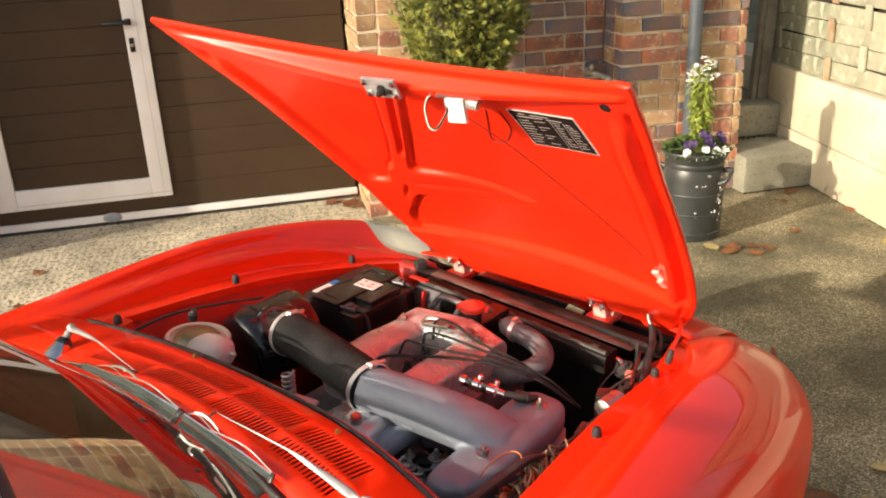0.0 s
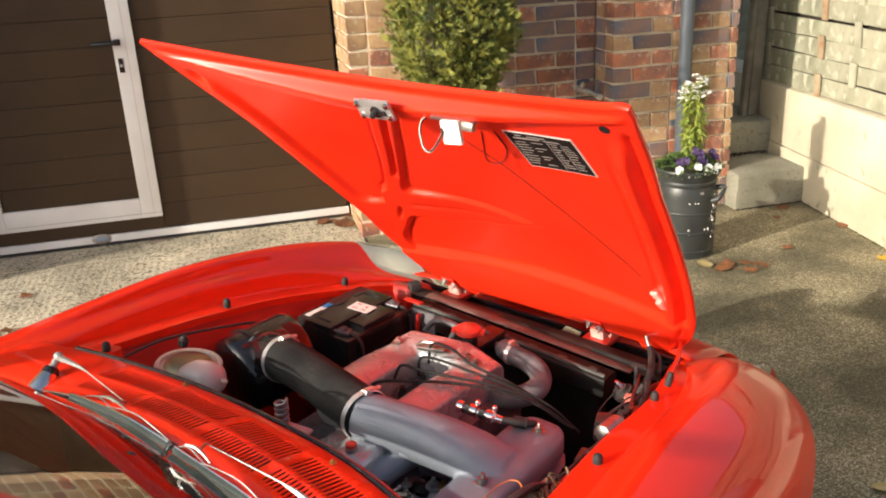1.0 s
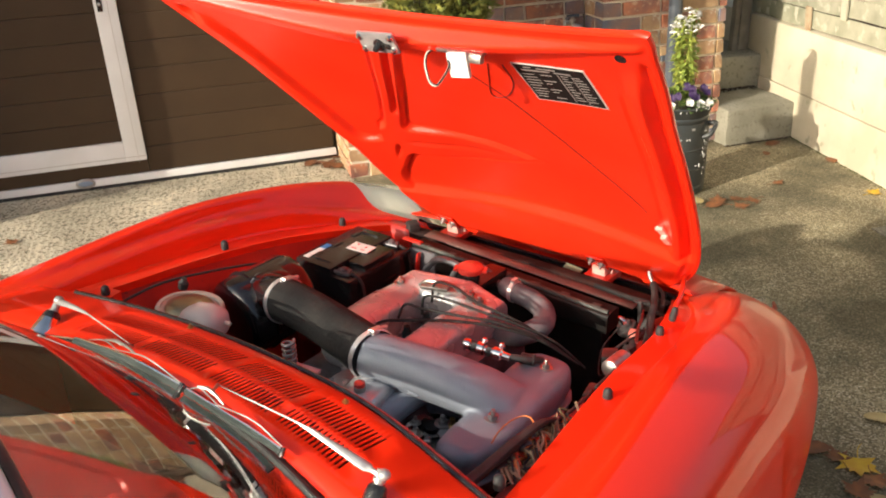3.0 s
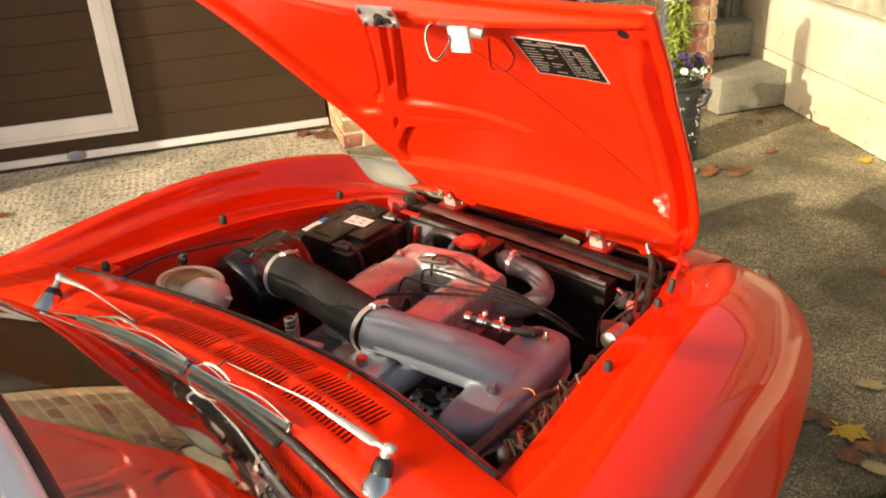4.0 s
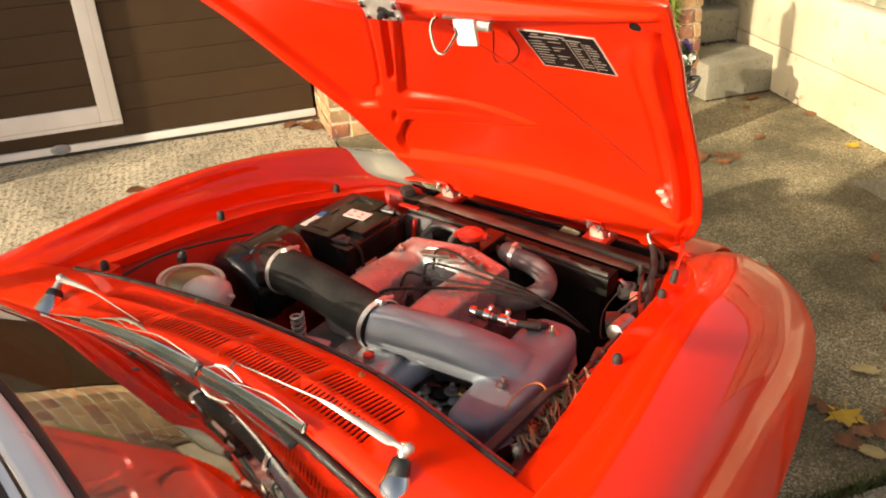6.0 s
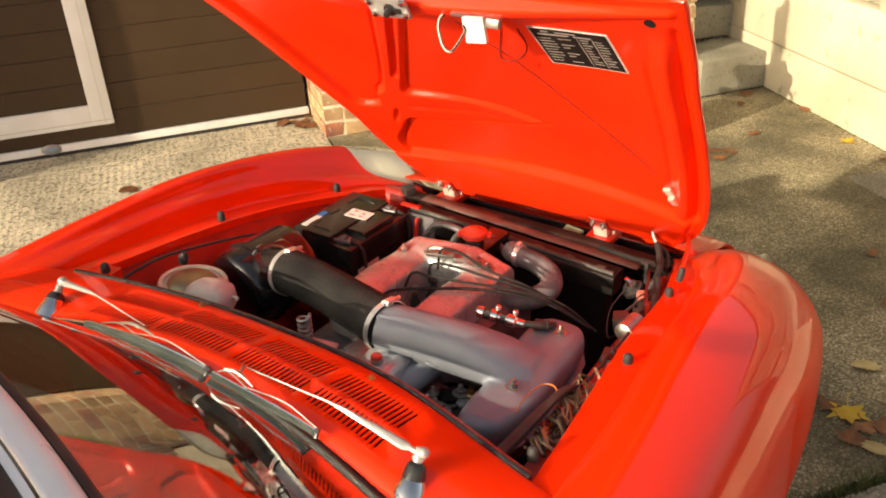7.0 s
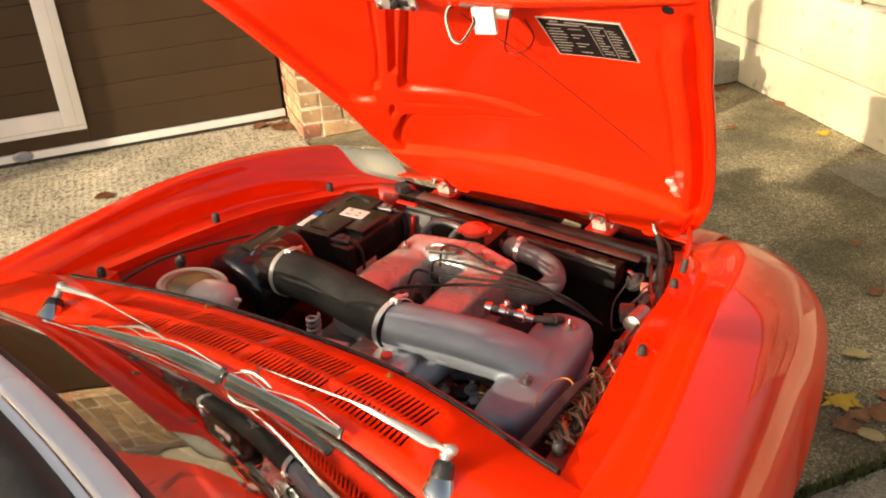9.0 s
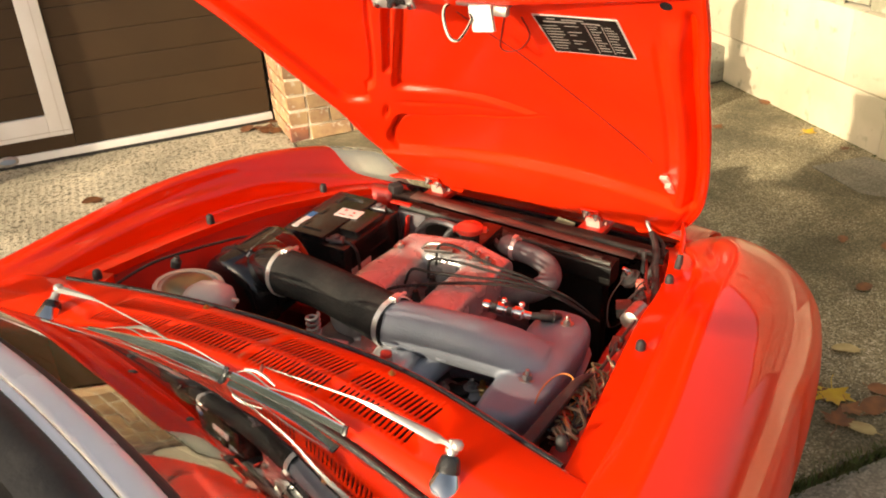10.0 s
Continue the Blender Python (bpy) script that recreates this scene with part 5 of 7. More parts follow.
ring_loft(bm, [oval((u, v, w), (0, 1, -0.04), ru, rw, 36, 3.4) for v, u, ru, rw, w in CHAMBER])
plenum = part("intake_plenum", bm, ALLOY, car, "grey cast alloy intake plenum", angle=180)
md = plenum.modifiers.new("cast", "REMESH")
md.mode, md.voxel_size, md.use_smooth_shade = "VOXEL", 0.0040, True
md = plenum.modifiers.new("soft", "SMOOTH")
md.factor, md.iterations = 0.5, 9
bm = bmesh.new()
ring_loft(bm, [oval((u, v, w - 0.036), (0, 1, -0.04), ru + 0.004, 0.0035, 36, 3.4) for v, u, ru, rw, w in CHAMBER])
part("plenum_flange", bm, ALLOY, plenum, "grey plenum base flange")
bm = bmesh.new()
ring_loft(bm, [oval((u, v, w - 0.058), (0, 1, -0.04), ru * 0.96, 0.020, 36, 3.4) for v, u, ru, rw, w in CHAMBER[1:-1]])
part("plenum_base", bm, ALLOY_DARK, plenum, "dark plenum base casting")
bm = bmesh.new()
box(bm, (0.150, -0.152, 0.7205), (0.020, 0.010, 0.006), (0, 10, 15), 0.002)
part("casting_boss", bm, ALLOY, plenum)
for p, r in (((0.301, -0.128, 0.716), 0.0085), ((0.292, 0.062, 0.711), 0.0075)):
    bm = bmesh.new()
    hexbolt(bm, p, (0, 0.08, 1), r, 0.008, 0.009)
    part("plenum_nut", bm, STEEL, plenum)
# rubber intake hose and its clips
bm = bmesh.new()
tube(bm, [(-0.272, -0.064, 0.734), (-0.22, -0.074, 0.741), (-0.14, -0.094, 0.750), (-0.05, -0.118, 0.756), (0.050, -0.142, 0.757)], [0.0475, 0.046, 0.045, 0.0455, 0.0475], 32, 8)
hose = part("intake_hose", bm, HOSE, car, "thick black rubber intake hose")
for c, ax, r in (((0.047, -0.141, 0.757), (1, -0.26, 0.0), 0.0485), ((-0.261, -0.066, 0.7355), (1, -0.18, 0.12), 0.0485)):
    bm = bmesh.new()
    ax = Vector(ax).normalized()
    lathe(bm, Vector(c) - ax * 0.006, ax, [(0, r), (0.001, r + 0.0015), (0.011, r + 0.0015), (0.012, r), (0.006, r - 0.002)], 40)
    q = Vector(c) + Vector((0, 0.012, r - 0.004))
    box(bm, q, (0.014, 0.034, 0.010), (-14, 0, 8), 0.002)
    cyl(bm, q + Vector((0, -0.02, 0.004)), q + Vector((0, 0.028, -0.006)), 0.0042, seg=10)
    part("hose_clip", bm, CLIP, hose, "bright worm-drive hose clip")
# air filter housing
bm = bmesh.new()
AF0, AFX = Vector((-0.392, -0.106, 0.660)), Vector((0.14, 1.0, 0.10)).normalized()
lathe(bm, AF0, AFX, [(-0.004, 0.03), (0.0, 0.070), (0.006, 0.084), (0.016, 0.089), (0.050, 0.090), (0.052, 0.095), (0.060, 0.095), (0.062, 0.090), (0.150, 0.090), (0.165, 0.087), (0.174, 0.076), (0.178, 0.03)], 48)
tube(bm, [(-0.370, -0.030, 0.690), (-0.330, -0.046, 0.716), (-0.300, -0.056, 0.728), (-0.262, -0.066, 0.7355)], [0.050, 0.050, 0.047, 0.044], 28, 5)
box(bm, (-0.335, -0.030, 0.752), (0.050, 0.070, 0.012), (0, 24, 8), 0.004)
af = part("air_filter_housing", bm, mat("gloss_black_enamel", (0.010, 0.010, 0.012), 0.16, 0.0, (0.016, 0.015, 0.016), 20, coat=0.6), car, "gloss black air filter housing", angle=50)
for an in (72,):
    bm = bmesh.new()
    out = Vector((math.cos(radians(an)), 0, math.sin(radians(an))))
    c = AF0 + AFX * 0.056 + out * 0.0975
    tube(bm, [c - AFX * 0.022 - out * 0.006, c - AFX * 0.010 + out * 0.002, c + AFX * 0.010 + out * 0.003, c + AFX * 0.024 - out * 0.006], 0.0018, 6, 5)
    box(bm, c + out * 0.001, (0.012, 0.016, 0.004), (0, 90 - an, 0), 0.001)
    part("filter_clip", bm, STEEL, af)
# brake booster, reservoir
BO, BAX = Vector((-0.376, -0.218, 0.748)), Vector((0.05, 0.10, 0.99))
bm = bmesh.new()
lathe(bm, BO, BAX, [(-0.06, 0.050), (-0.055, 0.060), (0.0, 0.062), (0.004, 0.062), (0.000, 0.054), (0.002, 0.052), (0.011, 0.046), (0.018, 0.034), (0.021, 0.018), (0.022, 0.004)], 48)
boost = part("brake_booster", bm, ZINC, car, "gold-passivated brake servo drum")
bm = bmesh.new()
lathe(bm, BO, BAX, [(-0.006, 0.062), (-0.004, 0.067), (0.005, 0.068), (0.010, 0.065), (0.009, 0.058), (0.004, 0.057)], 48)
part("booster_rim", bm, CREAM, boost)
bm = bmesh.new()
lathe(bm, (-0.455, -0.175, 0.752), (0.2, 0.2, 1), [(0, 0.010), (0.014, 0.011), (0.018, 0.007), (0.024, 0.006)], 14)
part("booster_valve", bm, RUBBER, boost)
bm = bmesh.new()
ring_loft(bm, [oval((-0.336, -0.256, 0.760), (1, 0.15, 0), 0.012, 0.012), oval((-0.331, -0.255, 0.762), (1, 0.15, 0), 0.026, 0.022), oval((-0.312, -0.252, 0.766), (1, 0.15, 0), 0.034, 0.029, power=2.3), oval((-0.282, -0.247, 0.768), (1, 0.15, 0), 0.036, 0.031, power=2.4),
               oval((-0.258, -0.243, 0.766), (1, 0.15, 0), 0.033, 0.028, power=2.4), oval((-0.247, -0.241, 0.764), (1, 0.15, 0), 0.022, 0.020, power=2.3), oval((-0.244, -0.240, 0.764), (1, 0.15, 0), 0.010, 0.010)])
res = part("fluid_reservoir", bm, mat("milky_plastic", (0.60, 0.56, 0.52), 0.36, 0.0, (0.54, 0.49, 0.45), 12, bump=0.02), car, "milky plastic fluid reservoir", angle=80)
bm = bmesh.new()
cyl(bm, (-0.252, -0.236, 0.770), (-0.234, -0.231, 0.768), 0.004, seg=8)
tube(bm, [(-0.288, -0.248, 0.745), (-0.29, -0.24, 0.68), (-0.30, -0.22, 0.58)], 0.008, 10)
part("reservoir_pipe", bm, CREAM, res)
BAT = Vector((-0.0275, 0.014, -0.0205))


def batpart(name, bm, material, parent, label=""):
    bmesh.ops.translate(bm, verts=list(bm.verts), vec=BAT)
    return part(name, bm, material, parent, label)


# battery
bm = bmesh.new()
box(bm, (-0.332, 0.236, 0.620), (0.174, 0.226, 0.17), bevel=0.006)
bat = batpart("battery", bm, BLACK, car, "black car battery with white and blue labels")
bm = bmesh.new()
box(bm, (-0.362, 0.236, 0.711), (0.112, 0.222, 0.022), bevel=0.004)
box(bm, (-0.278, 0.240, 0.7095), (0.052, 0.110, 0.021), bevel=0.003)
box(bm, (-0.249, 0.236, 0.690), (0.010, 0.218, 0.018), bevel=0.003)
for k in range(3):
    box(bm, (-0.385, 0.165 + 0.07 * k, 0.7225), (0.012, 0.03, 0.003), bevel=0.001)
box(bm, (-0.354, 0.150, 0.7235), (0.05, 0.004, 0.004), bevel=0.001)
box(bm, (-0.354, 0.322, 0.7235), (0.05, 0.004, 0.004), bevel=0.001)
box(bm, (-0.2432, 0.262, 0.655), (0.003, 0.075, 0.006), bevel=0.001)
batpart("battery_lid", bm, BLACK, bat)
bm = bmesh.new()
box(bm, (-0.322, 0.252, 0.7225), (0.062, 0.040, 0.0012), (0, 0, 4))
batpart("lid_label", bm, WHITE, bat, "white lid label")
bm = bmesh.new()
for x, y, w, h in ((-0.338, 0.262, 0.008, 0.005), (-0.310, 0.243, 0.012, 0.003), (-0.334, 0.240, 0.016, 0.003), (-0.312, 0.258, 0.006, 0.006)):
    box(bm, (x, y, 0.7234), (w, h, 0.0008), (0, 0, 4))
batpart("lid_print", bm, REDLABEL, bat)
bm = bmesh.new()
box(bm, (-0.398, 0.170, 0.7225), (0.016, 0.060, 0.0012))
batpart("side_label", bm, WHITE, bat)
bm = bmesh.new()
box(bm, (-0.3985, 0.208, 0.7227), (0.016, 0.026, 0.0014))
batpart("side_label_blue", bm, BLUE, bat)
bm = bmesh.new()
box(bm, (-0.2442, 0.182, 0.625), (0.0014, 0.075, 0.040))
batpart("front_label", bm, WHITE, bat)
bm = bmesh.new()
box(bm, (-0.2432, 0.190, 0.622), (0.0010, 0.050, 0.020))
batpart("front_label_red", bm, REDLABEL, bat)
for x, y in ((-0.284, 0.150), (-0.290, 0.330)):
    bm = bmesh.new()
    lathe(bm, (x, y, 0.700), (0, 0, 1), [(0, 0.010), (0.020, 0.009), (0.022, 0.006)], 14)
    box(bm, (x, y, 0.710), (0.034, 0.020, 0.012), (0, 0, 20), 0.003)
    cyl(bm, (x - 0.02, y - 0.012, 0.712), (x + 0.022, y - 0.006, 0.712), 0.004, seg=8)
    term = batpart("terminal", bm, ALLOY_DARK, bat, "dull lead terminal clamp")
    bm = bmesh.new()
    tube(bm, [(x + 0.01, y, 0.708), (x + 0.030, y + 0.004, 0.708), (x + 0.048, y + 0.01, 0.68), (x + 0.05, y + 0.01, 0.60)], 0.004, 8)
    batpart("battery_cable", bm, RUBBER, term)
bm = bmesh.new()
box(bm, (-0.226, 0.345, 0.64), (0.006, 0.014, 0.12), (0, 8, 0), 0.002)
box(bm, (-0.24, 0.352, 0.725), (0.055, 0.014, 0.006), bevel=0.002)
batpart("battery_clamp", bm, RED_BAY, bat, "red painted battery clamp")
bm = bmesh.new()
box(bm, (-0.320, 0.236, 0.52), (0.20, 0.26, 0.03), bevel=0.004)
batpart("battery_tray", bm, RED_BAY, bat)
# cam cover: two ridges with the plug valley between
bm = bmesh.new()
for c, r, w, back in ((-0.110, 0.045, 0.690, 0.150), (0.060, 0.042, 0.690, 0.0)):
    ring_loft(bm, [oval((c + 0.012, back - 0.256, w - 0.010), (0, 1, -0.05), r * 0.4, 0.016, power=2.4), oval((c + 0.012, back - 0.246, w - 0.004), (0, 1, -0.05), r * 0.85, 0.032, power=2.6), oval((c + 0.010, back - 0.215, w), (0, 1, -0.05), r, 0.038, power=2.8), oval((c + 0.006, back * 0.6 - 0.14, w + 0.002), (0, 1, -0.05), r, 0.040, power=5), oval((c, 0.05, w), (0, 1, -0.05), r, 0.040, power=5), oval((c, 0.185, w - 0.006), (0, 1, -0.05), r, 0.040, power=3), oval((c, 0.225, w - 0.018), (0, 1, -0.05), r * 0.8, 0.028, power=2.6)])
ring_loft(bm, [oval((-0.14, 0.185, 0.685), (1, 0, 0), 0.045, 0.045, power=3), oval((0.0, 0.20, 0.690), (1, 0, 0), 0.052, 0.046, power=3), oval((0.10, 0.185, 0.680), (1, 0, 0), 0.045, 0.042, power=3)])
ring_loft(bm, [oval((-0.025, -0.22, 0.632), (0, 1, -0.05), 0.06, 0.03, power=4), oval((-0.025, 0.2, 0.620), (0, 1, -0.05), 0.06, 0.03, power=4)])
cover = part("cam_cover", bm, ALLOY_BRIGHT, car, "polished alloy twin-cam cover", angle=180)
md = cover.modifiers.new("cast", "REMESH")
md.mode, md.voxel_size, md.use_smooth_shade = "VOXEL", 0.004, True
md = cover.modifiers.new("soft", "SMOOTH")
md.factor, md.iterations = 0.5, 3
for p, top in (((-0.128, 0.150, 0.724), PINK), ((0.046, 0.168, 0.738), REDLABEL), ((0.078, 0.155, 0.738), STEEL), ((-0.02, 0.225, 0.716), STEEL)):
    bm = bmesh.new()
    hexbolt(bm, p, (0, 0, 1), 0.009, 0.008, 0.006)
    nut = part("cover_nut", bm, STEEL, cover)
    bm = bmesh.new()
    lathe(bm, Vector(p) + Vector((0, 0, 0.006)), (0, 0, 1), [(0, 0.0085), (0.003, 0.008), (0.004, 0.005)], 12)
    part("nut_cap", bm, top, cover)
bm = bmesh.new()
box(bm, (-0.035, 0.155, 0.742), (0.060, 0.030, 0.008), (0, 0, 18), 0.002)
tube(bm, [(-0.075, 0.150, 0.735), (-0.05, 0.150, 0.752), (0.0, 0.165, 0.750), (0.02, 0.17, 0.735)], 0.004, 8)
part("lead_bracket", bm, STEEL, cover)
for v in (-0.02, 0.045, 0.11):
    bm = bmesh.new()
    lathe(bm, (-0.027, v, 0.655), (0, 0, 1), [(0, 0.017), (0.008, 0.017), (0.010, 0.011), (0.030, 0.010), (0.034, 0.007), (0.045, 0.006)], 16)
    part("plug_cap", bm, LEAD, cover, "black plug cap")
# plug leads
for k, pts in enumerate((((-0.062, 0.06, 0.70), (-0.045, 0.065, 0.735), (0.0, 0.068, 0.738), (0.08, 0.082, 0.742), (0.16, 0.110, 0.738), (0.24, 0.150, 0.705), (0.30, 0.175, 0.66)),
                         ((-0.030, 0.10, 0.70), (-0.025, 0.105, 0.742), (0.03, 0.112, 0.748), (0.10, 0.115, 0.746), (0.18, 0.135, 0.732), (0.25, 0.165, 0.70), (0.31, 0.185, 0.65)),
                         ((-0.035, 0.14, 0.71), (-0.028, 0.145, 0.755), (0.02, 0.150, 0.758), (0.09, 0.130, 0.752), (0.17, 0.142, 0.735), (0.25, 0.175, 0.69)),
                         ((-0.075, -0.02, 0.70), (-0.055, 0.0, 0.722), (0.0, 0.03, 0.730), (0.08, 0.065, 0.738), (0.16, 0.10, 0.735), (0.23, 0.140, 0.710), (0.30, 0.165, 0.67)))):
    bm = bmesh.new()
    tube(bm, pts, 0.0030, 8, 7)
    part("plug_lead", bm, LEAD, cover, "black plug lead")
# chromed fuel unions beside the plenum
bm = bmesh.new()
a, b = Vector((0.150, -0.002, 0.747)), Vector((0.236, 0.022, 0.735))
d = (b - a).normalized()
lathe(bm, a, d, [(0, 0.009), (0.004, 0.012), (0.014, 0.012), (0.016, 0.008), (0.026, 0.008), (0.028, 0.013), (0.040, 0.013), (0.042, 0.008), (0.058, 0.008), (0.060, 0.012), (0.074, 0.012), (0.078, 0.008), (0.092, 0.007)], 16)
union = part("fuel_union", bm, CHROME, car, "chromed fuel union with brass nuts")
bm = bmesh.new()
lathe(bm, a + d * 0.017, d, [(0, 0.0105), (0.009, 0.0105)], 6)
lathe(bm, a + d * 0.046, d, [(0, 0.0102), (0.010, 0.0102)], 6)
part("union_nut", bm, RUBBER, union)
bm = bmesh.new()
for p in ((0.185, 0.018, 0.752), (0.215, 0.030, 0.745)):
    lathe(bm, p, (0, 0, 1), [(0, 0.006), (0.005, 0.006), (0.008, 0.004)], 10)
part("union_banjo", bm, CHROME, union)
bm = bmesh.new()
tube(bm, [(0.236, 0.022, 0.735), (0.262, 0.045, 0.728), (0.268, 0.08, 0.71), (0.23, 0.15, 0.66)], 0.007, 10)
lathe(bm, (0.245, 0.050, 0.722), (1, 0.3, 0), [(0, 0.011), (0.026, 0.011)], 8)
part("fuel_hose", bm, RUBBER, union)
# engine mass under the covers
bm = bmesh.new()
box(bm, (-0.02, -0.03, 0.52), (0.30, 0.60, 0.27), bevel=0.03)
box(bm, (0.10, -0.20, 0.56), (0.12, 0.22, 0.16), bevel=0.03)
eng = part("engine_block", bm, ALLOY_DARK, car, "oily dark alloy engine block")
for c, pts, r in ((0, ((0.135, -0.080, 0.690), (0.125, -0.130, 0.690), (0.112, -0.190, 0.676), (0.100, -0.250, 0.640)), [0.026, 0.0255, 0.026, 0.030]),
                  (1, ((0.05, -0.09, 0.645), (0.12, -0.06, 0.640), (0.2, -0.03, 0.635), (0.24, -0.02, 0.63)), [0.030, 0.028, 0.027, 0.03]),
                  (2, ((0.05, 0.03, 0.635), (0.12, 0.045, 0.63), (0.22, 0.05, 0.625)), [0.030, 0.027, 0.03])):
    bm = bmesh.new()
    tube(bm, pts, r, 16, 5)
    part("inlet_runner", bm, ALLOY, eng, "grey alloy inlet runner")
for p, r, h in (((0.200, -0.135, 0.63), 0.030, 0.035), ((0.170, -0.175, 0.62), 0.024, 0.03), ((0.150, -0.235, 0.61), 0.030, 0.04)):
    bm = bmesh.new()
    lathe(bm, p, (0.1, -0.1, 1), [(0, r), (h * 0.5, r), (h * 0.6, r * 0.7), (h * 0.8, r * 0.7), (h, r * 0.35)], 16)
    hexbolt(bm, Vector(p) + Vector((0, 0, h)), (0, 0, 1), 0.009, 0.008, 0.010)
    part("throttle_fitting", bm, ALLOY_DARK, eng)
bm = bmesh.new()
lathe(bm, (0.217, -0.128, 0.656), (0, 0, 1), [(0, 0.014), (0.004, 0.014), (0.005, 0.010), (0.010, 0.010), (0.012, 0.006), (0.024, 0.005)], 14)
part("throttle_nut", bm, BRASS, eng)
bm = bmesh.new()
lathe(bm, (0.073, -0.207, 0.722), (0, 0, 1), [(0, 0.016), (0.003, 0.016), (0.004, 0.011), (0.014, 0.011), (0.016, 0.008)], 14)
bn = part("breather_bolt", bm, STEEL, eng)
bm = bmesh.new()
lathe(bm, (0.073, -0.207, 0.736), (0, 0, 1), [(0, 0.0105), (0.006, 0.010), (0.008, 0.006)], 14)
part("bolt_cap", bm, RADCAP, eng)
# throttle bodies, levers and rods in the gap beside the plenum's lobe
bm = bmesh.new()
box(bm, (0.200, -0.165, 0.632), (0.090, 0.100, 0.040), (0, 0, 10), 0.006)
lathe(bm, (0.188, -0.150, 0.650), (0, 0, 1), [(0, 0.022), (0.006, 0.022), (0.008, 0.016), (0.016, 0.015)], 20)
lathe(bm, (0.160, -0.200, 0.640), (0.3, -0.5, 1), [(0, 0.020), (0.016, 0.020), (0.018, 0.014), (0.026, 0.013)], 20)
throttle = part("throttle_body", bm, BLACK, eng, "black throttle bodies with bright levers")
for a, b, r, m in (((0.150, -0.225, 0.662), (0.215, -0.190, 0.668), 0.0035, STEEL), ((0.160, -0.180, 0.672), (0.150, -0.240, 0.668), 0.003, STEEL), ((0.205, -0.185, 0.664), (0.235, -0.215, 0.650), 0.004, ALLOY_DARK), ((0.140, -0.200, 0.680), (0.175, -0.214, 0.676), 0.005, RUBBER)):
    bm = bmesh.new()
    cyl(bm, a, b, r, seg=10)
    ball(bm, a, r * 1.8, seg=10)
    part("throttle_rod", bm, m, throttle)
for p in ((0.176, -0.178, 0.658), (0.190, -0.205, 0.655), (0.158, -0.160, 0.664)):
    bm = bmesh.new()
    hexbolt(bm, p, (0, 0, 1), 0.006, 0.006, 0.008)
    part("throttle_bolt", bm, STEEL, throttle)
bm = bmesh.new()
box(bm, (0.168, -0.192, 0.668), (0.030, 0.012, 0.004), (0, 0, 35), 0.001)
box(bm, (0.152, -0.215, 0.664), (0.012, 0.034, 0.004), (0, 0, 20), 0.001)
part("throttle_lever", bm, STEEL, throttle)
random.seed(3)
for k in range(14):
    a = Vector((random.uniform(0.06, 0.24), random.uniform(-0.29, -0.05), random.uniform(0.60, 0.64)))
    b = a + Vector((random.uniform(-0.07, 0.07), random.uniform(-0.07, 0.07), random.uniform(-0.02, 0.03)))
    bm = bmesh.new()
    tube(bm, [a, (a + b) / 2 + Vector((0, 0, random.uniform(-0.01, 0.02))), b], random.uniform(0.003, 0.007), 8, 5)
    part("linkage_rod", bm, random.choice((STEEL, RUBBER, BLACK, BLACK)), eng)
# return spring and bracket on the bulkhead
bm = bmesh.new()
turns = 4.2
tube(bm, [(-0.018 + 0.0105 * math.cos(a), -0.279 + 0.0105 * math.sin(a), 0.790 + 0.042 * a / (2 * math.pi * turns)) for a in np.linspace(0, 2 * math.pi * turns, 60)], 0.0027, 7, 1)
part("return_spring", bm, mat("dark_spring_steel", (0.24, 0.24, 0.25), 0.35, 0.6, (0.15, 0.15, 0.155), 40), car, "dark steel coil spring on the bulkhead")
bm = bmesh.new()
box(bm, (0.008, -0.283, 0.784), (0.066, 0.034, 0.006), (0, 4, 14), 0.002)
cyl(bm, (-0.018, -0.279, 0.784), (-0.018, -0.279, 0.60), 0.008)
box(bm, (0.055, -0.29, 0.745), (0.05, 0.012, 0.05), (0, 0, 10), 0.002)
part("spring_bracket", bm, mat("pale_bracket", (0.42, 0.33, 0.33), 0.5, 0.1, (0.32, 0.24, 0.24), 30, bump=0.1), car)
# radiator: top tank, frame, cap, hose
bm = bmesh.new()
ring_loft(bm, [oval((x, 0.400 - 0.02 * x, 0.650 - 0.030 * x), (1, 0, 0), 0.028, 0.025, 24, 7) for x in (-0.285, -0.275, 0.255, 0.265)])
box(bm, (-0.01, 0.42, 0.45), (0.50, 0.045, 0.36), bevel=0.006)
rad = part("radiator", bm, mat("dusty_black_tank", (0.009, 0.009, 0.009), 0.5, 0.0, (0.020, 0.018, 0.016), 14, bump=0.25, bump_scale=60, ior=1.3), car, "black painted radiator with a dusty top tank")
bm = bmesh.new()
sheet(bm, lambda s, t: Vector((-0.29 + 0.58 * s, 0.438 + 0.040 * t, 0.686 - 0.024 * s)), 14, 2)
thick(part("radiator_panel", bm, mat("dusty_dark_panel", (0.15, 0.062, 0.050), 0.5, 0.0, (0.095, 0.06, 0.05), 18, bump=0.2), rad), 0.003)
bm = bmesh.new()
tube(bm, [(-0.28, 0.385, 0.688), (0.0, 0.382, 0.680), (0.26, 0.380, 0.668)], 0.006, 8, 6)
for k in range(7):
    box(bm, (-0.24 + k * 0.078, 0.386, 0.690 - k * 0.003), (0.022, 0.014, 0.008), bevel=0.002)
part("tank_seam", bm, mat("dull_seam", (0.07, 0.075, 0.065), 0.6, 0.2, (0.04, 0.042, 0.038), 30, bump=0.2), rad)
bm = bmesh.new()
lathe(bm, (-0.026, 0.272, 0.700), (0, 0, 1), [(0, 0.020), (0.028, 0.020), (0.030, 0.026)], 20)
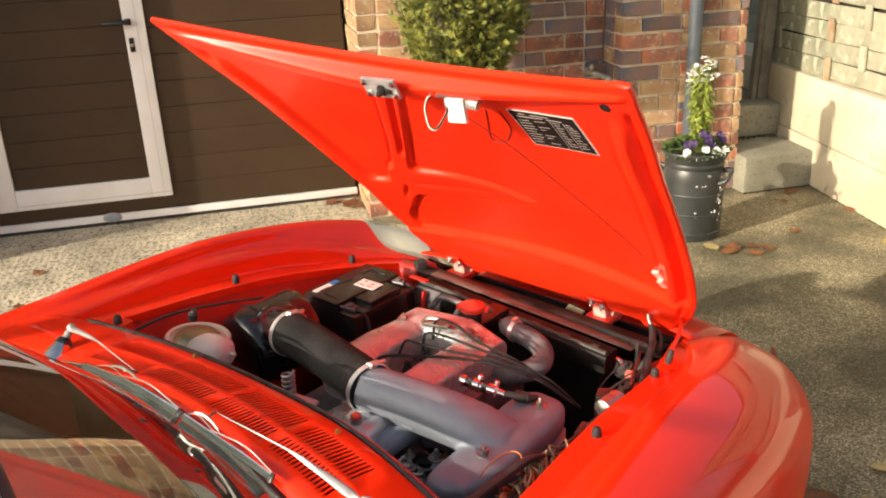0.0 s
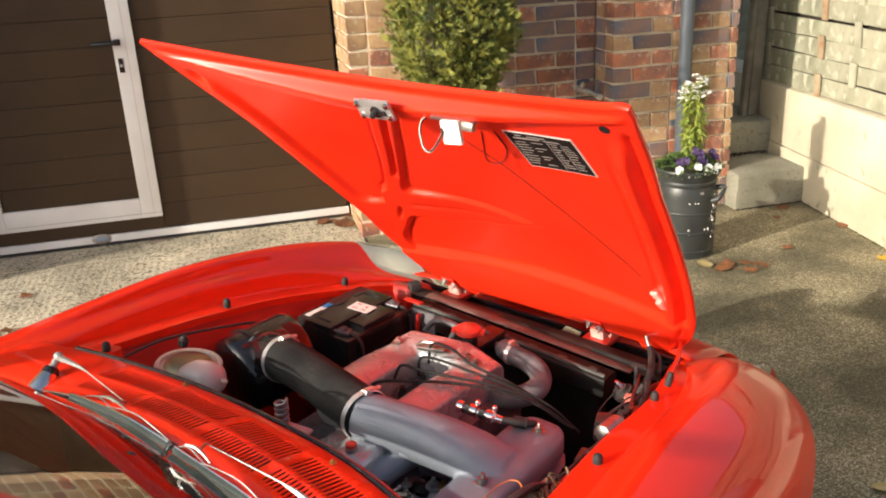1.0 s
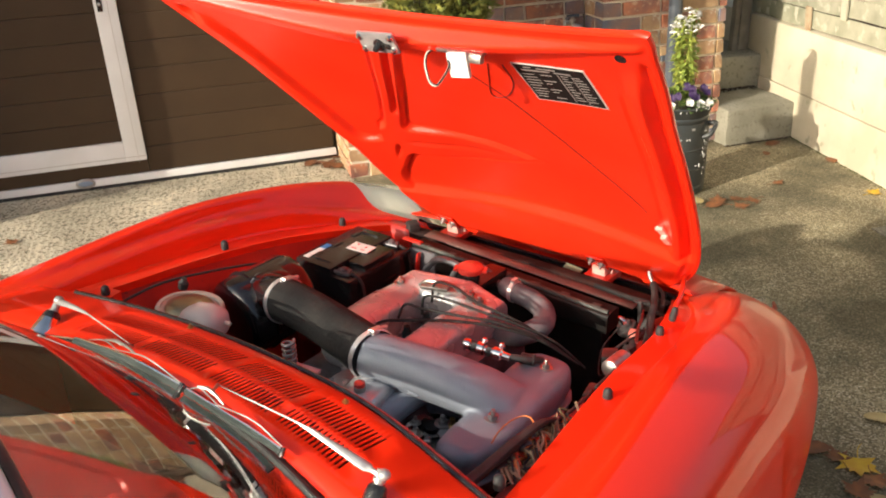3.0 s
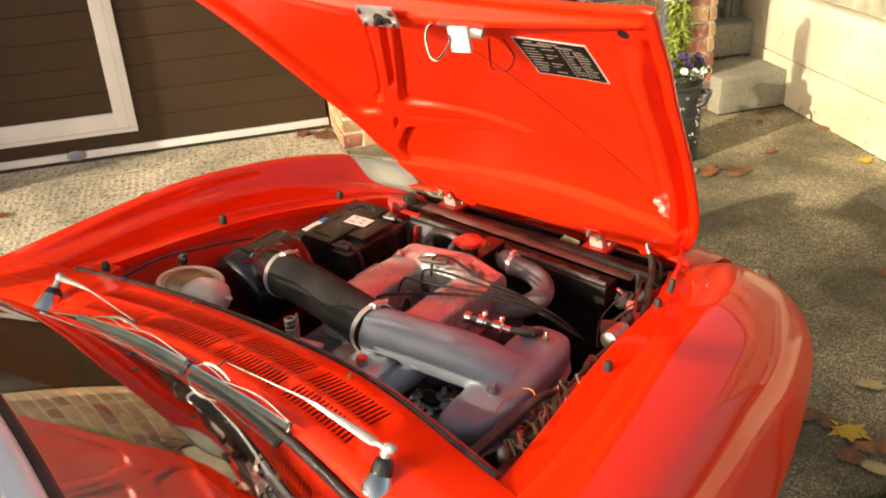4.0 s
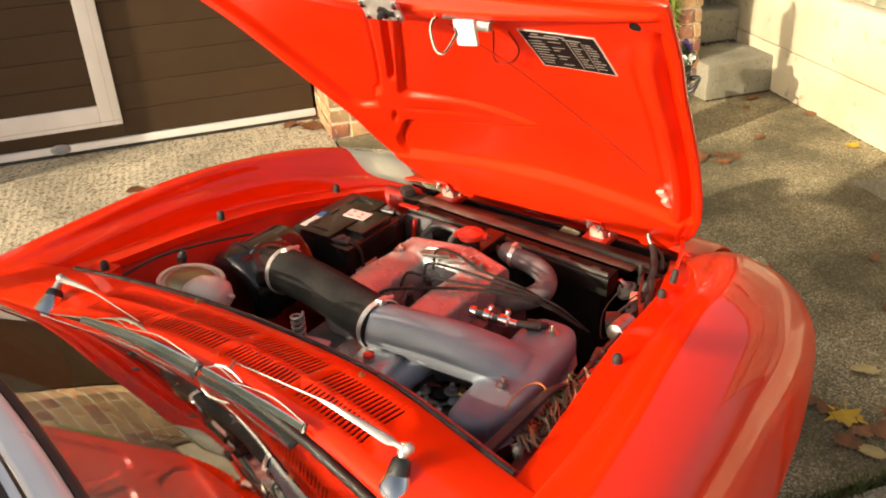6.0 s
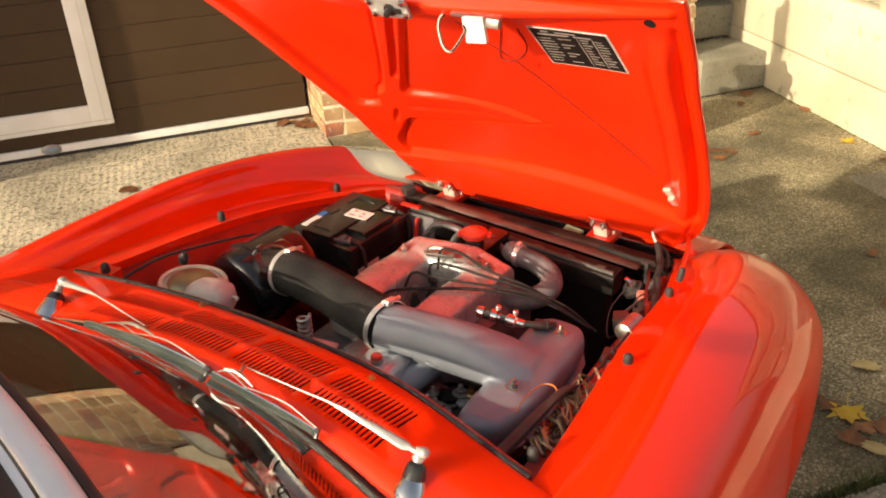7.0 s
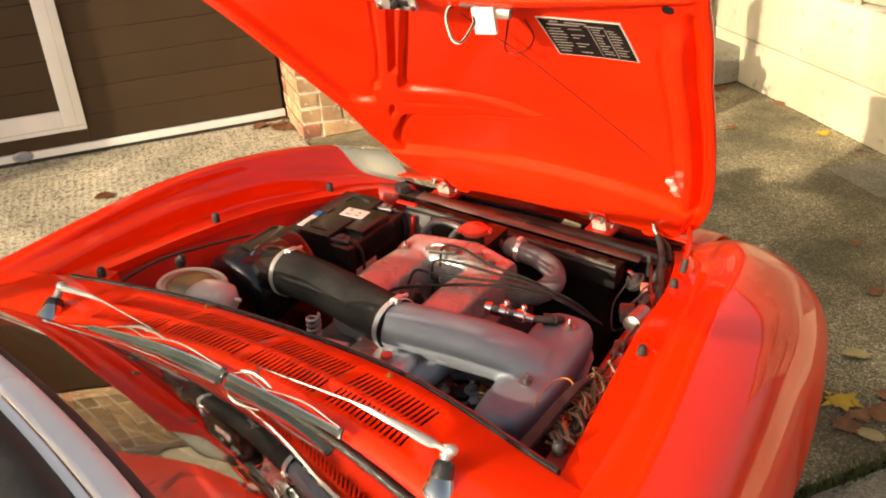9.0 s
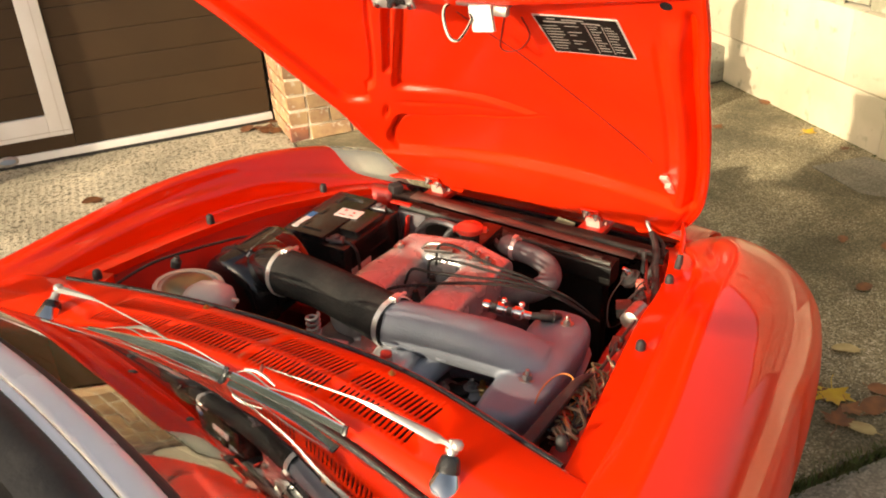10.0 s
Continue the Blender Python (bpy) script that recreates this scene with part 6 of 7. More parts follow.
box(bm, (-0.026, 0.325, 0.685), (0.05, 0.12, 0.03), bevel=0.008)
part("filler_neck", bm, BLACK, rad)
bm = bmesh.new()
lathe(bm, (-0.026, 0.270, 0.732), (0, 0, 1), [(0, 0.028), (0.004, 0.030), (0.011, 0.029), (0.014, 0.025), (0.016, 0.016), (0.019, 0.012), (0.020, 0.004)], 28)
for an in (25, 205):
    c = Vector((-0.026 + 0.031 * math.cos(radians(an)), 0.270 + 0.031 * math.sin(radians(an)), 0.736))
    box(bm, c, (0.012, 0.022, 0.007), (0, 0, an), 0.002)
cap = part("radiator_cap", bm, RADCAP, rad, "red radiator filler cap")
bm = bmesh.new()
box(bm, (-0.024, 0.270, 0.7526), (0.003, 0.011, 0.0008), (0, 0, -35))
box(bm, (-0.024, 0.276, 0.7526), (0.011, 0.003, 0.0008), (0, 0, -35))
part("cap_mark", bm, BRASS, cap)
bm = bmesh.new()
tube(bm, [(0.040, 0.318, 0.692), (0.066, 0.304, 0.694), (0.115, 0.300, 0.690), (0.158, 0.280, 0.684), (0.176, 0.242, 0.675), (0.155, 0.206, 0.664), (0.115, 0.194, 0.656), (0.075, 0.196, 0.650)], [0.023, 0.0225, 0.023, 0.0235, 0.024, 0.0235, 0.024, 0.024], 20, 7)
ch = part("coolant_hose", bm, GREYHOSE, rad, "grey bent coolant hose")
bm = bmesh.new()
lathe(bm, (0.062, 0.306, 0.694), (1, -0.05, 0), [(0, 0.024), (0.001, 0.0255), (0.010, 0.0255), (0.011, 0.024)], 24)
box(bm, (0.067, 0.305, 0.721), (0.010, 0.018, 0.008), bevel=0.002)
part("hose_clip", bm, CLIP, ch)
bm = bmesh.new()
lathe(bm, (0.090, 0.195, 0.653), (1, 0, 0), [(0, 0.0245), (0.001, 0.026), (0.010, 0.026), (0.011, 0.0245)], 24)
part("hose_clip", bm, CLIP, ch)
# fan cowl arc and pipes at the battery side
bm = bmesh.new()
tube(bm, [(-0.06 + 0.085 * math.cos(a), 0.345, 0.60 + 0.105 * math.sin(a)) for a in np.linspace(0.6, 3.0, 12)], 0.007, 8, 3)
tube(bm, [(-0.20, 0.33, 0.66), (-0.16, 0.325, 0.70), (-0.10, 0.32, 0.705), (-0.06, 0.31, 0.69)], 0.008, 8, 5)
part("fan_cowl", bm, ALLOY_DARK, rad, "dull metal fan cowl ring")
bm = bmesh.new()
box(bm, (-0.245, 0.375, 0.635), (0.075, 0.008, 0.09), (0, 0, 4), 0.003)
part("side_plate", bm, GREYHOSE, rad)
# cable along the far inner wing
bm = bmesh.new()
tube(bm, [(-0.50, -0.30, 0.757), (-0.495, -0.20, 0.762), (-0.475, -0.10, 0.752), (-0.455, 0.0, 0.735), (-0.44, 0.06, 0.720)], 0.0030, 8, 6)
part("bay_cable", bm, RUBBER, bay, "black cable clipped to the inner wing")
bm = bmesh.new()
box(bm, (-0.352, 0.470, 0.684), (0.034, 0.03, 0.022), (0, 0, -30), 0.004)
part("gutter_block", bm, RUBBER, bay, "black foam block in the gutter corner")
# right inner wing: horn, ignition parts, loom
bm = bmesh.new()
lathe(bm, (0.313, 0.372, 0.646), (-0.5, -0.3, 0.8), [(0, 0.022), (0.010, 0.024), (0.012, 0.018), (0.020, 0.016), (0.022, 0.008), (0.030, 0.006)], 18)
horn = part("coil_cap", bm, RUBBER, bay, "black cap with a bright terminal")
bm = bmesh.new()
lathe(bm, (0.305, 0.368, 0.662), (-0.5, -0.3, 0.8), [(0, 0.010), (0.008, 0.009), (0.020, 0.004)], 12)
part("terminal_stud", bm, CHROME, horn)
bm = bmesh.new()
box(bm, (0.330, 0.385, 0.690), (0.008, 0.008, 0.055), (4, 0, 0), 0.002)
box(bm, (0.330, 0.385, 0.715), (0.026, 0.006, 0.006), (0, 0, 30), 0.001)
part("wing_nut_bolt", bm, RUBBER, bay)
bm = bmesh.new()
lathe(bm, (0.386, 0.128, 0.706), (0.1, 1, 0.0), [(0, 0.010), (0.004, 0.018), (0.055, 0.018), (0.060, 0.010), (0.070, 0.006)], 18)
part("fuel_filter", bm, STEEL, bay, "silver fuel filter canister")
bm = bmesh.new()
tube(bm, [(0.300, 0.36, 0.66), (0.290, 0.30, 0.63), (0.310, 0.25, 0.60), (0.345, 0.225, 0.635), (0.366, 0.20, 0.655)], 0.0016, 7, 6)
tube(bm, [(0.36, 0.24, 0.66), (0.35, 0.29, 0.685), (0.37, 0.33, 0.69)], 0.0018, 7, 6)
part("thin_cable", bm, RUBBER, bay)
bm = bmesh.new()
lathe(bm, (0.350, 0.372, 0.655), (-0.5, -0.3, 0.7), [(0, 0.026), (0.016, 0.026), (0.017, 0.020), (0.006, 0.019)], 20)
part("horn_ring", bm, BLACK, bay)
bm = bmesh.new()
tube(bm, [(0.36, 0.40, 0.69), (0.335, 0.425, 0.692), (0.28, 0.43, 0.69), (0.20, 0.43, 0.695)], 0.006, 8, 5)
part("front_loom", bm, HOSE, bay)
bm = bmesh.new()
box(bm, (0.085, 0.532, 0.655), (0.05, 0.03, 0.006), (24, 0, -12), 0.002)
box(bm, (0.135, 0.515, 0.648), (0.05, 0.028, 0.006), (24, 0, -6), 0.002)
box(bm, (0.11, 0.518, 0.640), (0.12, 0.014, 0.006), (10, 0, -10), 0.002)
part("grille_stay", bm, mat("olive_bracket", (0.30, 0.30, 0.20), 0.55, 0.0, (0.20, 0.20, 0.13), 30, bump=0.1), bay, "olive metal grille stay")
# small connectors and a relay on the right-hand ledge
for p, size, turn, m in (((0.352, 0.205, 0.682), (0.030, 0.034, 0.022), 20, BLACK), ((0.372, 0.245, 0.682), (0.018, 0.020, 0.020), -15, RUBBER), ((0.362, 0.285, 0.672), (0.012, 0.026, 0.014), 35, RUBBER), ((0.392, 0.055, 0.700), (0.022, 0.040, 0.018), 8, BLACK), ((0.345, 0.325, 0.668), (0.016, 0.018, 0.024), 10, PINK)):
    bm = bmesh.new()
    box(bm, p, size, (4, -8, turn), 0.003)
    cyl(bm, Vector(p) + Vector((0, -size[1] * 0.5, 0)), Vector(p) + Vector((0.004, -size[1] * 0.5 - 0.012, -0.004)), 0.004, seg=8)
    part("connector", bm, m, bay)
for pts, m in ((((0.352, 0.222, 0.690), (0.362, 0.26, 0.696), (0.372, 0.30, 0.692), (0.358, 0.345, 0.680)), RUBBER), (((0.372, 0.236, 0.690), (0.392, 0.20, 0.702), (0.398, 0.13, 0.712), (0.396, 0.06, 0.712)), RUBBER), (((0.392, 0.05, 0.708), (0.402, 0.0, 0.722), (0.404, -0.06, 0.728)), RUBBER), (((0.33, 0.40, 0.688), (0.345, 0.36, 0.690), (0.36, 0.31, 0.694), (0.385, 0.25, 0.704)), LEAD_RED)):
    bm = bmesh.new()
    tube(bm, pts, 0.003, 7, 6)
    part("bay_wire", bm, m, bay)
# wiring loom beside the plenum
random.seed(17)
LOOM = (("beige", (0.36, 0.28, 0.17)), ("tan", (0.25, 0.185, 0.11)), ("red", (0.55, 0.06, 0.03)), ("orange", (0.62, 0.20, 0.05)), ("olive", (0.14, 0.14, 0.07)), ("dark", (0.025, 0.025, 0.025)))
LOOM_M = [mat(n + "_wire", c, 0.5) for n, c in LOOM]
LOOM_A, LOOM_B = Vector((0.420, -0.262, 0.735)), Vector((0.406, -0.04, 0.712))
for k in range(11):
    f = random.uniform(0.0, 0.62)
    mid = LOOM_A.lerp(LOOM_B, f) + Vector((random.uniform(-0.006, 0.006), 0, random.uniform(-0.004, 0.006)))
    bm = bmesh.new()
    r, lean, a0 = random.uniform(0.010, 0.020), random.uniform(-0.9, 0.9), random.uniform(-0.6, 0.8)
    tube(bm, [mid + Vector((r * math.cos(a), lean * r * math.sin(a) + 0.004 * a, r * 0.8 * math.sin(a))) for a in np.linspace(a0, a0 + random.uniform(3.0, 5.0), 9)], random.choice((0.0022, 0.003, 0.0034)), 6, 4)
    part("loom_wire", bm, LOOM_M[(0, 1, 0, 4)[k % 4]], bay)
for k in range(40):
    f = random.uniform(0.0, 0.95)
    mid = LOOM_A.lerp(LOOM_B, f)
    bm = bmesh.new()
    ph, way = random.uniform(0, 6.28), random.uniform(0.4, 1.3)
    pts = [mid + Vector((random.uniform(0.006, 0.024) * math.cos(ph + j * way), -0.045 + 0.016 * j, 0.008 + random.uniform(0.004, 0.018) * math.sin(ph + j * way))) for j in range(6)]
    tube(bm, pts, random.choice((0.0014, 0.0018, 0.0024)), 6, 4)
    part("loom_wire", bm, LOOM_M[(5, 2, 0, 1, 5, 4, 0, 3)[k % 8]], bay)
bm = bmesh.new()
tube(bm, [(0.384, -0.36, 0.758), (0.389, -0.29, 0.758), (0.392, -0.20, 0.756), (0.394, -0.13, 0.748), (0.398, -0.08, 0.725)], [0.020, 0.018, 0.017, 0.014, 0.010], 10, 5, flat=0.5)
part("loom_sleeve", bm, RUBBER, bay, "black sleeve over the loom")
bm = bmesh.new()
tube(bm, [(0.375 + 0.026 * math.cos(a), -0.185 + 0.050 * math.sin(a), 0.745 + 0.012 * math.sin(a)) for a in np.linspace(0.2, 3.6, 10)], 0.0013, 7, 4)
part("loop_wire", bm, LOOM_M[3], bay, "orange wire loop")
bm = bmesh.new()
tube(bm, [(0.415, 0.10, 0.66), (0.405, 0.18, 0.655), (0.39, 0.27, 0.66), (0.375, 0.33, 0.675), (0.35, 0.40, 0.685)], 0.008, 8, 5)
tube(bm, [(0.40, -0.02, 0.66), (0.408, 0.06, 0.672), (0.40, 0.14, 0.668)], 0.013, 8, 5)
part("wing_loom", bm, RUBBER, bay)

# ---- plants ----
POT = GAR @ pose(1.512, -0.80, 0.0, 0, 0, 0) @ Matrix.Diagonal((0.95, 0.95, 0.97, 1))
churn = root("plant_churn", POT, "black milk churn used as a planter", "planter")
bm = bmesh.new()
lathe(bm, (0, 0, 0), (0, 0, 1), [(0, 0.142), (0.008, 0.149), (0.03, 0.150), (0.034, 0.152), (0.040, 0.152), (0.044, 0.150), (0.132, 0.153), (0.136, 0.1555), (0.142, 0.1555), (0.146, 0.153), (0.232, 0.154), (0.236, 0.1565), (0.242, 0.1565), (0.246, 0.1545),
                                 (0.320, 0.156), (0.350, 0.153), (0.372, 0.146), (0.380, 0.150), (0.392, 0.151), (0.400, 0.147), (0.420, 0.155), (0.442, 0.168), (0.452, 0.171), (0.459, 0.168), (0.452, 0.159), (0.40, 0.138)], 48)
part("churn_body", bm, POT_BLACK, churn, angle=14)
for turn in (-52, 128):
    bm = bmesh.new()
    ca, sa = math.cos(math.radians(turn)), math.sin(math.radians(turn))
    tube(bm, [Vector((r * ca - q * sa, r * sa + q * ca, z)) for r, q, z in ((0.146, 0.035, 0.355), (0.182, 0.034, 0.362), (0.194, 0.012, 0.358), (0.194, -0.012, 0.345), (0.184, -0.032, 0.318), (0.148, -0.034, 0.300))], [0.013, 0.012, 0.011, 0.011, 0.012, 0.014], 10, 5)
    ob = part("churn_handle", bm, POT_BLACK, churn)
bm = bmesh.new()
lathe(bm, (0, 0, 0.40), (0, 0, 1), [(0, 0.135), (0.03, 0.13), (0.036, 0.05)], 24)
part("soil", bm, SOIL_GAP_DARK, churn)
random.seed(19)
for k in range(46):
    bm = bmesh.new()
    an, zz = radians(random.gauss(-62, 5)), random.uniform(0.10, 0.34)
    if random.random() < 0.3:
        an, zz = radians(random.uniform(-125, -40)), random.choice((0.452, 0.44, 0.30, 0.16))
    rr = 0.1565 if zz < 0.36 else 0.170
    ball(bm, (rr * math.cos(an), rr * math.sin(an), zz), random.uniform(0.0018, 0.0055), (0.7, 0.7, random.uniform(0.8, 1.8)), 6)
    part("paint_splash", bm, WHITE, churn, "white paint splash")


def leaf_quad(bm, p, d, n, length, width, curl=0.3):
    """A small pointed leaf of four faces."""
    d, n = d.normalized(), n.normalized()
    s = d.cross(n).normalized()
    pts = [p, p + d * length * 0.4 + s * width + n * width * 0.3, p + d * length * 0.45, p + d * length * 0.4 - s * width + n * width * 0.3, p + d * length - n * length * curl * 0.5]
    v = [bm.verts.new(q) for q in pts]
    bm.faces.new((v[0], v[1], v[2]))
    bm.faces.new((v[0], v[2], v[3]))
    bm.faces.new((v[1], v[4], v[2]))
    bm.faces.new((v[2], v[4], v[3]))


def rnd(a, b):
    return random.uniform(a, b)


random.seed(41)
bm = bmesh.new()
for i in range(620):
    a, r = rnd(0, 6.283), 0.165 * math.sqrt(rnd(0, 1))
    p = Vector((r * math.cos(a), r * math.sin(a), 0.44 + 0.065 * (1 - (r / 0.165) ** 2) + rnd(-0.012, 0.02)))
    d = Vector((math.cos(a) + rnd(-0.7, 0.7), math.sin(a) + rnd(-0.7, 0.7), rnd(-0.1, 0.8)))
    leaf_quad(bm, p, d, Vector((rnd(-0.4, 0.4), rnd(-0.4, 0.4), 1)), rnd(0.018, 0.034), rnd(0.006, 0.011))
bedding = solid("bedding_leaves", bm, LEAF_GREEN, "low green pansy foliage filling the churn", "plant", "stuff", POT)


def pansy(x, y, z, material, face):
    bm = bmesh.new()
    f = Vector(face).normalized()
    s = f.cross(Vector((0, 0, 1))).normalized()
    u = s.cross(f)
    for k, (an, r) in enumerate(((90, 0.013), (20, 0.012), (160, 0.012), (235, 0.014), (305, 0.014))):
        c = Vector((x, y, z)) + (s * math.cos(radians(an)) + u * math.sin(radians(an))) * r * 0.7 + f * 0.002 * k
        ring = [c + (s * math.cos(t) + u * math.sin(t)) * r + f * (0.004 * math.sin(2 * t + k)) for t in (2 * math.pi * j / 9 for j in range(9))]
        mid = bm.verts.new(c - f * 0.002)
        vs = [bm.verts.new(q) for q in ring]
        for j in range(9):
            bm.faces.new((mid, vs[j], vs[(j + 1) % 9]))
    fl = solid("pansy", bm, material, "open pansy flower in the churn", "flower", "", POT, "pansies in the churn")
    return fl


for x, y, z, m in ((-0.07, -0.10, 0.512, PETAL_PURPLE), (-0.10, -0.09, 0.505, PETAL_PURPLE), (0.01, -0.10, 0.515, PETAL_PURPLE), (0.02, -0.08, 0.535, PETAL_PURPLE), (0.03, -0.10, 0.500, PETAL_PURPLE), (0.0, -0.06, 0.545, PETAL_PURPLE),
                   (0.105, -0.05, 0.525, PETAL_PURPLE), (0.115, -0.06, 0.505, PETAL_PURPLE), (0.045, -0.125, 0.468, PETAL_WHITE), (0.10, -0.115, 0.465, PETAL_WHITE), (-0.02, -0.13, 0.482, PETAL_WHITE), (0.07, -0.135, 0.455, PETAL_WHITE), (-0.11, -0.11, 0.470, PETAL_WHITE)):
    pansy(x, y, z, m, (-0.5 + rnd(-0.3, 0.3), -1, 0.5 + rnd(-0.2, 0.3)))

tall = root("climbing_flower", POT, "tall pale-flowered plant with yellow-green leaves", "plant")
bm = bmesh.new()
stems = []
for k in range(6):
    a = k * 1.05
    b0 = Vector((0.015 + 0.012 * math.cos(a), 0.0 + 0.012 * math.sin(a), 0.43))
    stem = smooth_path([b0, b0 + Vector((0.02 * math.cos(a), 0.02 * math.sin(a), 0.15)), b0 + Vector((0.03 * math.cos(a + 0.6), 0.03 * math.sin(a + 0.6), 0.30)), b0 + Vector((0.028 * math.cos(a + 1), 0.028 * math.sin(a + 1), 0.40 + 0.012 * k))], 6)
    stems.append(stem)
    tube(bm, stem, 0.0032, 6, 0)
part("stem", bm, LEAF_LIME, tall)
bm = bmesh.new()
for i in range(950):
    st = random.choice(stems)
    p = random.choice(st[2:]) + Vector((rnd(-0.012, 0.012), rnd(-0.012, 0.012), rnd(-0.01, 0.01)))
    a = rnd(0, 6.283)
    leaf_quad(bm, p, Vector((math.cos(a), math.sin(a), rnd(-0.9, 0.6))), Vector((rnd(-0.5, 0.5), rnd(-0.5, 0.5), 1)), rnd(0.024, 0.055), rnd(0.005, 0.010))
part("foliage", bm, LEAF_LIME, tall, "yellow-green narrow leaves")
bm = bmesh.new()
for i in range(110):
    st = random.choice(stems)
    p = st[-1] + Vector((rnd(-0.035, 0.035), rnd(-0.035, 0.035), rnd(-0.075, 0.02)))
    for k in range(4):
        a = rnd(0, 6.283)
        leaf_quad(bm, p, Vector((math.cos(a), math.sin(a), rnd(-0.2, 0.7))), Vector((rnd(-0.5, 0.5), rnd(-0.5, 0.5), 1)), rnd(0.014, 0.024), rnd(0.007, 0.011))
part("blossom", bm, PETAL_WHITE, tall, "white blossom at the top")

# golden conifer in front of the garage wall
SHRUB = GAR @ pose(0.458, -0.37, 0.0)
shrub = root("conifer_shrub", SHRUB, "rounded golden-green conifer shrub beside the garage wall", "shrub")
bm = bmesh.new()
tube(bm, [(0, 0, 0), (0.01, 0, 0.3), (0.0, 0.01, 0.7), (0, 0, 1.5)], [0.035, 0.03, 0.022, 0.006], 10, 5)
for k in range(26):
    a, z = k * 2.4, 0.45 + 0.045 * k
    r = 0.25 * math.sqrt(max(0.05, 1 - ((z - 1.15) / 0.72) ** 2))
    tube(bm, [(0, 0, z - 0.12), (r * 0.5 * math.cos(a), r * 0.5 * math.sin(a), z), (r * math.cos(a), r * math.sin(a), z + 0.10)], [0.010, 0.007, 0.003], 6, 4)
part("trunk", bm, BARK, shrub)


def crown_radius(a, z):
    k = (z - 1.16) / (0.78 if z > 1.16 else 0.43)
    base = 0.292 * math.sqrt(max(0.0, 1 - k * k)) * (1.0 if z > 1.16 else 1 - 0.10 * k * k)
    q = Vector((math.cos(a) * 1.6, math.sin(a) * 1.6, z * 2.6))
    return base * (1 + 0.12 * noise.noise(q * 1.3) + 0.12 * noise.noise(q * 3.1))


# solid core, its dark colour standing in for shade deep in the crown
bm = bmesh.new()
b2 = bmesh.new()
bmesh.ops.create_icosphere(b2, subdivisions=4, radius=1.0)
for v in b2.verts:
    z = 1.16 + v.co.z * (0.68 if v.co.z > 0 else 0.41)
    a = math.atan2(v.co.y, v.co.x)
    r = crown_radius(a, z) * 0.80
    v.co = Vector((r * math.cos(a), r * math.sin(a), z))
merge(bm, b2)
part("inner_mass", bm, THUJA_CORE, shrub, "dark core standing in for shade inside the crown")
random.seed(55)
bm = bmesh.new()
for i in range(17000):
    z = rnd(0.72, 1.90)
    a = rnd(-3.6, 0.4)
    r = crown_radius(a, z)
    if r < 0.03:
        continue
    r *= rnd(0.74, 1.0) * (1 + 0.34 * noise.noise(Vector((a * 6, z * 14, 3))))
    o = Vector((math.cos(a), math.sin(a), 0))
    p = Vector((r * o.x, r * o.y, z))
    # an upright fan of narrow scale-leaf fronds, tips turned outward
    d = (o * rnd(0.3, 1.1) + Vector((rnd(-0.9, 0.9), rnd(-0.9, 0.9), rnd(-0.2, 1.2)))).normalized()
    s = d.cross(o + Vector((rnd(-0.9, 0.9), rnd(-0.9, 0.9), rnd(-0.3, 0.3)))).normalized()
    ln = rnd(0.013, 0.030) * (1.7 if i % 11 == 0 else 1.0)
    for k in (-3, -2, -1, 0, 1, 2, 3):
        dd = (d + s * 0.26 * k).normalized()
        b0 = p + d * ln * 0.10 * (3 - abs(k))
        l2 = ln * (1 - 0.16 * abs(k))
        w = s.cross(dd).cross(dd).normalized() * ln * 0.060
        q = b0 + dd * l2 + o * l2 * 0.12
        bm.faces.new([bm.verts.new(x) for x in (b0 - w * 0.4, b0 + dd * l2 * 0.6 - w, q, b0 + dd * l2 * 0.6 + w)])
part("sprays", bm, THUJA, shrub, "golden-green scale-leaf sprays", normals=False)

# ---- fallen leaves ----


def maple(bm, size):
    """A curled five-lobed leaf with its stalk, lying flat."""
    out = []
    for k, (an, r) in enumerate(((0, 1.0), (16, 0.62), (30, 0.70), (42, 0.50), (58, 0.95), (72, 0.58), (86, 0.62), (98, 0.42), (118, 0.74), (140, 0.40), (165, 0.30))):
        out.append((radians(an), r))
    pts = [(a, r) for a, r in out] + [(-a, r) for a, r in reversed(out[1:])]
    mid = bm.verts.new((0, 0, 0.004))
    vs = []
    for a, r in pts:
        rr = r * size * rnd(0.92, 1.06)
        vs.append(bm.verts.new((rr * math.cos(a), rr * math.sin(a), 0.004 + size * 0.16 * r * r * (0.5 + 0.8 * math.sin(3 * a + 1.0)) + 0.002)))
    for i in range(len(vs)):
        bm.faces.new((mid, vs[i], vs[(i + 1) % len(vs)]))
    tube(bm, [(-0.2 * size, 0, 0.005), (-0.8 * size, 0.05 * size, 0.010), (-1.2 * size, 0.2 * size, 0.006)], size * 0.02, 5, 3)


def oval_leaf(bm, size):
    n = 12
    mid = bm.verts.new((0, 0, 0.008))
    vs = [bm.verts.new((size * math.cos(a), size * 0.64 * math.sin(a) * (1 - 0.25 * math.cos(a)), 0.004 + size * 0.22 * math.sin(a) ** 2 + size * 0.1 * math.cos(2 * a) * rnd(0.2, 1))) for a in (2 * math.pi * j / n for j in range(n))]
    for i in range(n):
        bm.faces.new((mid, vs[i], vs[(i + 1) % n]))
    tube(bm, [(-size, 0, 0.006), (-1.4 * size, 0.1 * size, 0.009)], size * 0.025, 5, 2)


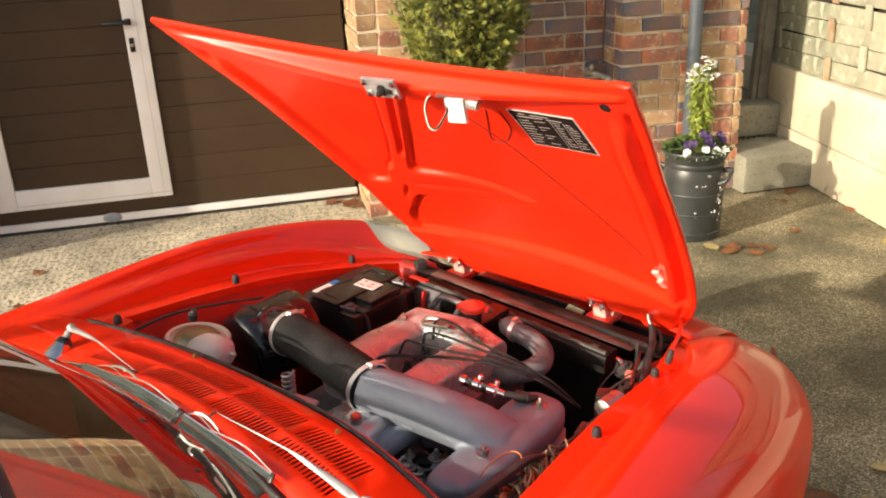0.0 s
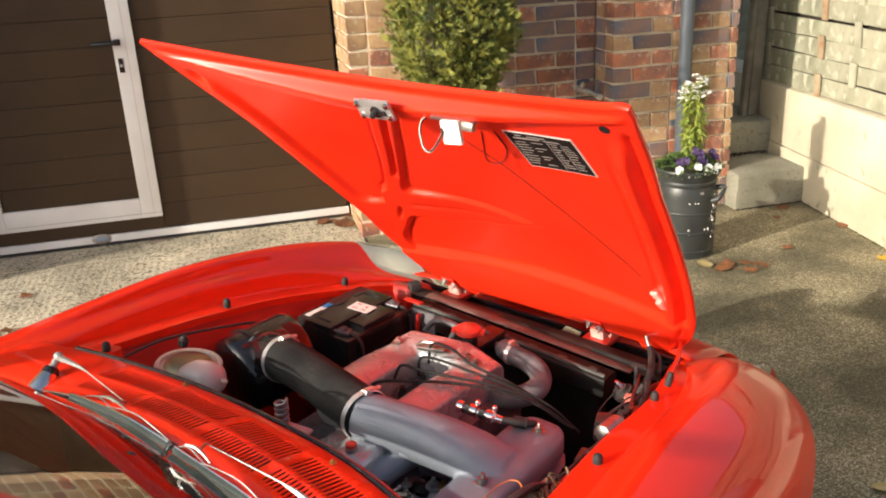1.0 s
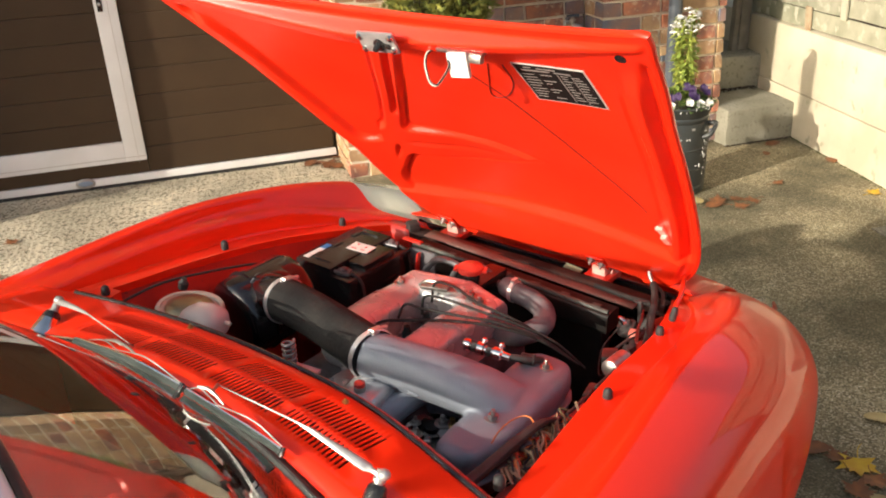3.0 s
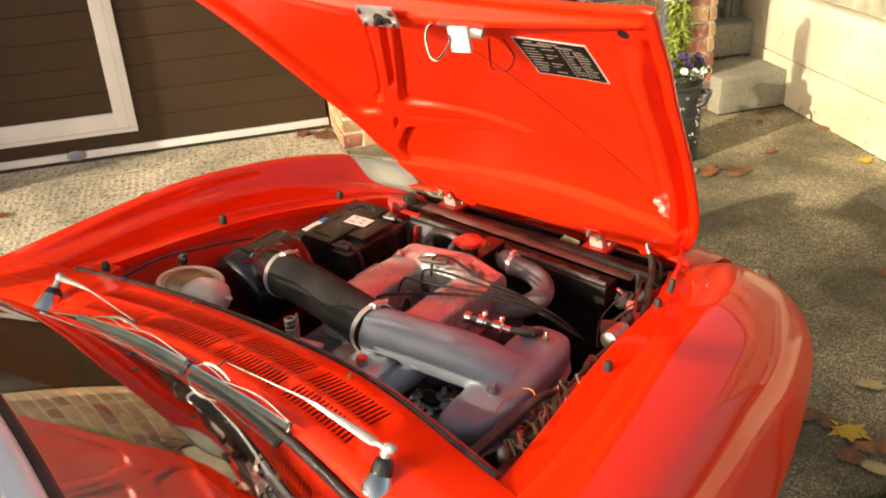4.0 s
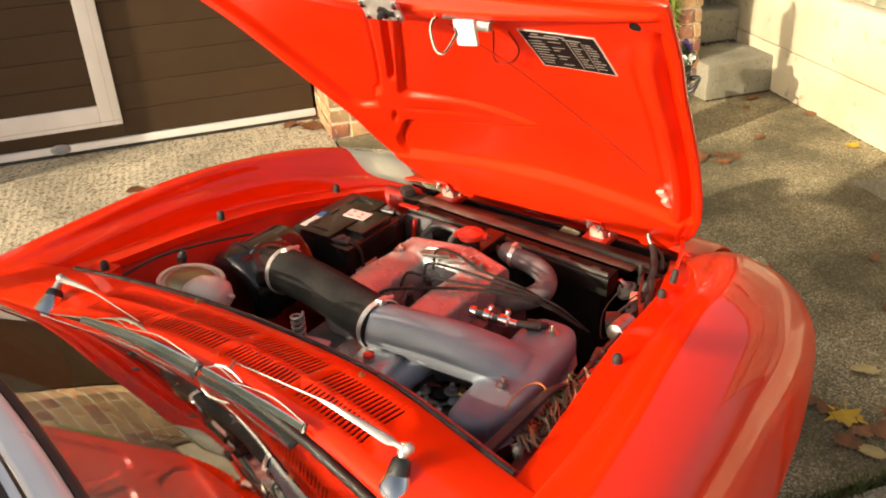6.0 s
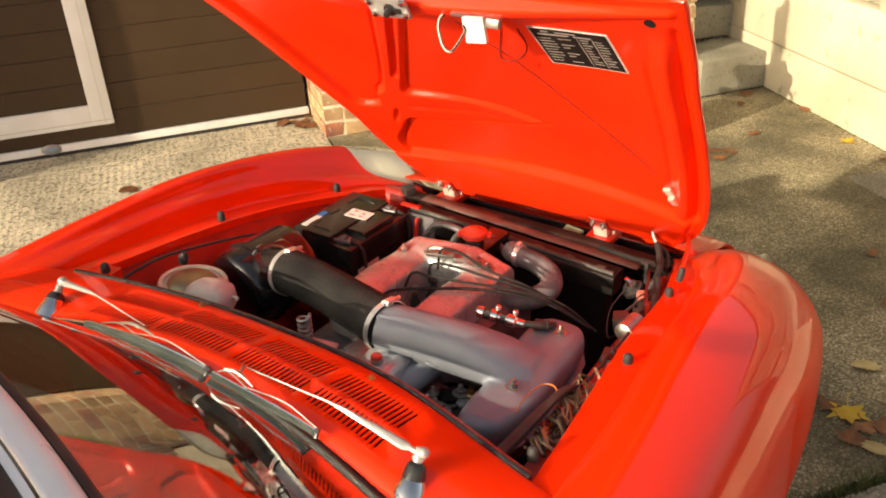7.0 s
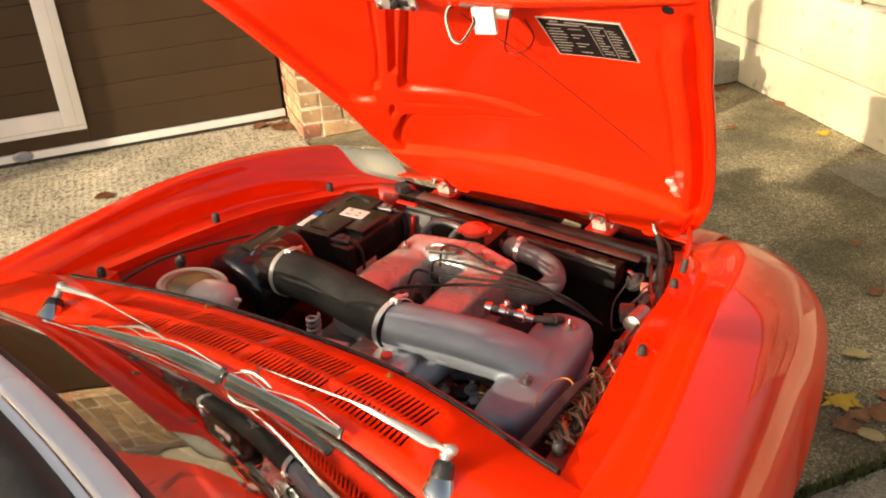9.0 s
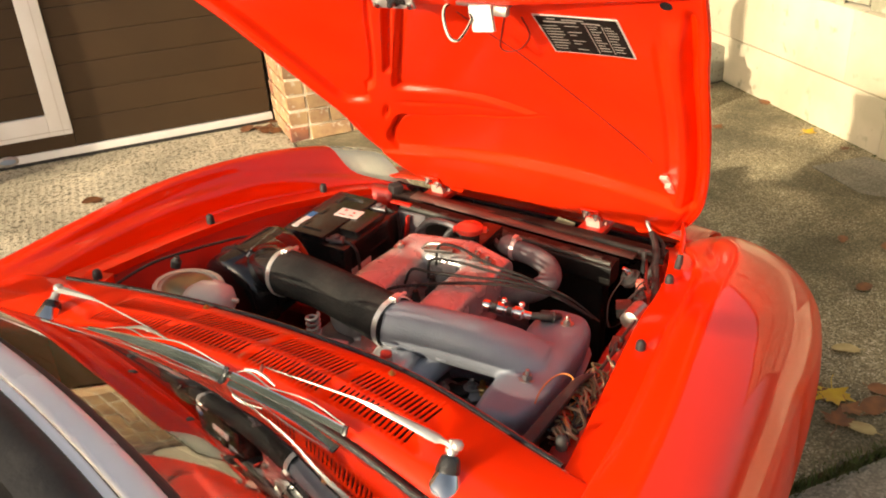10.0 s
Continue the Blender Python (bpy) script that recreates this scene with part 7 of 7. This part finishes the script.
random.seed(77)
WHAT = {"y": (LEAF_YELLOW, "fresh yellow fallen leaf on the concrete"), "p": (LEAF_PALE, "pale dry fallen leaf on the concrete"), "b": (LEAF_BROWN, "curled brown fallen leaf on the concrete")}
for a, b, kind, shape, size, turn in (
        (0.872, -2.897, "y", "m", 0.074, 235), (1.066, -2.748, "p", "o", 0.042, 150), (0.822, -3.045, "p", "o", 0.040, 120), (0.792, -2.995, "b", "m", 0.058, 40),
        (0.865, -2.965, "b", "m", 0.055, 250), (0.93, -2.99, "b", "o", 0.05, 20), (0.84, -2.86, "b", "m", 0.05, 80), (0.80, -2.80, "b", "o", 0.05, 340), (1.0, -2.95, "b", "o", 0.04, 300),
        (2.452, -0.785, "b", "o", 0.045, 70), (2.31, -1.262, "y", "m", 0.055, 20), (2.298, -1.517, "b", "m", 0.035, 120), (1.987, -0.97, "b", "m", 0.045, 10), (1.65, -1.158, "b", "m", 0.055, 330),
        (1.60, -1.06, "b", "m", 0.06, 60), (1.69, -1.08, "b", "m", 0.05, 120), (1.75, -1.12, "b", "m", 0.06, 200), (1.50, -1.02, "p", "o", 0.05, 90), (1.56, -1.10, "b", "o", 0.05, 10),
        (1.70, -2.32, "b", "o", 0.035, 30), (1.82, -2.30, "b", "m", 0.04, 80), (1.98, -2.45, "b", "o", 0.035, 140), (1.60, -2.20, "b", "o", 0.03, 220), (1.40, -2.50, "b", "o", 0.035, 10),
        (2.36, -0.42, "b", "o", 0.05, 15), (2.22, -0.55, "b", "o", 0.03, 75)):
    bm = bmesh.new()
    (maple if shape == "m" else oval_leaf)(bm, size)
    solid("fallen_leaf", bm, WHAT[kind][0], WHAT[kind][1], "leaf", "", GAR @ pose(a, b, 0.002, rnd(-3, 3), rnd(-3, 3), turn), "fallen leaves")
for a, b, size in ((-0.07, 0.28, 0.05), (-0.12, 0.33, 0.055), (-0.03, 0.24, 0.05), (-0.10, 0.25, 0.045), (-0.17, 0.36, 0.05), (-0.05, 0.33, 0.05), (-1.03, -0.27, 0.05), (-0.95, -0.35, 0.055), (-1.69, -0.23, 0.05), (-1.70, -0.63, 0.05), (-0.02, 0.40, 0.05), (-0.05, 0.42, 0.045)):
    bm = bmesh.new()
    (maple if rnd(0, 1) < 0.6 else oval_leaf)(bm, size)
    solid("fallen_leaf", bm, LEAF_BROWN, "curled brown fallen leaf by the garage door", "leaf", "", GAR @ pose(a, b, 0.003, rnd(-8, 8), rnd(-8, 8), rnd(0, 360)), "fallen leaves")

# ---- bricks, last: laid on the garage wall and the pier ----
random.seed(33)
COURSE, LONG, SHORT, JOINT = 0.0845, 0.232, 0.116, 0.014


def brick_mesh(length, depth, seed):
    bm = bmesh.new()
    box(bm, (0, 0, 0), (length, depth, COURSE - JOINT), bevel=0.004)
    for v in bm.verts:
        v.co += Vector([noise.noise(v.co * 17 + Vector((seed, k * 5.0, 0))) for k in range(3)]) * 0.008
    return bm


BRICKS = {}
for kind, material in (("buff", BRICK_BUFF), ("red", BRICK_RED), ("blue", BRICK_BLUE)):
    for size in (LONG, SHORT):
        for v in range(3):
            me = bpy.data.meshes.new("brick")
            b2 = brick_mesh(size - JOINT, 0.1, v * 3.1 + size * 50)
            b2.to_mesh(me)
            b2.free()
            me.materials.append(material)
            BRICKS[kind, size, v] = me


def lay(parent, a0, a1, b, z0, z1, mix, start=0, along="a", odd=0.0):
    """Flemish courses on a face whose outer plane is at b; along 'b' lays them on a return at a = b."""
    inv = parent.matrix_world.inverted() @ GAR
    row = start
    z = z0
    while z < z1:
        x = a0
        is_long = row % 2 == 0
        while x < a1 - 0.03:
            size = LONG if is_long else SHORT
            end = min(x + size, a1)
            if a1 - end < 0.05:
                end = a1
            kind = random.choices(("buff", "red", "blue"), mix)[0]
            me = BRICKS[kind, size, random.randrange(3)]
            ob = bpy.data.objects.new("brick", me)
            scene.collection.objects.link(ob)
            ob.parent = parent
            proud = random.uniform(-0.002, 0.002)
            c = (x + end) / 2
            sx = (end - x - JOINT) / (size - JOINT)
            if along == "a":
                m = Matrix.Translation((c, b + 0.05 + proud, z + COURSE / 2)) @ Matrix.Diagonal((sx, 1, 1, 1))
            else:
                m = Matrix.Translation((b + 0.05 + proud, c, z + COURSE / 2)) @ Matrix.Rotation(radians(90), 4, "Z") @ Matrix.Diagonal((sx, 1, 1, 1))
            ob.matrix_basis = inv @ m @ Matrix.Rotation(radians(random.uniform(-0.35, 0.35)), 4, "Y")
            x = end
            is_long = not is_long
        z += COURSE
        row += 1


lay(wall_garage, 0.106, 0.56, 0.0, 0.0, 1.78, (0.82, 0.16, 0.02))
lay(wall_garage, 0.56, 1.376, 0.0, 0.42, 1.78, (0.06, 0.36, 0.58), 1)
lay(wall_garage, 0.0, 0.43, 0.0, 0.0, 1.78, (0.9, 0.1, 0.0), 1, "b")
lay(wall_pier, 1.37, 2.12, PIER_B, 0.0, 1.62, (0.40, 0.34, 0.26))
lay(wall_pier, PIER_B + 0.106, 0.0, 1.37, 0.42, 1.62, (0.45, 0.3, 0.25), 1, "b")


# the courses further up and round the house, joined
def courses(faces, mix, seed):
    """Plain brick courses on several stretches (a0, a1, b, z0, z1, along) of the walls, one joined mesh for each kind of brick."""
    rng = random.Random(seed)
    verts = {k: [] for k in ("buff", "red", "blue")}
    quads = {k: [] for k in verts}
    for a0, a1, b, z0, z1, along in faces:
        z, row = z0, 0
        while z < z1 - 0.02:
            x, is_long = a0, row % 2 == 0
            while x < a1 - 0.03:
                end = min(x + (LONG if is_long else SHORT), a1)
                kind = rng.choices(("buff", "red", "blue"), mix)[0]
                out = b + rng.uniform(-0.002, 0.002)
                n = len(verts[kind])
                for dz in (JOINT / 2, min(COURSE, z1 - z) - JOINT / 2):
                    for p, d in ((x + JOINT / 2, 0.0), (end - JOINT / 2, 0.0), (end - JOINT / 2, 0.05), (x + JOINT / 2, 0.05)):
                        verts[kind].append((p, out + d, z + dz) if along == "a" else (out + d, p, z + dz))
                quads[kind] += [(n, n + 1, n + 5, n + 4), (n + 1, n + 2, n + 6, n + 5), (n + 3, n, n + 4, n + 7), (n + 4, n + 5, n + 6, n + 7), (n, n + 3, n + 2, n + 1)]
                x, is_long = end, not is_long
            z += COURSE
            row += 1
    for kind, material in (("buff", BRICK_BUFF), ("red", BRICK_RED), ("blue", BRICK_BLUE)):
        me = bpy.data.meshes.new("brick_courses")
        me.from_pydata(verts[kind], [], quads[kind])
        me.materials.append(material)
        ob = new("brick_courses", me)
        ob.matrix_world = GAR
        tagged(ob, kind + " bricks in the upper courses of the house wall", "bricks", "", "stuff")


TOP_Z = COURSE * 22
courses(((0.106, 1.376, 0.0, TOP_Z, WALL_TOP, "a"), (0.0, 0.44, 0.0, TOP_Z, 2.12, "b"), (1.37, 2.12, PIER_B, COURSE * 20, WALL_TOP, "a"), (-5.0, -2.53, -0.165, 0.0, WALL_TOP, "a"), (-2.53, 0.0, 0.185, 2.12, WALL_TOP, "a")), (0.45, 0.32, 0.23), 9)
